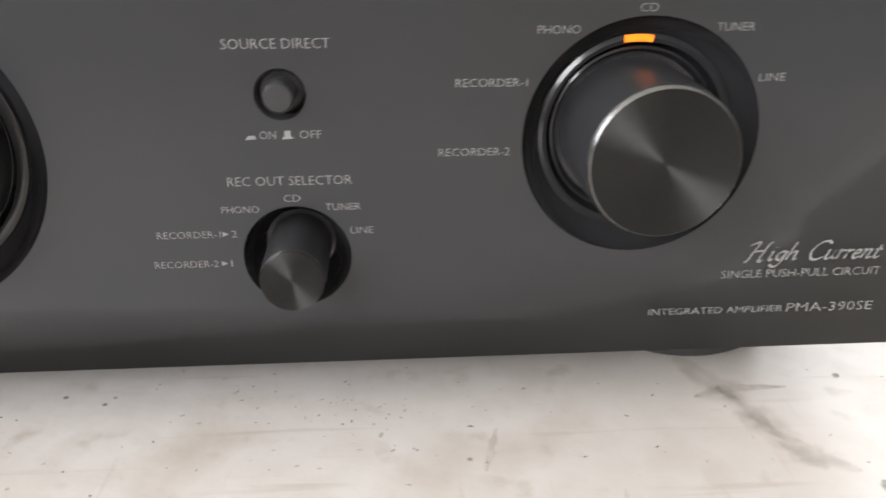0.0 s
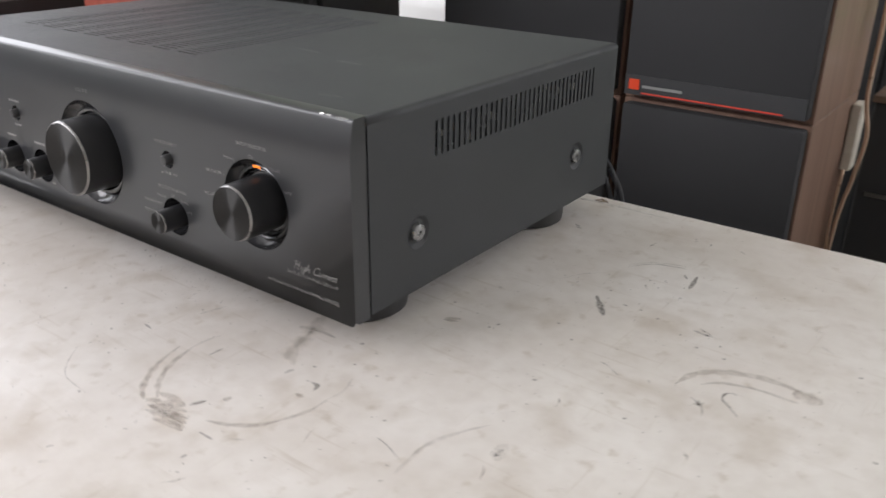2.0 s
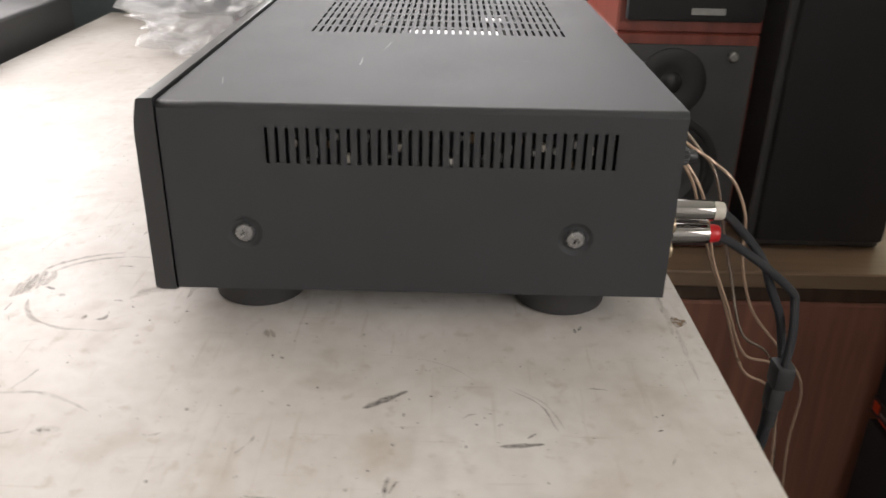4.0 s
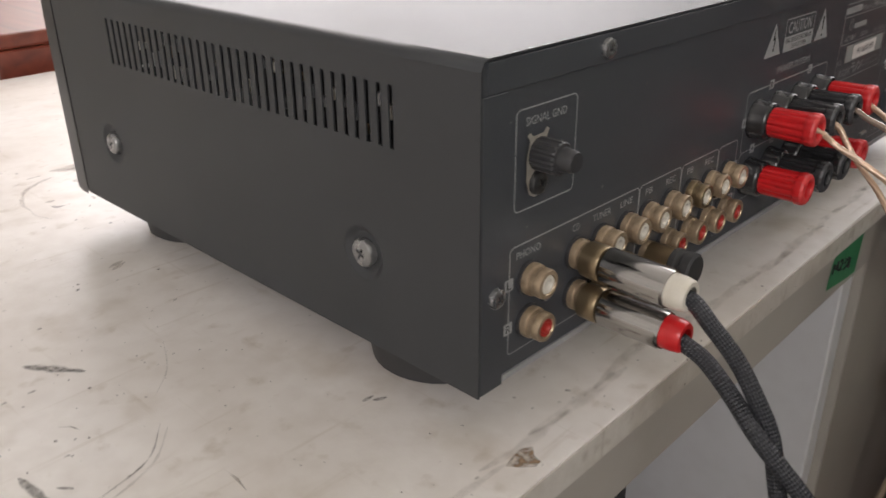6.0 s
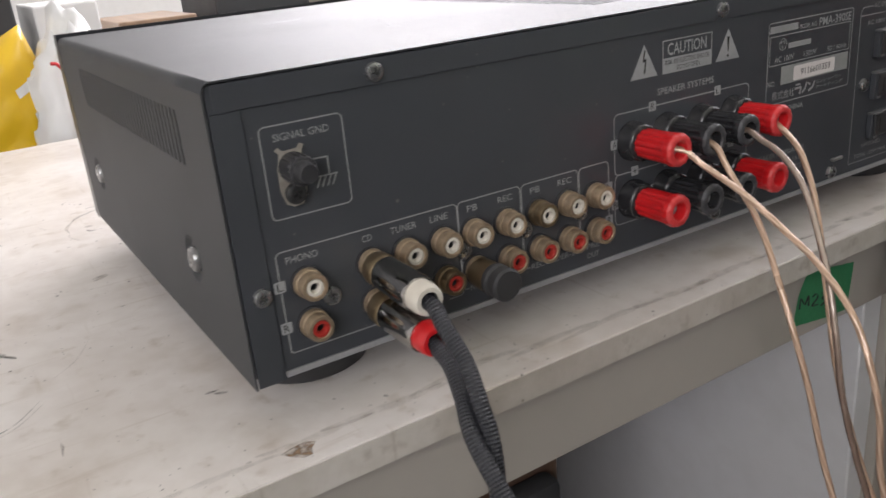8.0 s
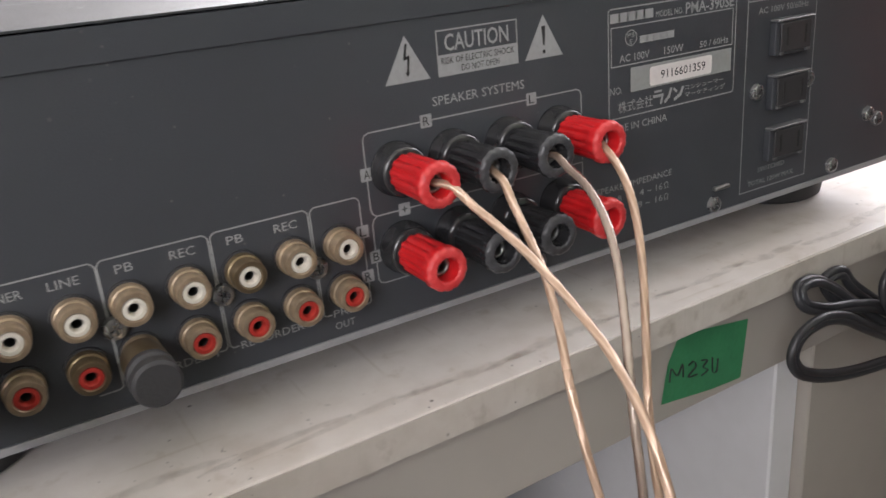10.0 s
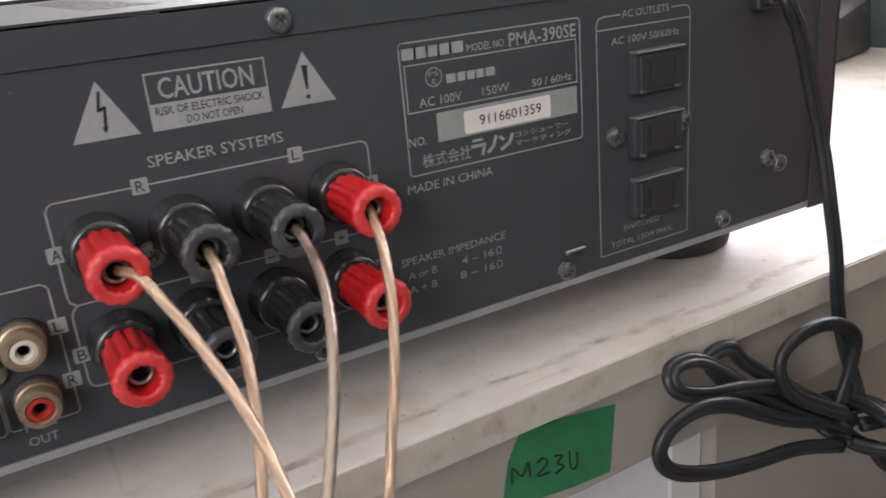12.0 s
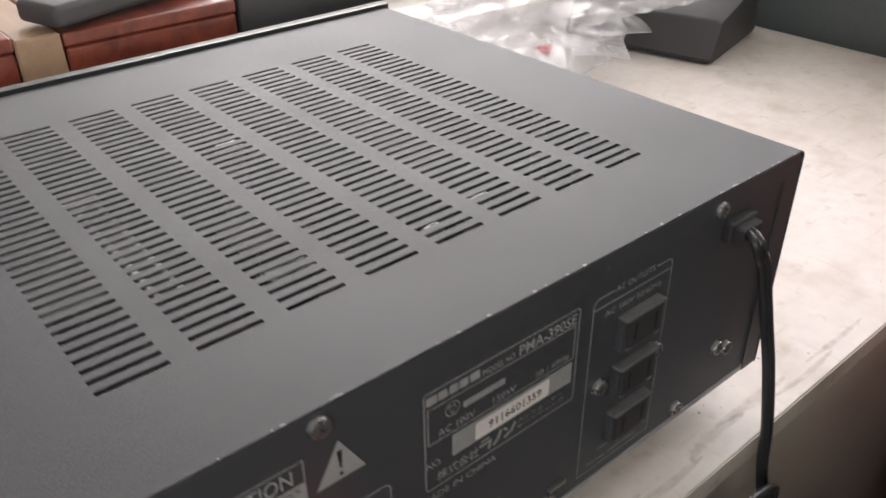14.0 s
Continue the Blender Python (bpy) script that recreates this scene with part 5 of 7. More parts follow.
# loudspeaker block
lines([(0.0582, 0.0586), (0.0582, 0.0790), (0.0576, 0.0802), (0.0564, 0.0808), (-0.0196, 0.0808), (-0.0210, 0.0802), (-0.0216, 0.0790), (-0.0216, 0.0570)])
lines([(0.0582, 0.0586), (0.0578, 0.0570), (0.0565, 0.0560), (-0.0216, 0.0560)], [(0.0565, 0.0560), (0.0576, 0.0550), (0.0582, 0.0535), (0.0582, 0.0365), (0.0575, 0.0352), (0.0560, 0.0347), (-0.0190, 0.0347), (-0.0209, 0.0352), (-0.0216, 0.0365), (-0.0216, 0.0560)])
for x, z, s in ((0.0372, 0.0808, "R"), (-0.0014, 0.0808, "L"), (0.0582, 0.0690, "A"), (0.0582, 0.0438, "B"), (0.0472, 0.0560, "+"), (0.0284, 0.0560, "-"), (0.0089, 0.0560, "-"), (-0.0108, 0.0560, "+"), (-0.0216, 0.0690, "A"), (-0.0216, 0.0450, "B")):
    tag_square(x, z, s)
back("SPEAKER SYSTEMS", 0.0344, 0.0011, 0.0846, 0.0027)
back("SPEAKER IMPEDANCE", -0.0278, -0.0636, 0.0424, 0.0023)
back("A or B", -0.0296, -0.0392, 0.0380, 0.0023)
back("4 ~ 16", -0.0478, -0.0590, 0.0380, 0.0023)
back("A + B", -0.0295, -0.0388, 0.0336, 0.0023)
back("8 ~ 16", -0.0468, -0.0592, 0.0336, 0.0023)
for z in (0.0380, 0.0336):
    om = [(-0.0600, z), (-0.0606, z), (-0.0602, z + 0.0008)] + [(-0.0609 + 0.0009 * math.cos(a), z + 0.0014 + 0.0009 * math.sin(a)) for a in [radians(-35 + 250 * k / 8) for k in range(9)]] + [(-0.0614, z), (-0.0620, z)]
    lines(om, w=0.0003)
# warning marks
lines([(0.0314, 0.0928), (0.0314, 0.1057), (0.0030, 0.1057), (0.0030, 0.0928)], closed=True)
part("printed_field", patch([(0.0314, 0.0928), (0.0314, 0.0988), (0.0030, 0.0988), (0.0030, 0.0928)], RY, thick=0.0001), M_PRINT, rear)
back("CAUTION", 0.0288, 0.0061, 0.0998, 0.0047, bold=0.01)
back("RISK OF ELECTRIC SHOCK", 0.0303, 0.0043, 0.0961, 0.0019, M_INK, thick=0.0002)
back("DO NOT OPEN", 0.0235, 0.0100, 0.0934, 0.0019, M_INK, thick=0.0002)
for x in (0.0418, -0.0071):
    part("warning_triangle", patch([(x, 0.1059), (x + 0.0074, 0.0928), (x - 0.0074, 0.0928)], RY, thick=0.0001), M_PRINT, rear)
part("lettering", joined([patch([(-0.0063, 0.1025), (-0.0079, 0.1025), (-0.0074, 0.0966), (-0.0068, 0.0966)], RY, thick=0.0002), patch([(-0.0071 + 0.0006 * math.cos(a), 0.0947 + 0.0006 * math.sin(a)) for a in [radians(30 * k) for k in range(12)]], RY, thick=0.0002)]), M_INK, rear)
part("lettering", joined([stroke([(0.0416, 0.1034), (0.0424, 0.0994), (0.0410, 0.0999), (0.0416, 0.0955)], 0.0007, RY, thick=0.0002), patch([(0.0424, 0.0957), (0.0410, 0.0956), (0.0418, 0.0942)], RY, thick=0.0002)]), M_INK, rear)
# type plate
lines(rounded(-0.0946, -0.0337, 0.0679, 0.1041, 0.0012), closed=True)
lines([(-0.0349, 0.0981), (-0.0930, 0.0981), (-0.0930, 0.0854), (-0.0349, 0.0854)], closed=True, w=0.00036)
for k in range(5):
    part("brand_mark", stroke([(-0.0354 - 0.0037 * k, 0.1011), (-0.0380 - 0.0037 * k, 0.1011)], 0.0030, RY), M_PRINT, rear)
back("MODEL NO.", -0.0549, -0.0678, 0.0993, 0.0021)
back("PMA-390SE", -0.0690, -0.0932, 0.0989, 0.0037, bold=0.012)
lines([(-0.0437 + 0.0025 * math.cos(a), 0.0941 + 0.0025 * math.sin(a)) for a in [radians(18 * k) for k in range(20)]], closed=True, w=0.0003)
back("PS", -0.0422, -0.0452, 0.0943, 0.0014)
back("E", -0.0431, -0.0443, 0.0922, 0.0014)
for k in range(5):
    part("brand_mark", stroke([(-0.0483 - 0.0031 * k, 0.0930), (-0.0505 - 0.0031 * k, 0.0930)], 0.0024, RY), M_PRINT, rear)
back("AC 100V", -0.0385, -0.0520, 0.0865, 0.0025)
back("150W", -0.0590, -0.0682, 0.0865, 0.0025)
back("50 / 60Hz", -0.0764, -0.0910, 0.0864, 0.0022)
part("printed_field", patch([(-0.0434, 0.0760), (-0.0434, 0.0842), (-0.0928, 0.0842), (-0.0928, 0.0760)], RY, thick=0.0001), M_GREYP, rear)
part("sticker", patch(rounded(-0.0826, -0.0521, 0.0766, 0.0832, 0.0010), RY, thick=0.00025), M_STICK, rear, "white paper sticker with a printed number")
part("lettering", letters("9116601359", -0.0572, -0.0790, 0.0785, 0.0029, RY, back=True, thick=0.0004), M_INK, rear)
back("NO.", -0.0342, -0.0396, 0.0761, 0.0025)
back("株式会社", -0.0378, -0.0537, 0.0698, 0.0030)
for line, w in (([(-0.0547, 0.0742), (-0.0578, 0.0742)], 0.0008), ([(-0.0542, 0.0726), (-0.0585, 0.0726), (-0.0577, 0.0698)], 0.0010), ([(-0.0626, 0.0742), (-0.0616, 0.0716), (-0.0597, 0.0700)], 0.0011), ([(-0.0640, 0.0738), (-0.0652, 0.0728)], 0.0009), ([(-0.0684, 0.0738), (-0.0672, 0.0714), (-0.0644, 0.0701)], 0.0011)):
    part("brand_mark", stroke(line, w, RY), M_PRINT, rear)
back("コンシューマー", -0.0694, -0.0892, 0.0726, 0.0014)
back("マーケティング", -0.0694, -0.0902, 0.0700, 0.0014)
back("MADE IN CHINA", -0.0323, -0.0607, 0.0631, 0.0025)
# mains outlets
lines([(-0.1105, 0.1031), (-0.1035, 0.1031), (-0.1018, 0.1025), (-0.1010, 0.1010), (-0.1010, 0.0261), (-0.1402, 0.0261), (-0.1402, 0.1010), (-0.1396, 0.1025), (-0.1380, 0.1031), (-0.1318, 0.1031)], [(-0.1010, 0.0992), (-0.1402, 0.0992)])
back("AC OUTLETS", -0.1112, -0.1308, 0.1020, 0.0023)
back("AC 100V 50/60Hz", -0.1069, -0.1353, 0.0943, 0.0022)
back("SWITCHED", -0.1110, -0.1270, 0.0330, 0.0019)
back("TOTAL 120W MAX.", -0.1055, -0.1333, 0.0281, 0.0019)


def outlet(z):
    """A recessed two-slot mains outlet with a raised frame."""
    x0, x1 = -0.1345, -0.1135
    e = part("mains_outlet", boxed(x0, x1, RY, RY + 0.0030, z - 0.0068, z + 0.0056, 0.0004, 2), M_REAR, amp, "black mains outlet with a paler upper ledge")
    # skylight on the ledge and clips is put into their paler colour
    part("ledge", boxed(x0, x1, RY, RY + 0.0042, z + 0.0057, z + 0.0066, 0.0003, 1), M_OUTLET_LIT, e, "upper ledge in a paler colour, as if lit from above")
    part("slot_plate", boxed(x0 + 0.0018, x1 - 0.0018, RY + 0.0030, RY + 0.0040, z - 0.0056, z + 0.0052, 0.0003, 1), M_PLASTIC, e)
    for x in (-0.1190, -0.1295):
        part("slot", boxed(x - 0.0005, x + 0.0005, RY + 0.0040, RY + 0.0041, z - 0.0034, z + 0.0034), M_INK, e)
    for x in (x0 + 0.003, x1 - 0.003):
        part("foot_clip", boxed(x - 0.0009, x + 0.0009, RY + 0.0030, RY + 0.0040, z - 0.0066, z - 0.0056), M_OUTLET_LIT, e)


for z in (0.0850, 0.0645, 0.0440):
    outlet(z)
# rear screws
sc = cross_screw(0.0032, "rear_screw", amp, M_RSCREW, pose(0.1612, HY, 0.1142, 0, 15, 0), 0.0018)
for x, z, r in ((-0.0020, 0.1140, 40), (-0.1640, 0.1125, 70), (0.2100, 0.0503, 20), (-0.0860, 0.0257, 55), (-0.1575, 0.0262, 10), (-0.1800, 0.0445, 33), (-0.1868, 0.0412, 15), (0.1863, 0.0436, 80), (0.1332, 0.0450, 15), (0.1050, 0.0457, 62), (0.0773, 0.0456, 5), (-0.0008, 0.0258, 44), (0.0380, 0.0640, 12), (-0.1074, 0.0655, 25), (-0.1372, 0.0660, 25)):
    same("rear_screw", sc, amp, pose(x, HY if z > 0.11 or abs(x) > 0.2065 else RY + 0.0004, z, 0, r, 0))
part("vent_tab", boxed(-0.0935, -0.0852, RY, RY + 0.0020, 0.0312, 0.0328, 0.0004, 1), M_STEEL, amp)

# --- phono sockets


def phono_socket(x, z, red, worn):
    e = part("phono_socket", lathe([(0.0056, 0.0), (0.0056, 0.0011), (0.0046, 0.0013)], 32, "y", centre=(x, RY, z)), M_PLASTIC, amp, ("red" if red else "white") + " phono socket with a tarnished metal shell", smooth=35)
    part("shell", lathe([(0.0051, 0.0011), (0.0051, 0.0030), (0.0049, 0.0034), (0.0045, 0.0036), (0.0044, 0.0048), (0.0047, 0.0052), (0.0047, 0.0072), (0.0044, 0.0078), (0.0033, 0.0079), (0.0030, 0.0074)], 32, "y", centre=(x, RY, z)), M_GOLD if worn else M_JACK, e, smooth=35)
    part("insert", lathe([(0.0030, 0.0070), (0.0029, 0.0076), (0.0019, 0.0077), (0.0015, 0.0071), (0.0014, 0.0055)], 28, "y", centre=(x, RY, z)), M_REDJ if red else M_WHITE, e, smooth=40)
    part("bore", lathe([(0.0014, 0.0056), (0.0013, 0.0054), (0.0013, 0.0020), (0, 0.0020)], 20, "y", centre=(x, RY, z)), M_INK, e, smooth=True)


JX = [0.1944, 0.1706, 0.1566, 0.1418, 0.1284, 0.1135, 0.0985, 0.0840, 0.0697]
for k, x in enumerate(JX):
    phono_socket(x, 0.0512, False, k == 6)
    phono_socket(x, 0.0366, True, k == 3)

# --- loudspeaker terminals


def terminal(x, z, red):
    body, worn = (M_RED, M_REDRIM) if red else (M_CAP, M_RIM)
    c = (x, RY, z)
    e = part("speaker_terminal", lathe([(0.0081, 0.0), (0.0081, 0.0016), (0.0077, 0.0021), (0.0076, 0.0060), (0.0073, 0.0071), (0.0064, 0.0076), (0.0055, 0.0076)], 40, "y", centre=c), M_CAP, amp, ("red" if red else "black") + " fluted screw terminal for loudspeaker wire", smooth=50)
    part("cap", lathe([(0.0055, 0.0072), (0.0060, 0.0078), (0.0061, 0.0150), (0.0062, 0.0214), (0.0062, 0.0222)], 84, "y", centre=c, lobes=12, depth=0.0008, lobe_from=0.0077, lobe_to=0.0216), body, e, smooth=30)
    part("collar", lathe([(0.0061, 0.0218), (0.0066, 0.0224), (0.0067, 0.0240), (0.0066, 0.0250)], 84, "y", centre=c, lobes=14, depth=0.0003, lobe_from=0.0222, lobe_to=0.0260), body, e, smooth=30)
    part("rim", lathe([(0.0066, 0.0250), (0.0063, 0.0258), (0.0054, 0.0263), (0.0040, 0.0263), (0.0037, 0.0259)], 84, "y", centre=c, lobes=14, depth=0.0003, lobe_from=0.0249, lobe_to=0.0259), worn, e, "rubbed, paler rim", smooth=40)
    part("cap_bore", lathe([(0.0037, 0.0259), (0.0034, 0.0252), (0.0033, 0.0190)], 24, "y", centre=c), body, e, smooth=40)
    part("post", lathe([(0.0032, 0.0212), (0.0026, 0.0220), (0.0020, 0.0216), (0.0019, 0.0190)], 24, "y", centre=c), M_STEEL, e, smooth=True)
    part("bore", lathe([(0.0019, 0.0190), (0, 0.0185)], 24, "y", centre=c), M_INK, e, smooth=True)


PX = [(0.0488, True), (0.0295, False), (0.0092, False), (-0.0110, True)]
for x, red in PX:
    terminal(x, 0.0690, red)
    terminal(x, 0.0446, red)

# --- signal ground terminal
gnd = part("ground_terminal", patch([(0.1972, 0.0945), (0.1985, 0.0960), (0.1972, 0.0968), (0.1960, 0.0954), (0.1912, 0.0956), (0.1900, 0.0970), (0.1886, 0.0962), (0.1896, 0.0946), (0.1892, 0.0880), (0.1897, 0.0802), (0.1915, 0.0776), (0.1945, 0.0772), (0.1970, 0.0785), (0.1985, 0.0830), (0.1983, 0.0900)], RY, thick=0.0012), M_PLATE, amp, "tarnished ground plate with a black thumb nut")
part("thumb_nut", lathe([(0.0048, 0.0014), (0.0050, 0.0030), (0.0050, 0.0090), (0.0044, 0.0096), (0.0036, 0.0098), (0.0032, 0.0134), (0.0028, 0.0142), (0, 0.0142)], 54, "y", centre=(0.1932, RY, 0.0900), lobes=18, depth=0.0006, lobe_from=0.002, lobe_to=0.0092), M_PLASTIC, gnd, "black knurled thumb nut", smooth=30)
cross_screw(0.0036, "plate_screw", gnd, M_BSCREW, pose(0.1936, RY + 0.0014, 0.0815, 0, 30, 0), 0.0018)

# the rear fittings sit a hair lower and towards the mains side of their drawn places
SHIFT = Matrix.Translation((-0.0008, 0, 0.0003)) @ Matrix.Diagonal((1.0026, 1, 1.002, 1))
for ob in list(amp.children) + list(rear.children):
    if ob.parent == rear or ob.name.split(".")[0] in ("mains_outlet", "rear_screw", "vent_tab", "phono_socket", "speaker_terminal", "ground_terminal"):
        ob.matrix_basis = SHIFT @ ob.matrix_basis

# ---------------------------------------------------------------- leads at the back of the amplifier


def phono_plug(x, z, tip, ring_material, label, route):
    """A chrome plug on a phono socket, with its braided lead."""
    e = thing("phono_lead", (x, RY + 0.0085, z), label, "audio cable", "phono leads")
    a = Vector((0, 0, 0))
    b = Vector(tip) - Vector((x, RY + 0.0085, z))
    turn = b.to_track_quat("Y", "Z").to_matrix().to_4x4()
    ln = b.length
    g = part("collar", lathe([(0.0058, -0.003), (0.0060, 0.0), (0.0060, 0.0030), (0.0056, 0.0036), (0.0058, 0.0040), (0.0060, 0.0046)], 36, "y"), M_GOLD, e, "worn gold collar", smooth=35, at=turn)
    part("barrel", lathe([(0.0056, 0.0044), (0.0061, 0.0050), (0.0061, ln - 0.0012), (0.0057, ln), (0.0046, ln)], 40, "y"), M_CHROME, e, "mirror chrome barrel", smooth=35, at=turn)
    part("colour_ring", lathe([(0.0053, ln - 0.0006), (0.0053, ln + 0.0030), (0.0049, ln + 0.0056), (0.0044, ln + 0.0062), (0.0030, ln + 0.0062)], 32, "y"), ring_material, e, smooth=35, at=turn)
    on(e, part("lead", tube(route, 0.0026, 24, 16), M_BRAID, smooth=True, label="black braided lead"))
    return e


phono_plug(0.1706, 0.0512, (0.1716, 0.3015, 0.0512), M_WHITE, "black braided audio lead with a chrome plug and white ring", [(0.1716, 0.3010, 0.0512), (0.1708, 0.3080, 0.0492), (0.1713, 0.3144, 0.0444), (0.1704, 0.3228, 0.0361), (0.1718, 0.3309, 0.0269), (0.1727, 0.3369, 0.0177), (0.1749, 0.3415, 0.0055), (0.1801, 0.3481, -0.0104), (0.1845, 0.3509, -0.0264), (0.1895, 0.3530, -0.0424)])
phono_plug(0.1706, 0.0366, (0.1708, 0.3010, 0.0368), M_RED, "black braided audio lead with a chrome plug and red ring", [(0.1708, 0.3005, 0.0368), (0.1706, 0.3075, 0.0345), (0.1708, 0.3145, 0.0317), (0.1736, 0.3244, 0.0261), (0.1778, 0.3360, 0.0188), (0.1780, 0.3533, 0.0038), (0.1815, 0.3551, -0.0034), (0.1915, 0.3530, -0.0183), (0.1975, 0.3495, -0.0400)])
split = thing("cable_joint", (0.193, 0.349, -0.05), "black moulded joint where two audio leads become one", "cable joint")
on(split, part("block", joined([boxed(0.1855, 0.2005, 0.3450, 0.3570, -0.0520, -0.0350, 0.003, 2), boxed(0.1870, 0.1985, 0.3445, 0.3545, -0.0680, -0.0505, 0.003, 2)]), M_PLASTIC, smooth=40))
on(split, part("collar", lathe([(0.0042, -0.0800), (0.0048, -0.0660)], 24, "z", centre=(0.1928, 0.3495, 0)), M_PLASTIC, smooth=True))
on(split, part("lead", tube([(0.1928, 0.3495, -0.066), (0.1915, 0.349, -0.09), (0.1890, 0.3475, -0.13), (0.188, 0.35, -0.25), (0.2, 0.37, -0.5), (0.24, 0.42, -0.735), (0.34, 0.5, FLOOR + 0.005)], 0.0036, 12, 8, rib=0.03), M_BRAID, smooth=True))


def speaker_wire(m, metal, route):
    e = thing("speaker_wire", route[0], "thin loudspeaker wire, %s strands in clear sleeve, screwed into a terminal" % metal, "speaker wire", "speaker wires")
    on(e, part("sleeve", tube(route, 0.00122, 20, 14, rib=0.05), m, smooth=True))


speaker_wire(M_COPPER, "copper", [(0.0478, 0.2865, 0.0693), (0.0443, 0.2909, 0.0681), (0.0412, 0.2970, 0.0630), (0.0389, 0.3049, 0.0585), (0.0365, 0.3150, 0.0524), (0.0341, 0.3273, 0.0435), (0.0341, 0.3434, 0.0334), (0.0375, 0.3609, 0.0186), (0.0396, 0.3727, -0.0073), (0.0385, 0.3763, -0.0371), (0.0333, 0.3847, -0.0658), (0.0251, 0.4013, -0.0993), (0.0140, 0.4350, -0.1400), (0.0080, 0.4620, -0.1800), (-0.005, 0.47, -0.26), (-0.03, 0.50, -0.42), (-0.05, 0.53, -0.6), (-0.06, 0.6, FLOOR + 0.003)])
speaker_wire(M_COPPER, "copper", [(0.0285, 0.2860, 0.0693), (0.0284, 0.2925, 0.0666), (0.0285, 0.2962, 0.0618), (0.0283, 0.3006, 0.0558), (0.0289, 0.3059, 0.0507), (0.0305, 0.3133, 0.0439), (0.0339, 0.3223, 0.0339), (0.0380, 0.3309, 0.0230), (0.0398, 0.3385, 0.0091), (0.0393, 0.3465, -0.0131), (0.0383, 0.3558, -0.0457), (0.0378, 0.3720, -0.0818), (0.0308, 0.3964, -0.1320), (0.0150, 0.4350, -0.1600), (0.0, 0.455, -0.26), (-0.02, 0.49, -0.45), (-0.02, 0.56, FLOOR + 0.003)])
speaker_wire(M_TINNED, "tinned", [(0.0085, 0.2865, 0.0693), (0.0084, 0.2914, 0.0694), (0.0085, 0.2972, 0.0666), (0.0096, 0.3049, 0.0642), (0.0118, 0.3131, 0.0603), (0.0147, 0.3207, 0.0552), (0.0187, 0.3283, 0.0476), (0.0249, 0.3373, 0.0373), (0.0315, 0.3460, 0.0270), (0.0344, 0.3521, 0.0095), (0.0360, 0.3594, -0.0185), (0.0331, 0.3724, -0.0577), (0.0248, 0.3938, -0.1163), (0.0150, 0.4280, -0.1500), (0.0, 0.455, -0.25), (-0.03, 0.5, -0.5), (-0.04, 0.58, FLOOR + 0.003)])
speaker_wire(M_COPPER, "copper", [(-0.0118, 0.2865, 0.0695), (-0.0093, 0.2966, 0.0650), (-0.0069, 0.3039, 0.0604), (-0.0045, 0.3097, 0.0541), (-0.0013, 0.3152, 0.0470), (0.0031, 0.3213, 0.0375), (0.0099, 0.3293, 0.0238), (0.0171, 0.3378, 0.0086), (0.0200, 0.3457, -0.0160), (0.0200, 0.3578, -0.0481), (0.0161, 0.3782, -0.0933), (0.0069, 0.4076, -0.1620), (0.0, 0.445, -0.2), (-0.03, 0.48, -0.36), (-0.05, 0.53, -0.6), (-0.06, 0.6, FLOOR + 0.003)])

# the black stopper in one lower phono socket
stop = thing("socket_stopper", (0.1284, RY + 0.0078, 0.0366), "gold shorting plug with a black rubber cap on a phono socket", "shorting plug")
on(stop, part("sleeve", lathe([(0.0056, -0.004), (0.0058, 0.0), (0.0056, 0.0050), (0.0050, 0.0056)], 32, "y", centre=(0.1284, RY + 0.0078, 0.0366)), M_GOLD, smooth=35))
on(stop, part("cap", lathe([(0.0050, 0.0050), (0.0062, 0.0054), (0.0062, 0.0074), (0.0054, 0.0080), (0.0054, 0.0092), (0.0062, 0.0098), (0.0062, 0.0128), (0.0054, 0.0136), (0, 0.0136)], 32, "y", centre=(0.1284, RY + 0.0078, 0.0366)), M_RUBBER, smooth=35))

# mains cord with its bundle
cord = thing("mains_cord", (-0.186, RY, 0.1015), "black twin mains cord tied in a bundle below the bench", "power cord")
on(cord, part("strain_relief", joined([boxed(-0.1850, -0.1690, RY, RY + 0.0040, 0.0985, 0.1070, 0.0008, 1), boxed(-0.1830, -0.1710, RY, RY + 0.0075, 0.1000, 0.1055, 0.0008, 1)]), M_PLASTIC))


def twin(pts, r=0.0027, n=9):
    """Figure-eight cord: two strands side by side."""
    line = glide(pts, 4)
    a, b = [], []
    side = Vector((1, 0, 0))
    for i, c in enumerate(line):
        t = (line[min(i + 1, len(line) - 1)] - line[max(i - 1, 0)]).normalized()
        s = side - t * side.dot(t)
        if s.length < 0.2:
            s = Vector((0, 0, 1)) - t * t.z
        s.normalize()
        side = s
        a.append(c + s * r * 0.62)
        b.append(c - s * r * 0.62)
    return joined([tube(a, r, n, 2), tube(b, r, n, 2)])


on(cord, part("drop", twin([(-0.1765, RY + 0.002, 0.1020), (-0.1745, 0.2740, 0.1035), (-0.1725, 0.2785, 0.1020), (-0.1745, 0.2795, 0.0970), (-0.1785, 0.2795, 0.0910), (-0.1835, 0.2800, 0.0770), (-0.1880, 0.2815, 0.0600), (-0.1903, 0.2840, 0.0450), (-0.1910, 0.2868, 0.0300), (-0.1938, 0.2890, 0.0090), (-0.1955, 0.2900, -0.0100), (-0.1995, 0.2920, -0.0300), (-0.2040, 0.2950, -0.0460), (-0.2035, 0.2990, -0.0560)], 0.0017), M_CORD, smooth=True))
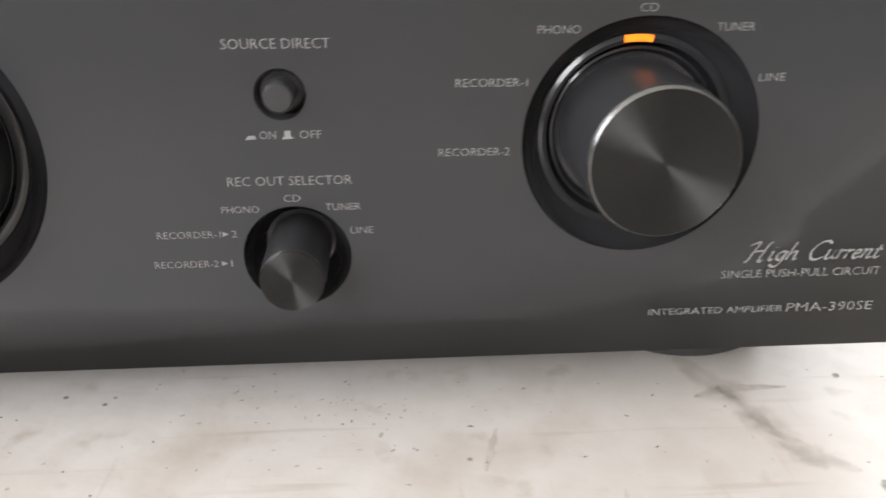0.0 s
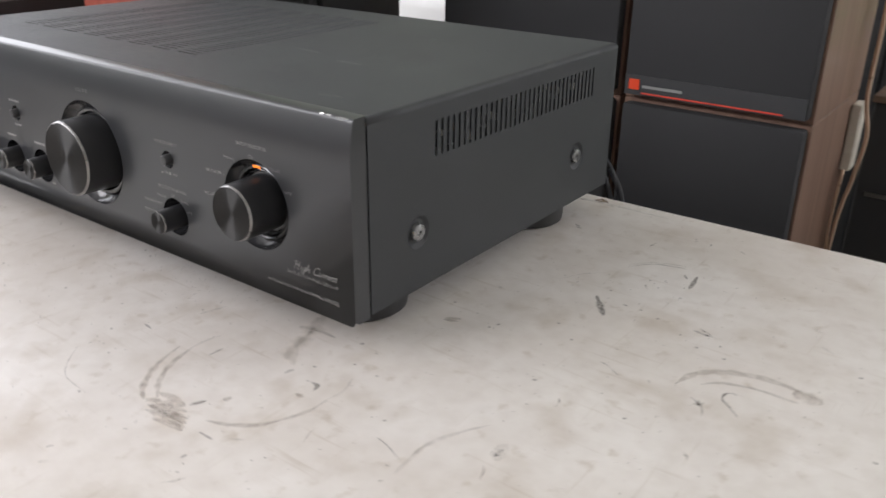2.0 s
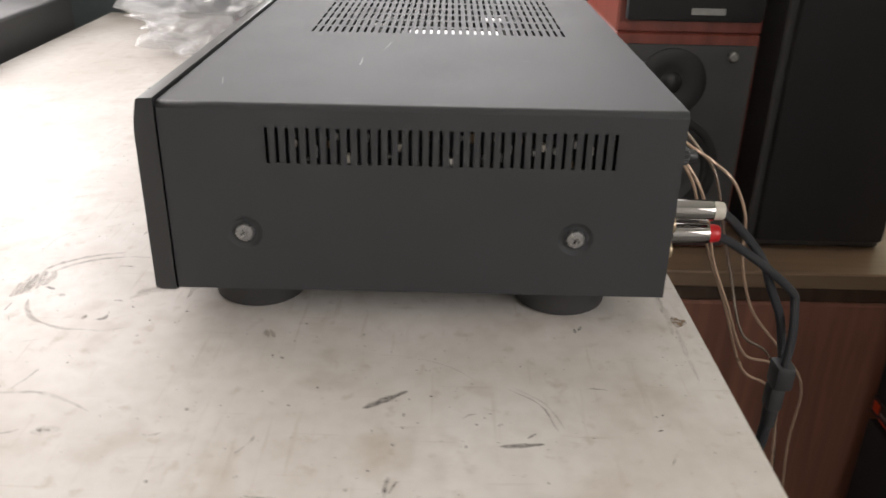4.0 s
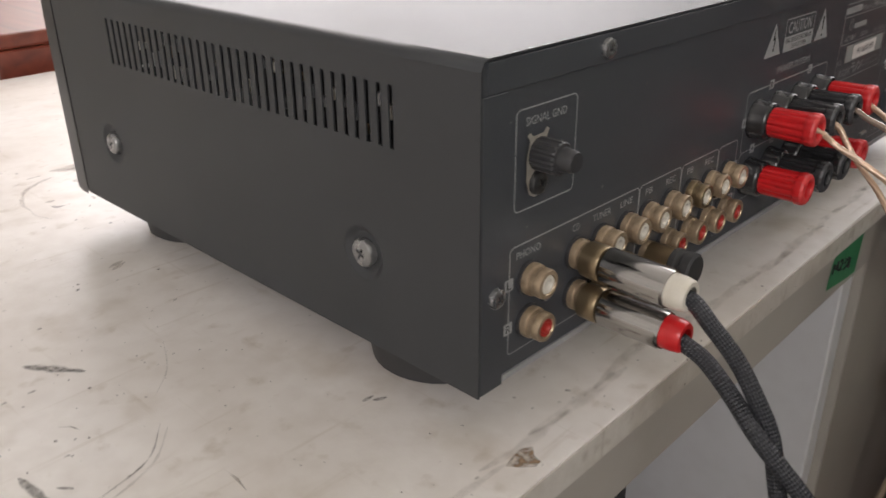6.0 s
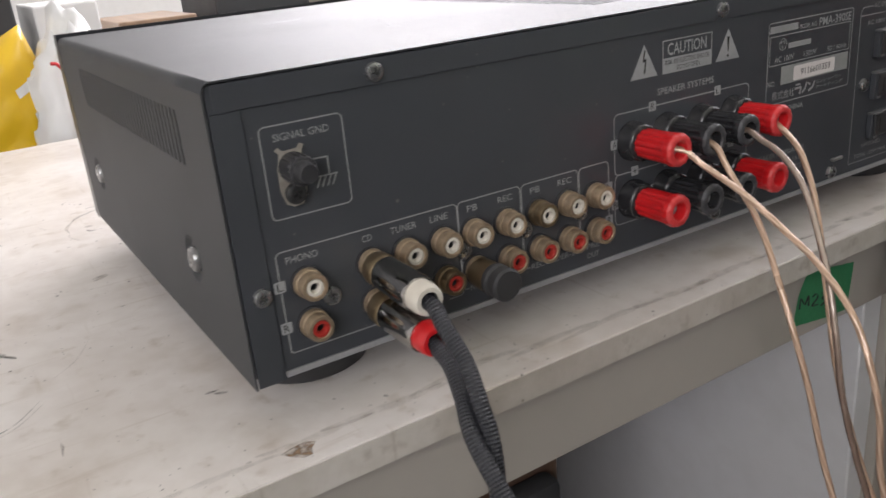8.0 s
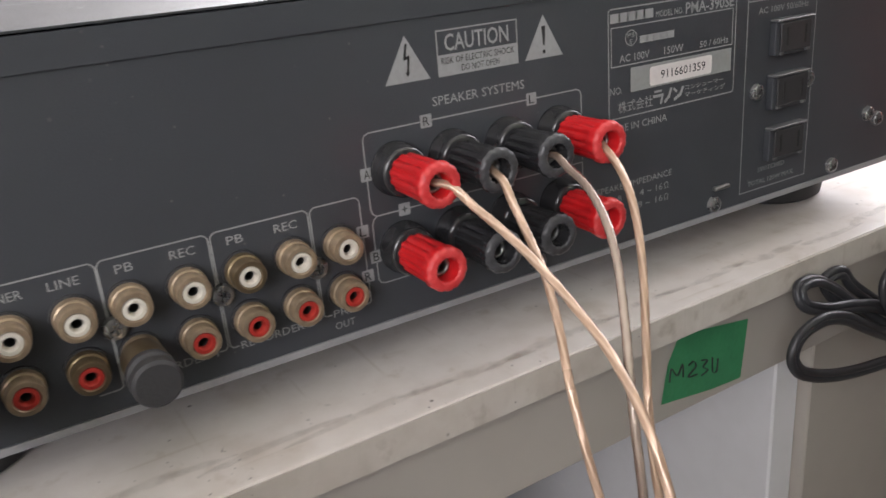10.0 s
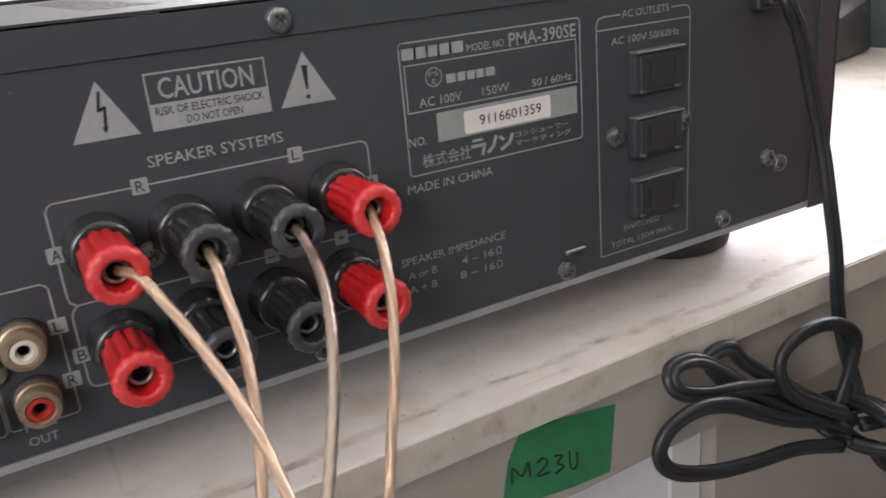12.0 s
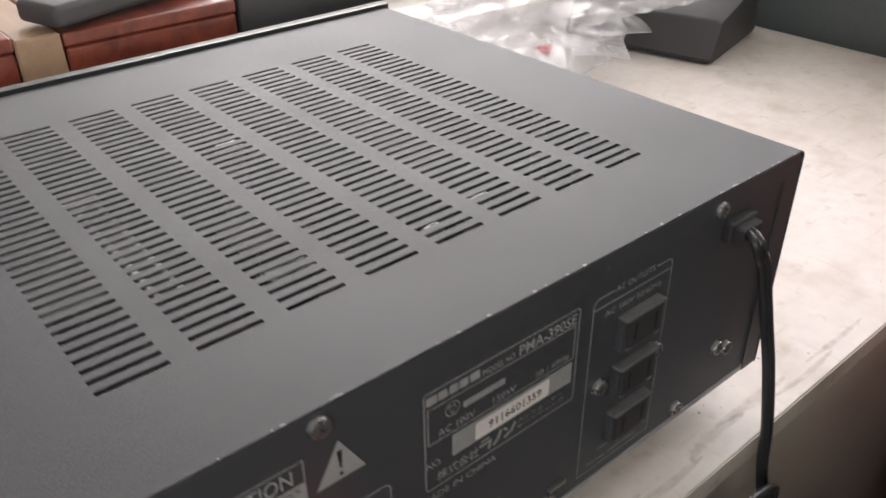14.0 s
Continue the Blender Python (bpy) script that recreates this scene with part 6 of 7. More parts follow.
# slack loops of the bundle
on(cord, part("loop", twin([(-0.1880, 0.297, -0.0540), (-0.1950, 0.296, -0.0440), (-0.1985, 0.296, -0.0330), (-0.1975, 0.297, -0.0230), (-0.1890, 0.298, -0.0150), (-0.1760, 0.299, -0.0095), (-0.1630, 0.299, -0.0095), (-0.1535, 0.299, -0.0145), (-0.1530, 0.300, -0.0230), (-0.1600, 0.301, -0.0320), (-0.1720, 0.302, -0.0400), (-0.1860, 0.303, -0.0480)], 0.0018), M_CORD, smooth=True))
on(cord, part("loop", twin([(-0.1860, 0.299, -0.0480), (-0.1680, 0.298, -0.0360), (-0.1530, 0.297, -0.0275), (-0.1360, 0.296, -0.0225), (-0.1210, 0.295, -0.0195), (-0.1090, 0.294, -0.0140), (-0.1095, 0.291, -0.0080), (-0.1210, 0.290, -0.0085), (-0.1340, 0.292, -0.0165), (-0.1480, 0.295, -0.0290), (-0.1700, 0.299, -0.0440), (-0.1900, 0.302, -0.0560)], 0.0018), M_CORD, smooth=True))
on(cord, part("loop", twin([(-0.1960, 0.300, -0.0560), (-0.1740, 0.300, -0.0480), (-0.1560, 0.300, -0.0400), (-0.1400, 0.300, -0.0310), (-0.1270, 0.300, -0.0235), (-0.1130, 0.300, -0.0195), (-0.1000, 0.300, -0.0220), (-0.0955, 0.300, -0.0300), (-0.1020, 0.300, -0.0390), (-0.1190, 0.300, -0.0465), (-0.1390, 0.300, -0.0515), (-0.1640, 0.301, -0.0550), (-0.1860, 0.303, -0.0620)], 0.0018), M_CORD, smooth=True))
on(cord, part("loop", twin([(-0.1950, 0.300, -0.0560), (-0.1740, 0.296, -0.0400), (-0.1480, 0.290, -0.0200), (-0.1380, 0.2895, -0.0100), (-0.1300, 0.288, -0.0125), (-0.1380, 0.290, -0.0240), (-0.1560, 0.293, -0.0390), (-0.1800, 0.298, -0.0520)], 0.0018), M_CORD, smooth=True))
on(cord, part("loop", twin([(-0.1980, 0.302, -0.0580), (-0.2200, 0.306, -0.0620), (-0.2360, 0.308, -0.0720), (-0.2380, 0.308, -0.0850), (-0.2270, 0.306, -0.0900), (-0.2140, 0.304, -0.0820), (-0.2040, 0.303, -0.0680)], 0.0018), M_CORD, smooth=True))


def loop(cx, cy, cz, a, b, tilt, swing, wob):
    """Points of one slack loop in the bundle."""
    out = []
    for k in range(15):
        u = 2 * math.pi * k / 14
        p = Vector((a * math.cos(u), 0.004 * math.sin(2 * u + wob), b * math.sin(u) + wob * 0.002 * math.sin(3 * u)))
        p.rotate(Euler((radians(swing), radians(tilt), 0)))
        out.append(Vector((cx, cy, cz)) + p)
    return out


for k in range(5):
    ring = loop(-0.1980 - 0.0042 * k, 0.301, -0.0580 - 0.0022 * k, 0.0078 + 0.0006 * (k % 2), 0.0165, 66, 74, 0.2)
    on(cord, part("wrap", twin(ring, 0.0018), M_CORD, smooth=True))
on(cord, part("tail", twin([(-0.2200, 0.304, -0.062), (-0.236, 0.306, -0.085), (-0.26, 0.307, -0.13), (-0.32, 0.308, -0.19), (-0.385, 0.309, -0.226)], 0.0018), M_CORD, smooth=True))

# power strip hanging in the gap behind the bench
strip = thing("power_strip", (-0.25, 0.313, -0.165), "dusty white power strip hanging behind the bench", "power strip")
at_ = pose(-0.25, 0.312, -0.168, -9, 0, 0)
part("body", boxed(-0.012, 0.012, -0.0215, 0.0215, -0.042, 0.043, 0.004, 3), M_WHITE, strip, smooth=40, at=strip.matrix_basis.inverted() @ at_)
for z in (-0.014, 0.010, 0.030):
    part("socket", joined([boxed(-0.006, -0.0035, 0.0212, 0.0217, z - 0.004, z + 0.004), boxed(0.0035, 0.006, 0.0212, 0.0217, z - 0.004, z + 0.004)]), M_INK, strip, at=strip.matrix_basis.inverted() @ at_)
on(strip, part("plug", boxed(-0.242, -0.222, 0.312, 0.332, -0.198, -0.181, 0.004, 2), M_PLASTIC, smooth=40, label="black plug"))
on(strip, part("plug_lead", tube([(-0.230, 0.328, -0.190), (-0.226, 0.338, -0.196), (-0.224, 0.345, -0.215), (-0.225, 0.347, -0.28), (-0.23, 0.345, -0.42), (-0.235, 0.34, -0.6), (-0.24, 0.33, FLOOR + 0.004)], 0.0028, 8, 6), M_CORD, smooth=True))
on(strip, part("supply_lead", tube([(-0.25, 0.307, -0.205), (-0.246, 0.3055, -0.214), (-0.242, 0.2985, -0.261), (-0.24, 0.2885, -0.335), (-0.24, 0.285, -0.43), (-0.24, 0.285, -0.6), (-0.245, 0.29, FLOOR + 0.004)], 0.0028, 8, 6), M_TAN, smooth=True, label="tan supply lead"))
on(strip, part("hanger", tube([(-0.25, 0.318, -0.124), (-0.25, 0.314, -0.10), (-0.248, 0.306, -0.085), (-0.245, 0.2995, -0.08)], 0.0022, 8, 6), M_CORD, smooth=True))

# ---------------------------------------------------------------- loudspeakers behind the bench


def monitor(x0, x1, y0, y1, z0, z1, label):
    """A boxy monitor with walnut sides, black cloth grille, orange badge and red pin line."""
    e = thing("monitor_speaker", ((x0 + x1) / 2, (y0 + y1) / 2, z0), label, "loudspeaker", "stacked monitors")
    on(e, part("cabinet", boxed(x0, x1, y0 + 0.004, y1, z0, z1, 0.001, 1), M_SIDE))
    on(e, part("grille", boxed(x0 + 0.004, x1 - 0.004, y0 - 0.012, y0 + 0.012, z0 + 0.006, z1 - 0.004, 0.004, 2), M_CLOTH, smooth=40))
    on(e, part("lower_rail", boxed(x0 + 0.006, x1 - 0.006, y0 - 0.0135, y0 - 0.0122, z0 + 0.0075, z0 + 0.031), M_DEVICE))
    on(e, part("badge", boxed(x0 + 0.012, x0 + 0.025, y0 - 0.0150, y0 - 0.0136, z0 + 0.0140, z0 + 0.0265), M_ORANGE, label="small orange badge"))
    on(e, part("unreadable_print", boxed(x0 + 0.029, x0 + 0.080, y0 - 0.0143, y0 - 0.0137, z0 + 0.0168, z0 + 0.0200), M_GREYP))
    on(e, part("pin_line", boxed(x0 + 0.029, x1 - 0.03, y0 - 0.0145, y0 - 0.0137, z0 + 0.0095, z0 + 0.0112), M_REDLINE))
    return e


for x0, x1 in ((0.030, 0.258), (-0.250, 0.0235)):
    z = FLOOR
    for k, top in enumerate((-0.392, -0.024, 0.340)):
        monitor(x0, x1, 0.700, 0.930, z + 0.001, top, "black-grilled monitor loudspeaker with walnut sides, stacked behind the bench")
        z = top

# mahogany cabinet with two bookshelf speakers on it
cab = thing("floor_cabinet", (-0.53, 0.54, FLOOR), "scuffed mahogany floor cabinet with a pale top edge", "cabinet")
on(cab, part("body", boxed(-0.80, -0.275, 0.337, 0.75, FLOOR, -0.252, 0.003, 1), M_BROWN))
on(cab, part("dark_rail", boxed(-0.795, -0.280, 0.341, 0.746, -0.2515, -0.229), M_WALNUT))
on(cab, part("top_board", boxed(-0.805, -0.268, 0.3345, 0.755, -0.2285, -0.2075, 0.002, 1), M_BEECH))
chips = bmesh.new()
for k in range(26):
    z = rs.uniform(-0.7, -0.27)
    s = rs.uniform(0.0012, 0.0032)
    y = 0.3395 + rs.uniform(0, 0.004)
    chips.faces.new([chips.verts.new((-0.2746, y + a * s, z + b * s)) for a, b in ((-1, -0.7), (1, -0.9), (0.8, 0.9), (-0.6, 0.7))])
tagged(on(cab, part("worn_edge", chips, M_BEECH)), "bare specks along a worn corner", kind="stuff")


def bookshelf(z0, z1, brand):
    e = thing("bookshelf_speaker", (-0.43, 0.41, z0), "mahogany bookshelf speaker with a black two-way front" if not brand else "mahogany bookshelf speaker with a black grille and a small silver badge", "loudspeaker")
    y0, y1, x0, x1 = 0.337, 0.500, -0.56, -0.335
    on(e, part("cabinet", boxed(x0, x1, y0, y1, z0, z1, 0.002, 1), M_MAHOG))
    h = z1 - z0
    if brand:
        on(e, part("grille", boxed(x1, x1 + 0.012, y0 + 0.008, y1 - 0.004, z0 + 0.014, z1 - 0.006, 0.004, 2), M_CLOTH, smooth=40))
        on(e, part("badge", boxed(x1 + 0.0122, x1 + 0.0135, 0.415, 0.452, z0 + 0.022, z0 + 0.029), M_STEEL, label="small silver badge"))
        return
    on(e, part("baffle", boxed(x1, x1 + 0.004, y0 + 0.007, y1 - 0.003, z0 + 0.004, z1 - 0.012, 0.001, 1), M_BAFFLE))
    zt, zw, yc = z0 + h * 0.790, z0 + h * 0.4, 0.405
    tw = on(e, part("tweeter", lathe([(0.040, 0.0), (0.040, 0.0022), (0.0388, 0.003), (0.021, 0.003), (0.0165, 0.0010), (0.0130, 0.0010)], 44, "x", centre=(x1 + 0.004, yc, zt)), M_PLASTIC, smooth=40))
    on(e, part("tweeter_dome", lathe([(0.0130, 0.0010), (0.0115, 0.0045), (0.007, 0.0066), (0, 0.0074)], 32, "x", centre=(x1 + 0.004, yc, zt)), M_GLOSS, smooth=True))
    on(e, part("woofer_ring", lathe([(0.068, 0.0), (0.068, 0.004), (0.065, 0.0055), (0.060, 0.005), (0.058, 0.003)], 56, "x", centre=(x1 + 0.004, yc, zw)), M_PLASTIC, smooth=40))
    on(e, part("surround", lathe([(0.059, 0.003), (0.056, 0.007), (0.052, 0.007), (0.049, 0.002)], 56, "x", centre=(x1 + 0.004, yc, zw)), M_RUBBER, smooth=True))
    on(e, part("cone", lathe([(0.049, 0.002), (0.034, -0.001), (0.022, -0.0035)], 56, "x", centre=(x1 + 0.004, yc, zw)), M_CONE, smooth=True))
    on(e, part("dust_cap", lathe([(0.022, -0.0035), (0.017, 0.002), (0.009, 0.005), (0, 0.006)], 40, "x", centre=(x1 + 0.004, yc, zw)), M_CONE, smooth=True))
    for y in (0.352, 0.471):
        for z in (z1 - 0.024, z0 + 0.034):
            on(e, part("grille_peg", lathe([(0.0058, 0), (0.0058, 0.004), (0.004, 0.0055), (0, 0.0055)], 20, "x", centre=(x1 + 0.004, y, z)), M_STEEL, smooth=40))


bookshelf(-0.2072, 0.056, False)
bookshelf(0.0565, 0.30, True)

# under the bench
under = thing("stowed_speaker", (0.23, 0.1, FLOOR), "dark brown wooden loudspeaker stowed under the bench", "loudspeaker")
on(under, part("cabinet", boxed(0.060, 0.40, -0.04, 0.226, FLOOR, -0.088, 0.003, 1), M_WALNUT))
on(under, part("grille", boxed(0.070, 0.39, 0.2262, 0.240, FLOOR + 0.012, -0.100, 0.004, 2), M_CLOTH, smooth=40))
cart = thing("stowed_box", (0.66, 0.0, FLOOR), "dark grey equipment box stowed under the bench", "box")
on(cart, part("body", boxed(0.43, 0.9, -0.3, 0.22, FLOOR, -0.13, 0.004, 1), M_DEVICE))

# things past the end of the stacks
rack = thing("black_rack", (0.305, 1.2, FLOOR), "dark equipment rack with a grey-brown top beside the monitors", "rack")
on(rack, part("body", joined([boxed(0.264, 0.346, 1.03, 1.33, FLOOR, -0.056, 0.002, 1), boxed(0.262, 0.55, 1.3305, 1.57, FLOOR, -0.056, 0.002, 1)]), M_DEVICE))
on(rack, part("shelf_edge", boxed(0.278, 0.335, 1.024, 1.0295, -0.193, -0.188), M_STEEL))
on(rack, part("top_board", joined([boxed(0.262, 0.348, 1.022, 1.33, -0.0555, -0.045, 0.001, 1), boxed(0.258, 0.552, 1.3305, 1.575, -0.0555, -0.045, 0.001, 1)]), M_WALNUT, label="grey-brown top board"))
cupboard = thing("dark_cupboard", (0.2, 1.72, FLOOR), "tall dark cupboard standing behind the equipment rack", "cupboard")
on(cupboard, part("carcass", boxed(-0.12, 0.48, 1.60, 1.9, FLOOR, 0.70, 0.004, 1), M_DEVICE))
for x0, x1 in ((-0.116, 0.178), (0.182, 0.476)):
    on(cupboard, part("door", boxed(x0, x1, 1.588, 1.5995, FLOOR + 0.06, 0.69, 0.002, 1), M_DEVICE))
tagw = thing("red_label_tag", (0.264, 1.42, -0.045), "small bright red tag standing on the rack", "tag")
on(tagw, part("card", boxed(0.2495, 0.279, 1.42, 1.424, -0.0448, 0.085, 0.0008, 1), M_BAGRED))
wrap = thing("blue_wrapper", (0.32, 1.42, -0.045), "crumpled blue and white wrapper on the rack", "wrapper")
on(wrap, part("foil", crumple(0.06, 0.06, 0.075, 3.0), M_BLUE, smooth=False, at=pose(0.318, 1.43, -0.0448)))
gbox = thing("green_carton", (0.42, 1.46, -0.045), "bright green printed carton on the rack", "carton")
on(gbox, part("carton", boxed(0.357, 0.47, 1.415, 1.50, -0.0448, 0.12, 0.002, 1), M_GREENBOX))
whitebox = thing("white_speaker_box", (0.43, 1.15, FLOOR), "white plastic-fronted box with a round grey vent and inset grey panel", "white box")
on(whitebox, part("body", boxed(0.352, 0.505, 1.0, 1.3, FLOOR, -0.043, 0.008, 3), M_CREAM, smooth=40))
on(whitebox, part("round_vent", lathe([(0.0175, 0.0), (0.0175, 0.002), (0.015, 0.0035), (0, 0.0030)], 32, "y", centre=(0.405, 1.0, -0.083), flip=-1), M_GREYC, smooth=40))
on(whitebox, part("inset_panel", boxed(0.378, 0.49, 0.9965, 0.9995, -0.4, -0.136, 0.001, 1), M_GREYC))
basket = thing("slatted_basket", (0.62, 1.1, FLOOR), "cream plastic basket with upright slats", "basket")
for k in range(9):
    x = 0.512 + k * 0.027
    on(basket, part("slat", boxed(x, x + 0.018, 1.02, 1.03, FLOOR, -0.13, 0.002, 1), M_CREAM))
on(basket, part("rim", boxed(0.508, 0.75, 1.012, 1.038, -0.13, -0.112, 0.004, 2), M_CREAM))
on(basket, part("back_wall", boxed(0.512, 0.75, 1.2, 1.21, FLOOR, -0.13), M_CREAM))
filmbag = thing("plastic_film_bundle", (0.545, 0.97, -0.35), "bunched clear plastic bag hanging by the basket", "plastic bag")
on(filmbag, part("film", crumple(0.085, 0.06, 0.42, 8.0, rough=0.6, lobes=4.0), M_SACK, at=pose(0.548, 0.975, -0.34)))
lead = thing("hanging_wire", (0.278, 0.885, 0.1), "pale copper wire hanging down beside the stacked monitors", "wire")
on(lead, part("wire", tube([(0.262, 0.885, 0.33), (0.272, 0.885, 0.2), (0.2765, 0.884, 0.08), (0.277, 0.883, -0.02), (0.286, 0.884, -0.07), (0.280, 0.886, -0.13), (0.270, 0.888, -0.22), (0.268, 0.89, -0.5), (0.29, 0.9, FLOOR + 0.003)], 0.0028, 8, 6), M_COPPER, smooth=True))
on(lead, part("loop", tube([(0.2665, 0.888, -0.12), (0.264, 0.888, -0.2), (0.268, 0.89, -0.3), (0.275, 0.9, FLOOR + 0.003)], 0.0025, 8, 6), M_COPPER, smooth=True))
on(lead, part("socket_block", boxed(0.2585, 0.272, 0.90, 0.93, -0.125, -0.035, 0.002, 1), M_WHITE))

# white bag with green print between the stacks
gw = thing("white_carrier_bag", (-0.74, 1.35, FLOOR), "white carrier bag standing behind the cabinet", "plastic bag")
on(gw, part("bag", boxed(-0.86, -0.60, 1.3, 1.42, FLOOR, -0.005, 0.04, 4), M_BAG, smooth=True))
gc = thing("green_packet", (-0.75, 1.46, FLOOR), "green and white printed packet behind the carrier bag", "packet")
on(gc, part("packet", boxed(-0.86, -0.715, 1.43, 1.5, FLOOR, 0.2, 0.01, 2), M_GREENBOX))

# ---------------------------------------------------------------- in front of the bench
for x0, x1, z1 in ((-0.316, -0.142, 0.028), (-0.100, 0.118, 0.033)):
    e = thing("wooden_speaker", ((x0 + x1) / 2, -0.6, FLOOR), "reddish mahogany speaker cabinet standing against the bench", "loudspeaker", "cabinets by the bench")
    on(e, part("cabinet", boxed(x0 + 0.001, x1 - 0.001, -0.779, -0.393, FLOOR, z1 - 0.0145, 0.002, 1), M_MAHOGY))
    on(e, part("top_panel", boxed(x0, x1, -0.78, -0.392, z1 - 0.014, z1, 0.003, 2), M_MAHOGY))
pb = thing("pale_board", (-0.125, -0.5, FLOOR), "pale board standing between two wooden cabinets", "board")
on(pb, part("board", boxed(-0.141, -0.1005, -0.70, -0.3925, FLOOR, 0.029, 0.002, 1), M_BEECH))
dk = thing("dark_case", (-0.45, -0.6, FLOOR), "dark grey equipment case beside the wooden cabinet", "case")
on(dk, part("case", boxed(-0.62, -0.320, -0.80, -0.395, FLOOR, 0.04, 0.004, 2), M_DEVICE))
remote = thing("remote_control", (-0.2185, -0.442, 0.0332), "dark grey remote control with beige keys lying on the wooden cabinet", "remote control", turn=19)
part("body", boxed(-0.095, 0.095, -0.029, 0.029, 0, 0.021, 0.006, 3), M_DEVICE, remote, smooth=40)
key = None
for a in range(9):
    for b in range(4):
        at_ = pose(-0.075 + a * 0.0175, -0.0165 + b * 0.011, 0.0208)
        if key is None:
            key = part("key", boxed(-0.0055, 0.0055, -0.0036, 0.0036, 0, 0.0016, 0.0006, 1), M_KEY, remote, at=at_)
        else:
            same("key", key, remote, at_)
crate = thing("low_crate", (0.3, -0.65, FLOOR), "dark wooden crate in front of the bench", "crate")
on(crate, part("crate", boxed(0.13, 0.62, -0.95, -0.43, FLOOR, -0.163, 0.004, 1), M_WALNUT))
ybag = thing("yellow_bag", (0.2, -0.53, -0.163), "bright yellow plastic pack with pale printed stripes, leaning on the crate", "plastic pack")


def pack_point(a, b, c):
    """A point of the leaning pack: along its top edge, down its side, and out of its face."""
    return Vector((0.181 + 0.889 * a - 0.238 * b, -0.5 + c, 0.104 - 0.457 * a - 0.971 * b))


bm = bmesh.new()
na, nb = 22, 24


def pack_puff(a, b):
    """How far the pack bulges at a point of its face."""
    edge = max(0.0, min(1.0, min(a, 0.17 - a, b, 0.19 - b) / 0.03))
    return 0.026 * math.sqrt(edge) * (1 + 0.25 * noise.noise(Vector((a * 30, b * 30, 2)))) + 0.004 * noise.noise(Vector((a * 70, b * 70, 5))) * edge


front_rows, back_rows = [], []
for i in range(na + 1):
    fr, br = [], []
    for k in range(nb + 1):
        a, b = 0.17 * i / na, 0.19 * k / nb
        puff = pack_puff(a, b)
        fr.append(bm.verts.new(pack_point(a, b, puff - 0.03)))
        br.append(fr[-1] if i in (0, na) or k in (0, nb) else bm.verts.new(pack_point(a, b, -0.03 - puff)))
    front_rows.append(fr)
    back_rows.append(br)
for rows in (front_rows, back_rows):
    for i in range(na):
        for k in range(nb):
            bm.faces.new((rows[i][k], rows[i + 1][k], rows[i + 1][k + 1], rows[i][k + 1]))
bmesh.ops.recalc_face_normals(bm, faces=bm.faces)
on(ybag, part("pack", bm, M_YELLOW, smooth=True))
for a0, a1, b0, b1 in ((0.010, 0.038, 0.050, 0.060), (0.004, 0.032, 0.081, 0.091), (0.003, 0.026, 0.135, 0.165)):
    bm = bmesh.new()
    rows = [[bm.verts.new(pack_point(a0 + (a1 - a0) * i / 8, b0 + (b1 - b0) * k / 5, pack_puff(a0 + (a1 - a0) * i / 8, b0 + (b1 - b0) * k / 5) - 0.0288)) for k in range(6)] for i in range(9)]
    for i in range(8):
        for k in range(5):
            bm.faces.new((rows[i][k], rows[i][k + 1], rows[i + 1][k + 1], rows[i + 1][k]))
    bmesh.ops.recalc_face_normals(bm, faces=bm.faces)
    on(ybag, part("pale_print", bm, M_BAG, smooth=True))
rbag = thing("red_white_bag", (0.155, -0.53, -0.163), "white plastic bag with a bold red print", "plastic bag")
on(rbag, part("bag", crumple(0.11, 0.10, 0.258, 6.0, rough=0.3), M_BAG, smooth=True, at=pose(0.135, -0.52, -0.163)))
for line in ([(0.166, 0.064), (0.158, 0.060), (0.144, 0.033), (0.130, 0.015), (0.117, -0.002)], [(0.119, 0.046), (0.128, 0.036), (0.138, 0.024)], [(0.105, 0.015), (0.111, 0.006), (0.118, -0.003)]):
    on(rbag, part("red_print", tube([(a, -0.466, b) for a, b in line], 0.0065, 8, 6, flat=0.3), M_BAGRED, smooth=True))
shelf = thing("low_shelf", (0.0, -1.3, FLOOR), "low dark shelf with small boxes across the aisle", "shelf")
on(shelf, part("body", boxed(-0.9, 0.6, -1.5, -1.15, FLOOR, 0.0, 0.004, 1), M_WALNUT))
for x0, x1, h, m, nm, lb in ((-0.02, 0.09, 0.10, M_BAG, "white_carton", "small white carton on the shelf"), (-0.2, -0.05, 0.055, M_BEECH, "cardboard_box", "low brown cardboard box on the shelf"), (-0.44, -0.24, 0.10, M_DEVICE, "dark_unit", "dark grey equipment unit on the shelf"), (0.12, 0.3, 0.12, M_DEVICE, "dark_unit", "dark grey equipment unit on the shelf"), (-0.7, -0.5, 0.08, M_CREAM, "cream_box", "cream plastic box on the shelf")):
    e = thing(nm, ((x0 + x1) / 2, -1.3, 0.001), lb, "box")
    on(e, part("body", boxed(x0, x1, -1.42, -1.17, 0.001, h, 0.004, 2), m))

# ---------------------------------------------------------------- far end of the bench
dock = thing("black_device", (-0.61, -0.05, 0.0), "black wedge-shaped device on the bench under a plastic bag", "device")
bm = boxed(-0.125, 0.0, -0.15, 0.0, 0.0, 0.034, 0.006, 2)
for v in bm.verts:
    if v.co.z > 0.02:
        v.co.x = -0.07 + (v.co.x + 0.07) * 0.8
        v.co.z += 0.02 * v.co.x / -0.125
on(dock, part("body", bm, M_DEVICE, smooth=40, at=pose(-0.571, 0.004, 0, 0, 0, 14.5)))
on(dock, part("upper_body", boxed(-0.69, -0.60, -0.19, -0.07, 0.045, 0.068, 0.008, 2), M_DEVICE, smooth=40))
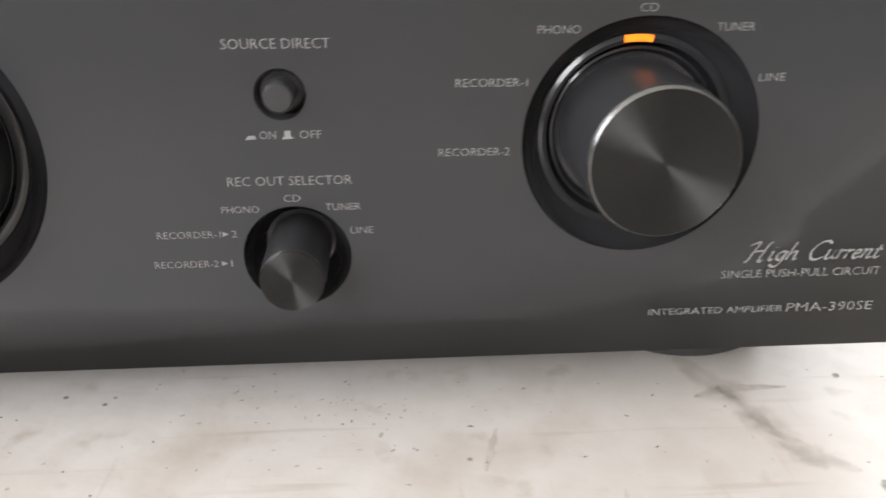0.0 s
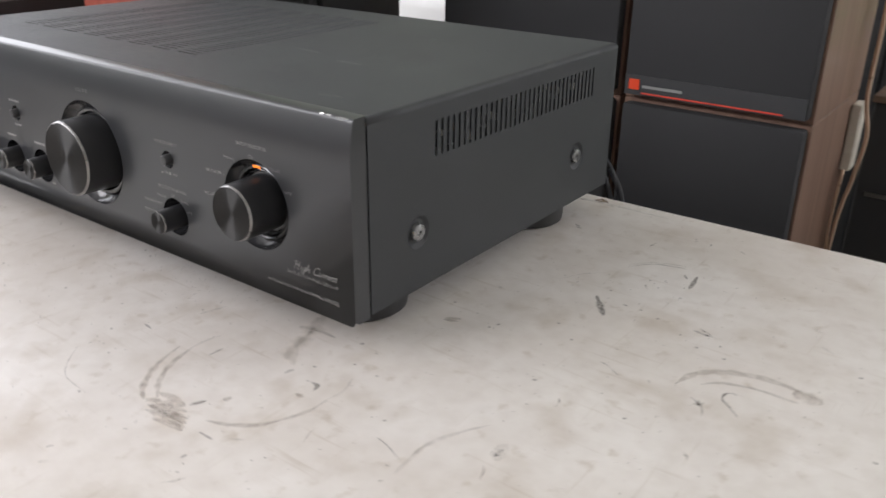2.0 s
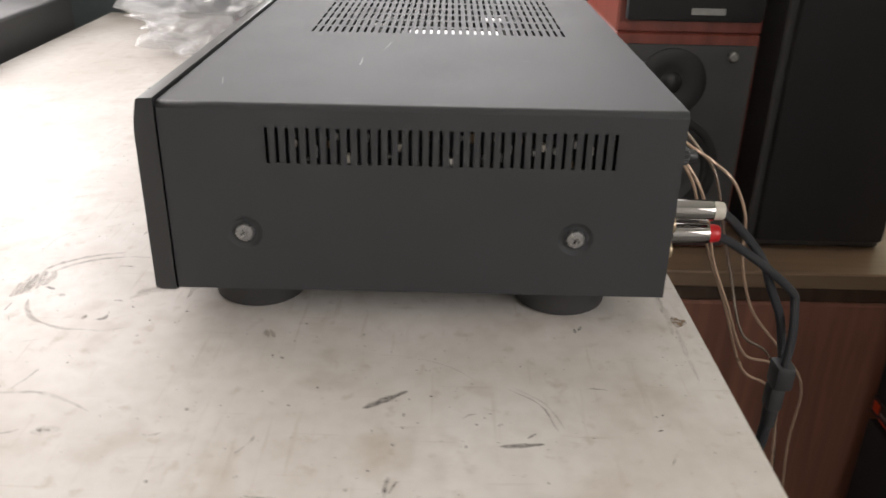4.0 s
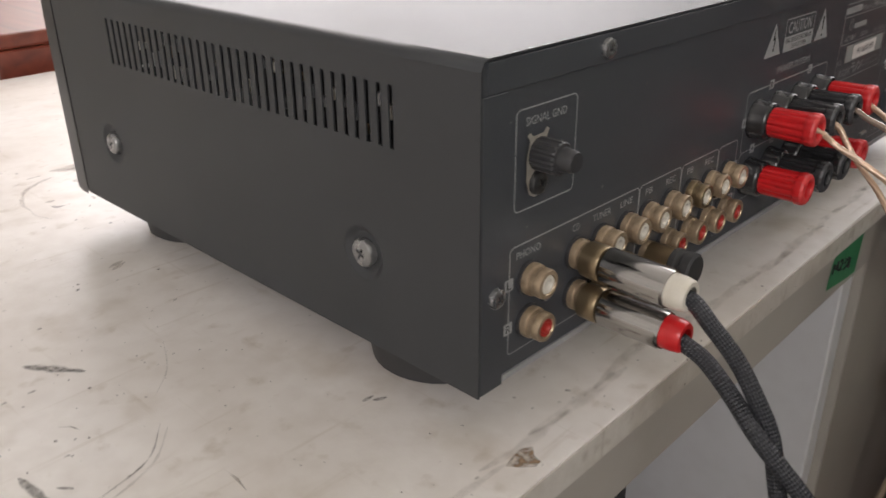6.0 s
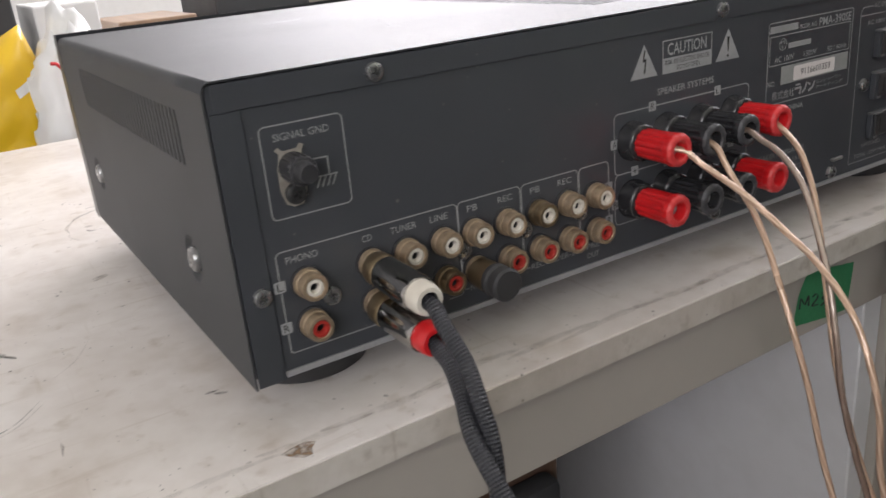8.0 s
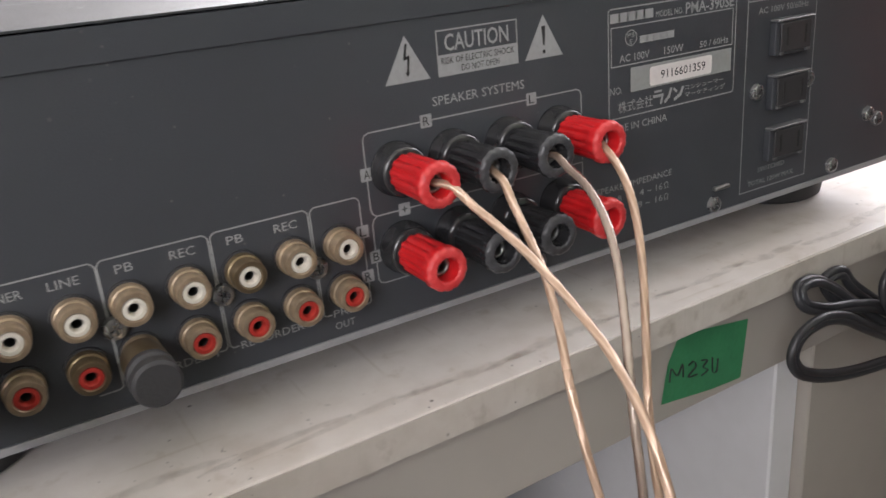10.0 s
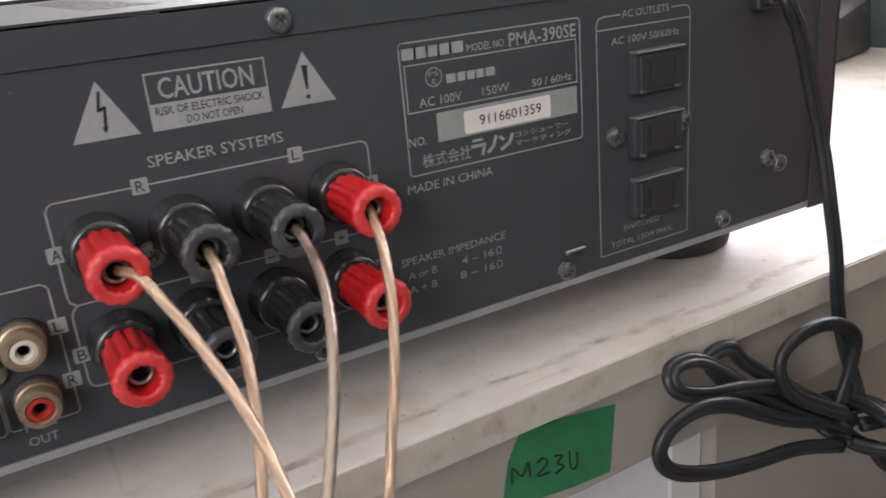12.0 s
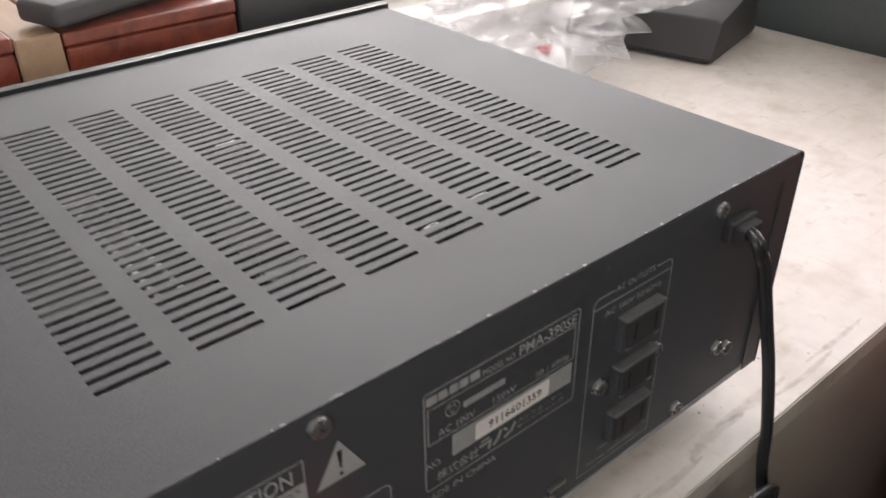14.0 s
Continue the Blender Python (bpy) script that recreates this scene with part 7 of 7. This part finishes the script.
sheet = thing("plastic_bag", (-0.47, -0.12, 0.0), "crumpled clear plastic bag on the bench", "plastic bag")
on(sheet, part("film", crumple(0.26, 0.17, 0.075, 11.0, rough=0.7, lobes=4.0), M_FILM, at=pose(-0.485, -0.145, 0.0005, 0, 0, 30)))
on(sheet, part("twist", tube([(-0.50, -0.10, 0.03), (-0.53, -0.062, 0.046), (-0.565, -0.038, 0.053), (-0.605, -0.016, 0.060), (-0.632, -0.012, 0.068)], 0.009, 8, 6, rib=0.35, flat=0.6), M_FILM))
scrap = thing("red_scrap", (-0.487, -0.118, 0.0), "small red scrap of paper", "scrap")
on(scrap, part("paper", crumple(0.022, 0.018, 0.008, 2.0), M_BAGRED, at=pose(-0.487, -0.118, 0.0003)))
chest = thing("teal_case", (-0.98, 0.0, FLOOR), "dark teal vinyl case standing at the end of the bench", "case")
on(chest, part("body", boxed(-1.25, -0.725, -0.6, 0.18, FLOOR, 0.085, 0.008, 3), M_TEAL, smooth=40))
on(chest, part("lid", boxed(-1.252, -0.722, -0.602, 0.182, 0.0865, 0.14, 0.010, 3), M_TEAL, smooth=40))
on(chest, part("seam_strip", boxed(-0.7235, -0.7215, -0.59, 0.175, 0.078, 0.084), M_DEVICE))
lowc = thing("low_teal_case", (-0.98, 0.45, FLOOR), "lower dark teal vinyl case beside the taller one", "case")
on(lowc, part("body", boxed(-1.25, -0.728, 0.19, 0.72, FLOOR, -0.052, 0.008, 3), M_TEAL, smooth=40))
on(lowc, part("lid", boxed(-1.252, -0.725, 0.188, 0.722, -0.0505, -0.002, 0.010, 3), M_TEAL, smooth=40))
dark_box = thing("black_speaker", (-0.47, 0.61, -0.2072), "dark loudspeaker standing on the mahogany cabinet behind the others", "loudspeaker")
on(dark_box, part("cabinet", boxed(-0.62, -0.345, 0.53, 0.700, -0.2072, 0.34, 0.003, 1), M_BAFFLE))
on(dark_box, part("grille", boxed(-0.3448, -0.331, 0.538, 0.696, -0.195, 0.33, 0.004, 2), M_CLOTH, smooth=40))
unit = thing("grey_tuner", (-0.95, 0.42, 0.0), "grey metal hi-fi unit standing on the low teal case", "hi-fi unit")
on(unit, part("body", boxed(-1.16, -0.75, 0.205, 0.64, 0.012, 0.16, 0.003, 2), M_GREYC, smooth=40))
on(unit, part("face_strip", boxed(-0.7498, -0.746, 0.21, 0.635, 0.016, 0.062, 0.001, 1), M_DEVICE, label="dark lower strip"))
for x, y in ((-1.1, 0.25), (-1.1, 0.6), (-0.8, 0.25), (-0.8, 0.6)):
    on(unit, part("foot", lathe([(0, -0.0019), (0.018, -0.0019), (0.018, 0.0119), (0, 0.0119)], 20, "z", centre=(x, y, 0)), M_RUBBER, smooth=40))
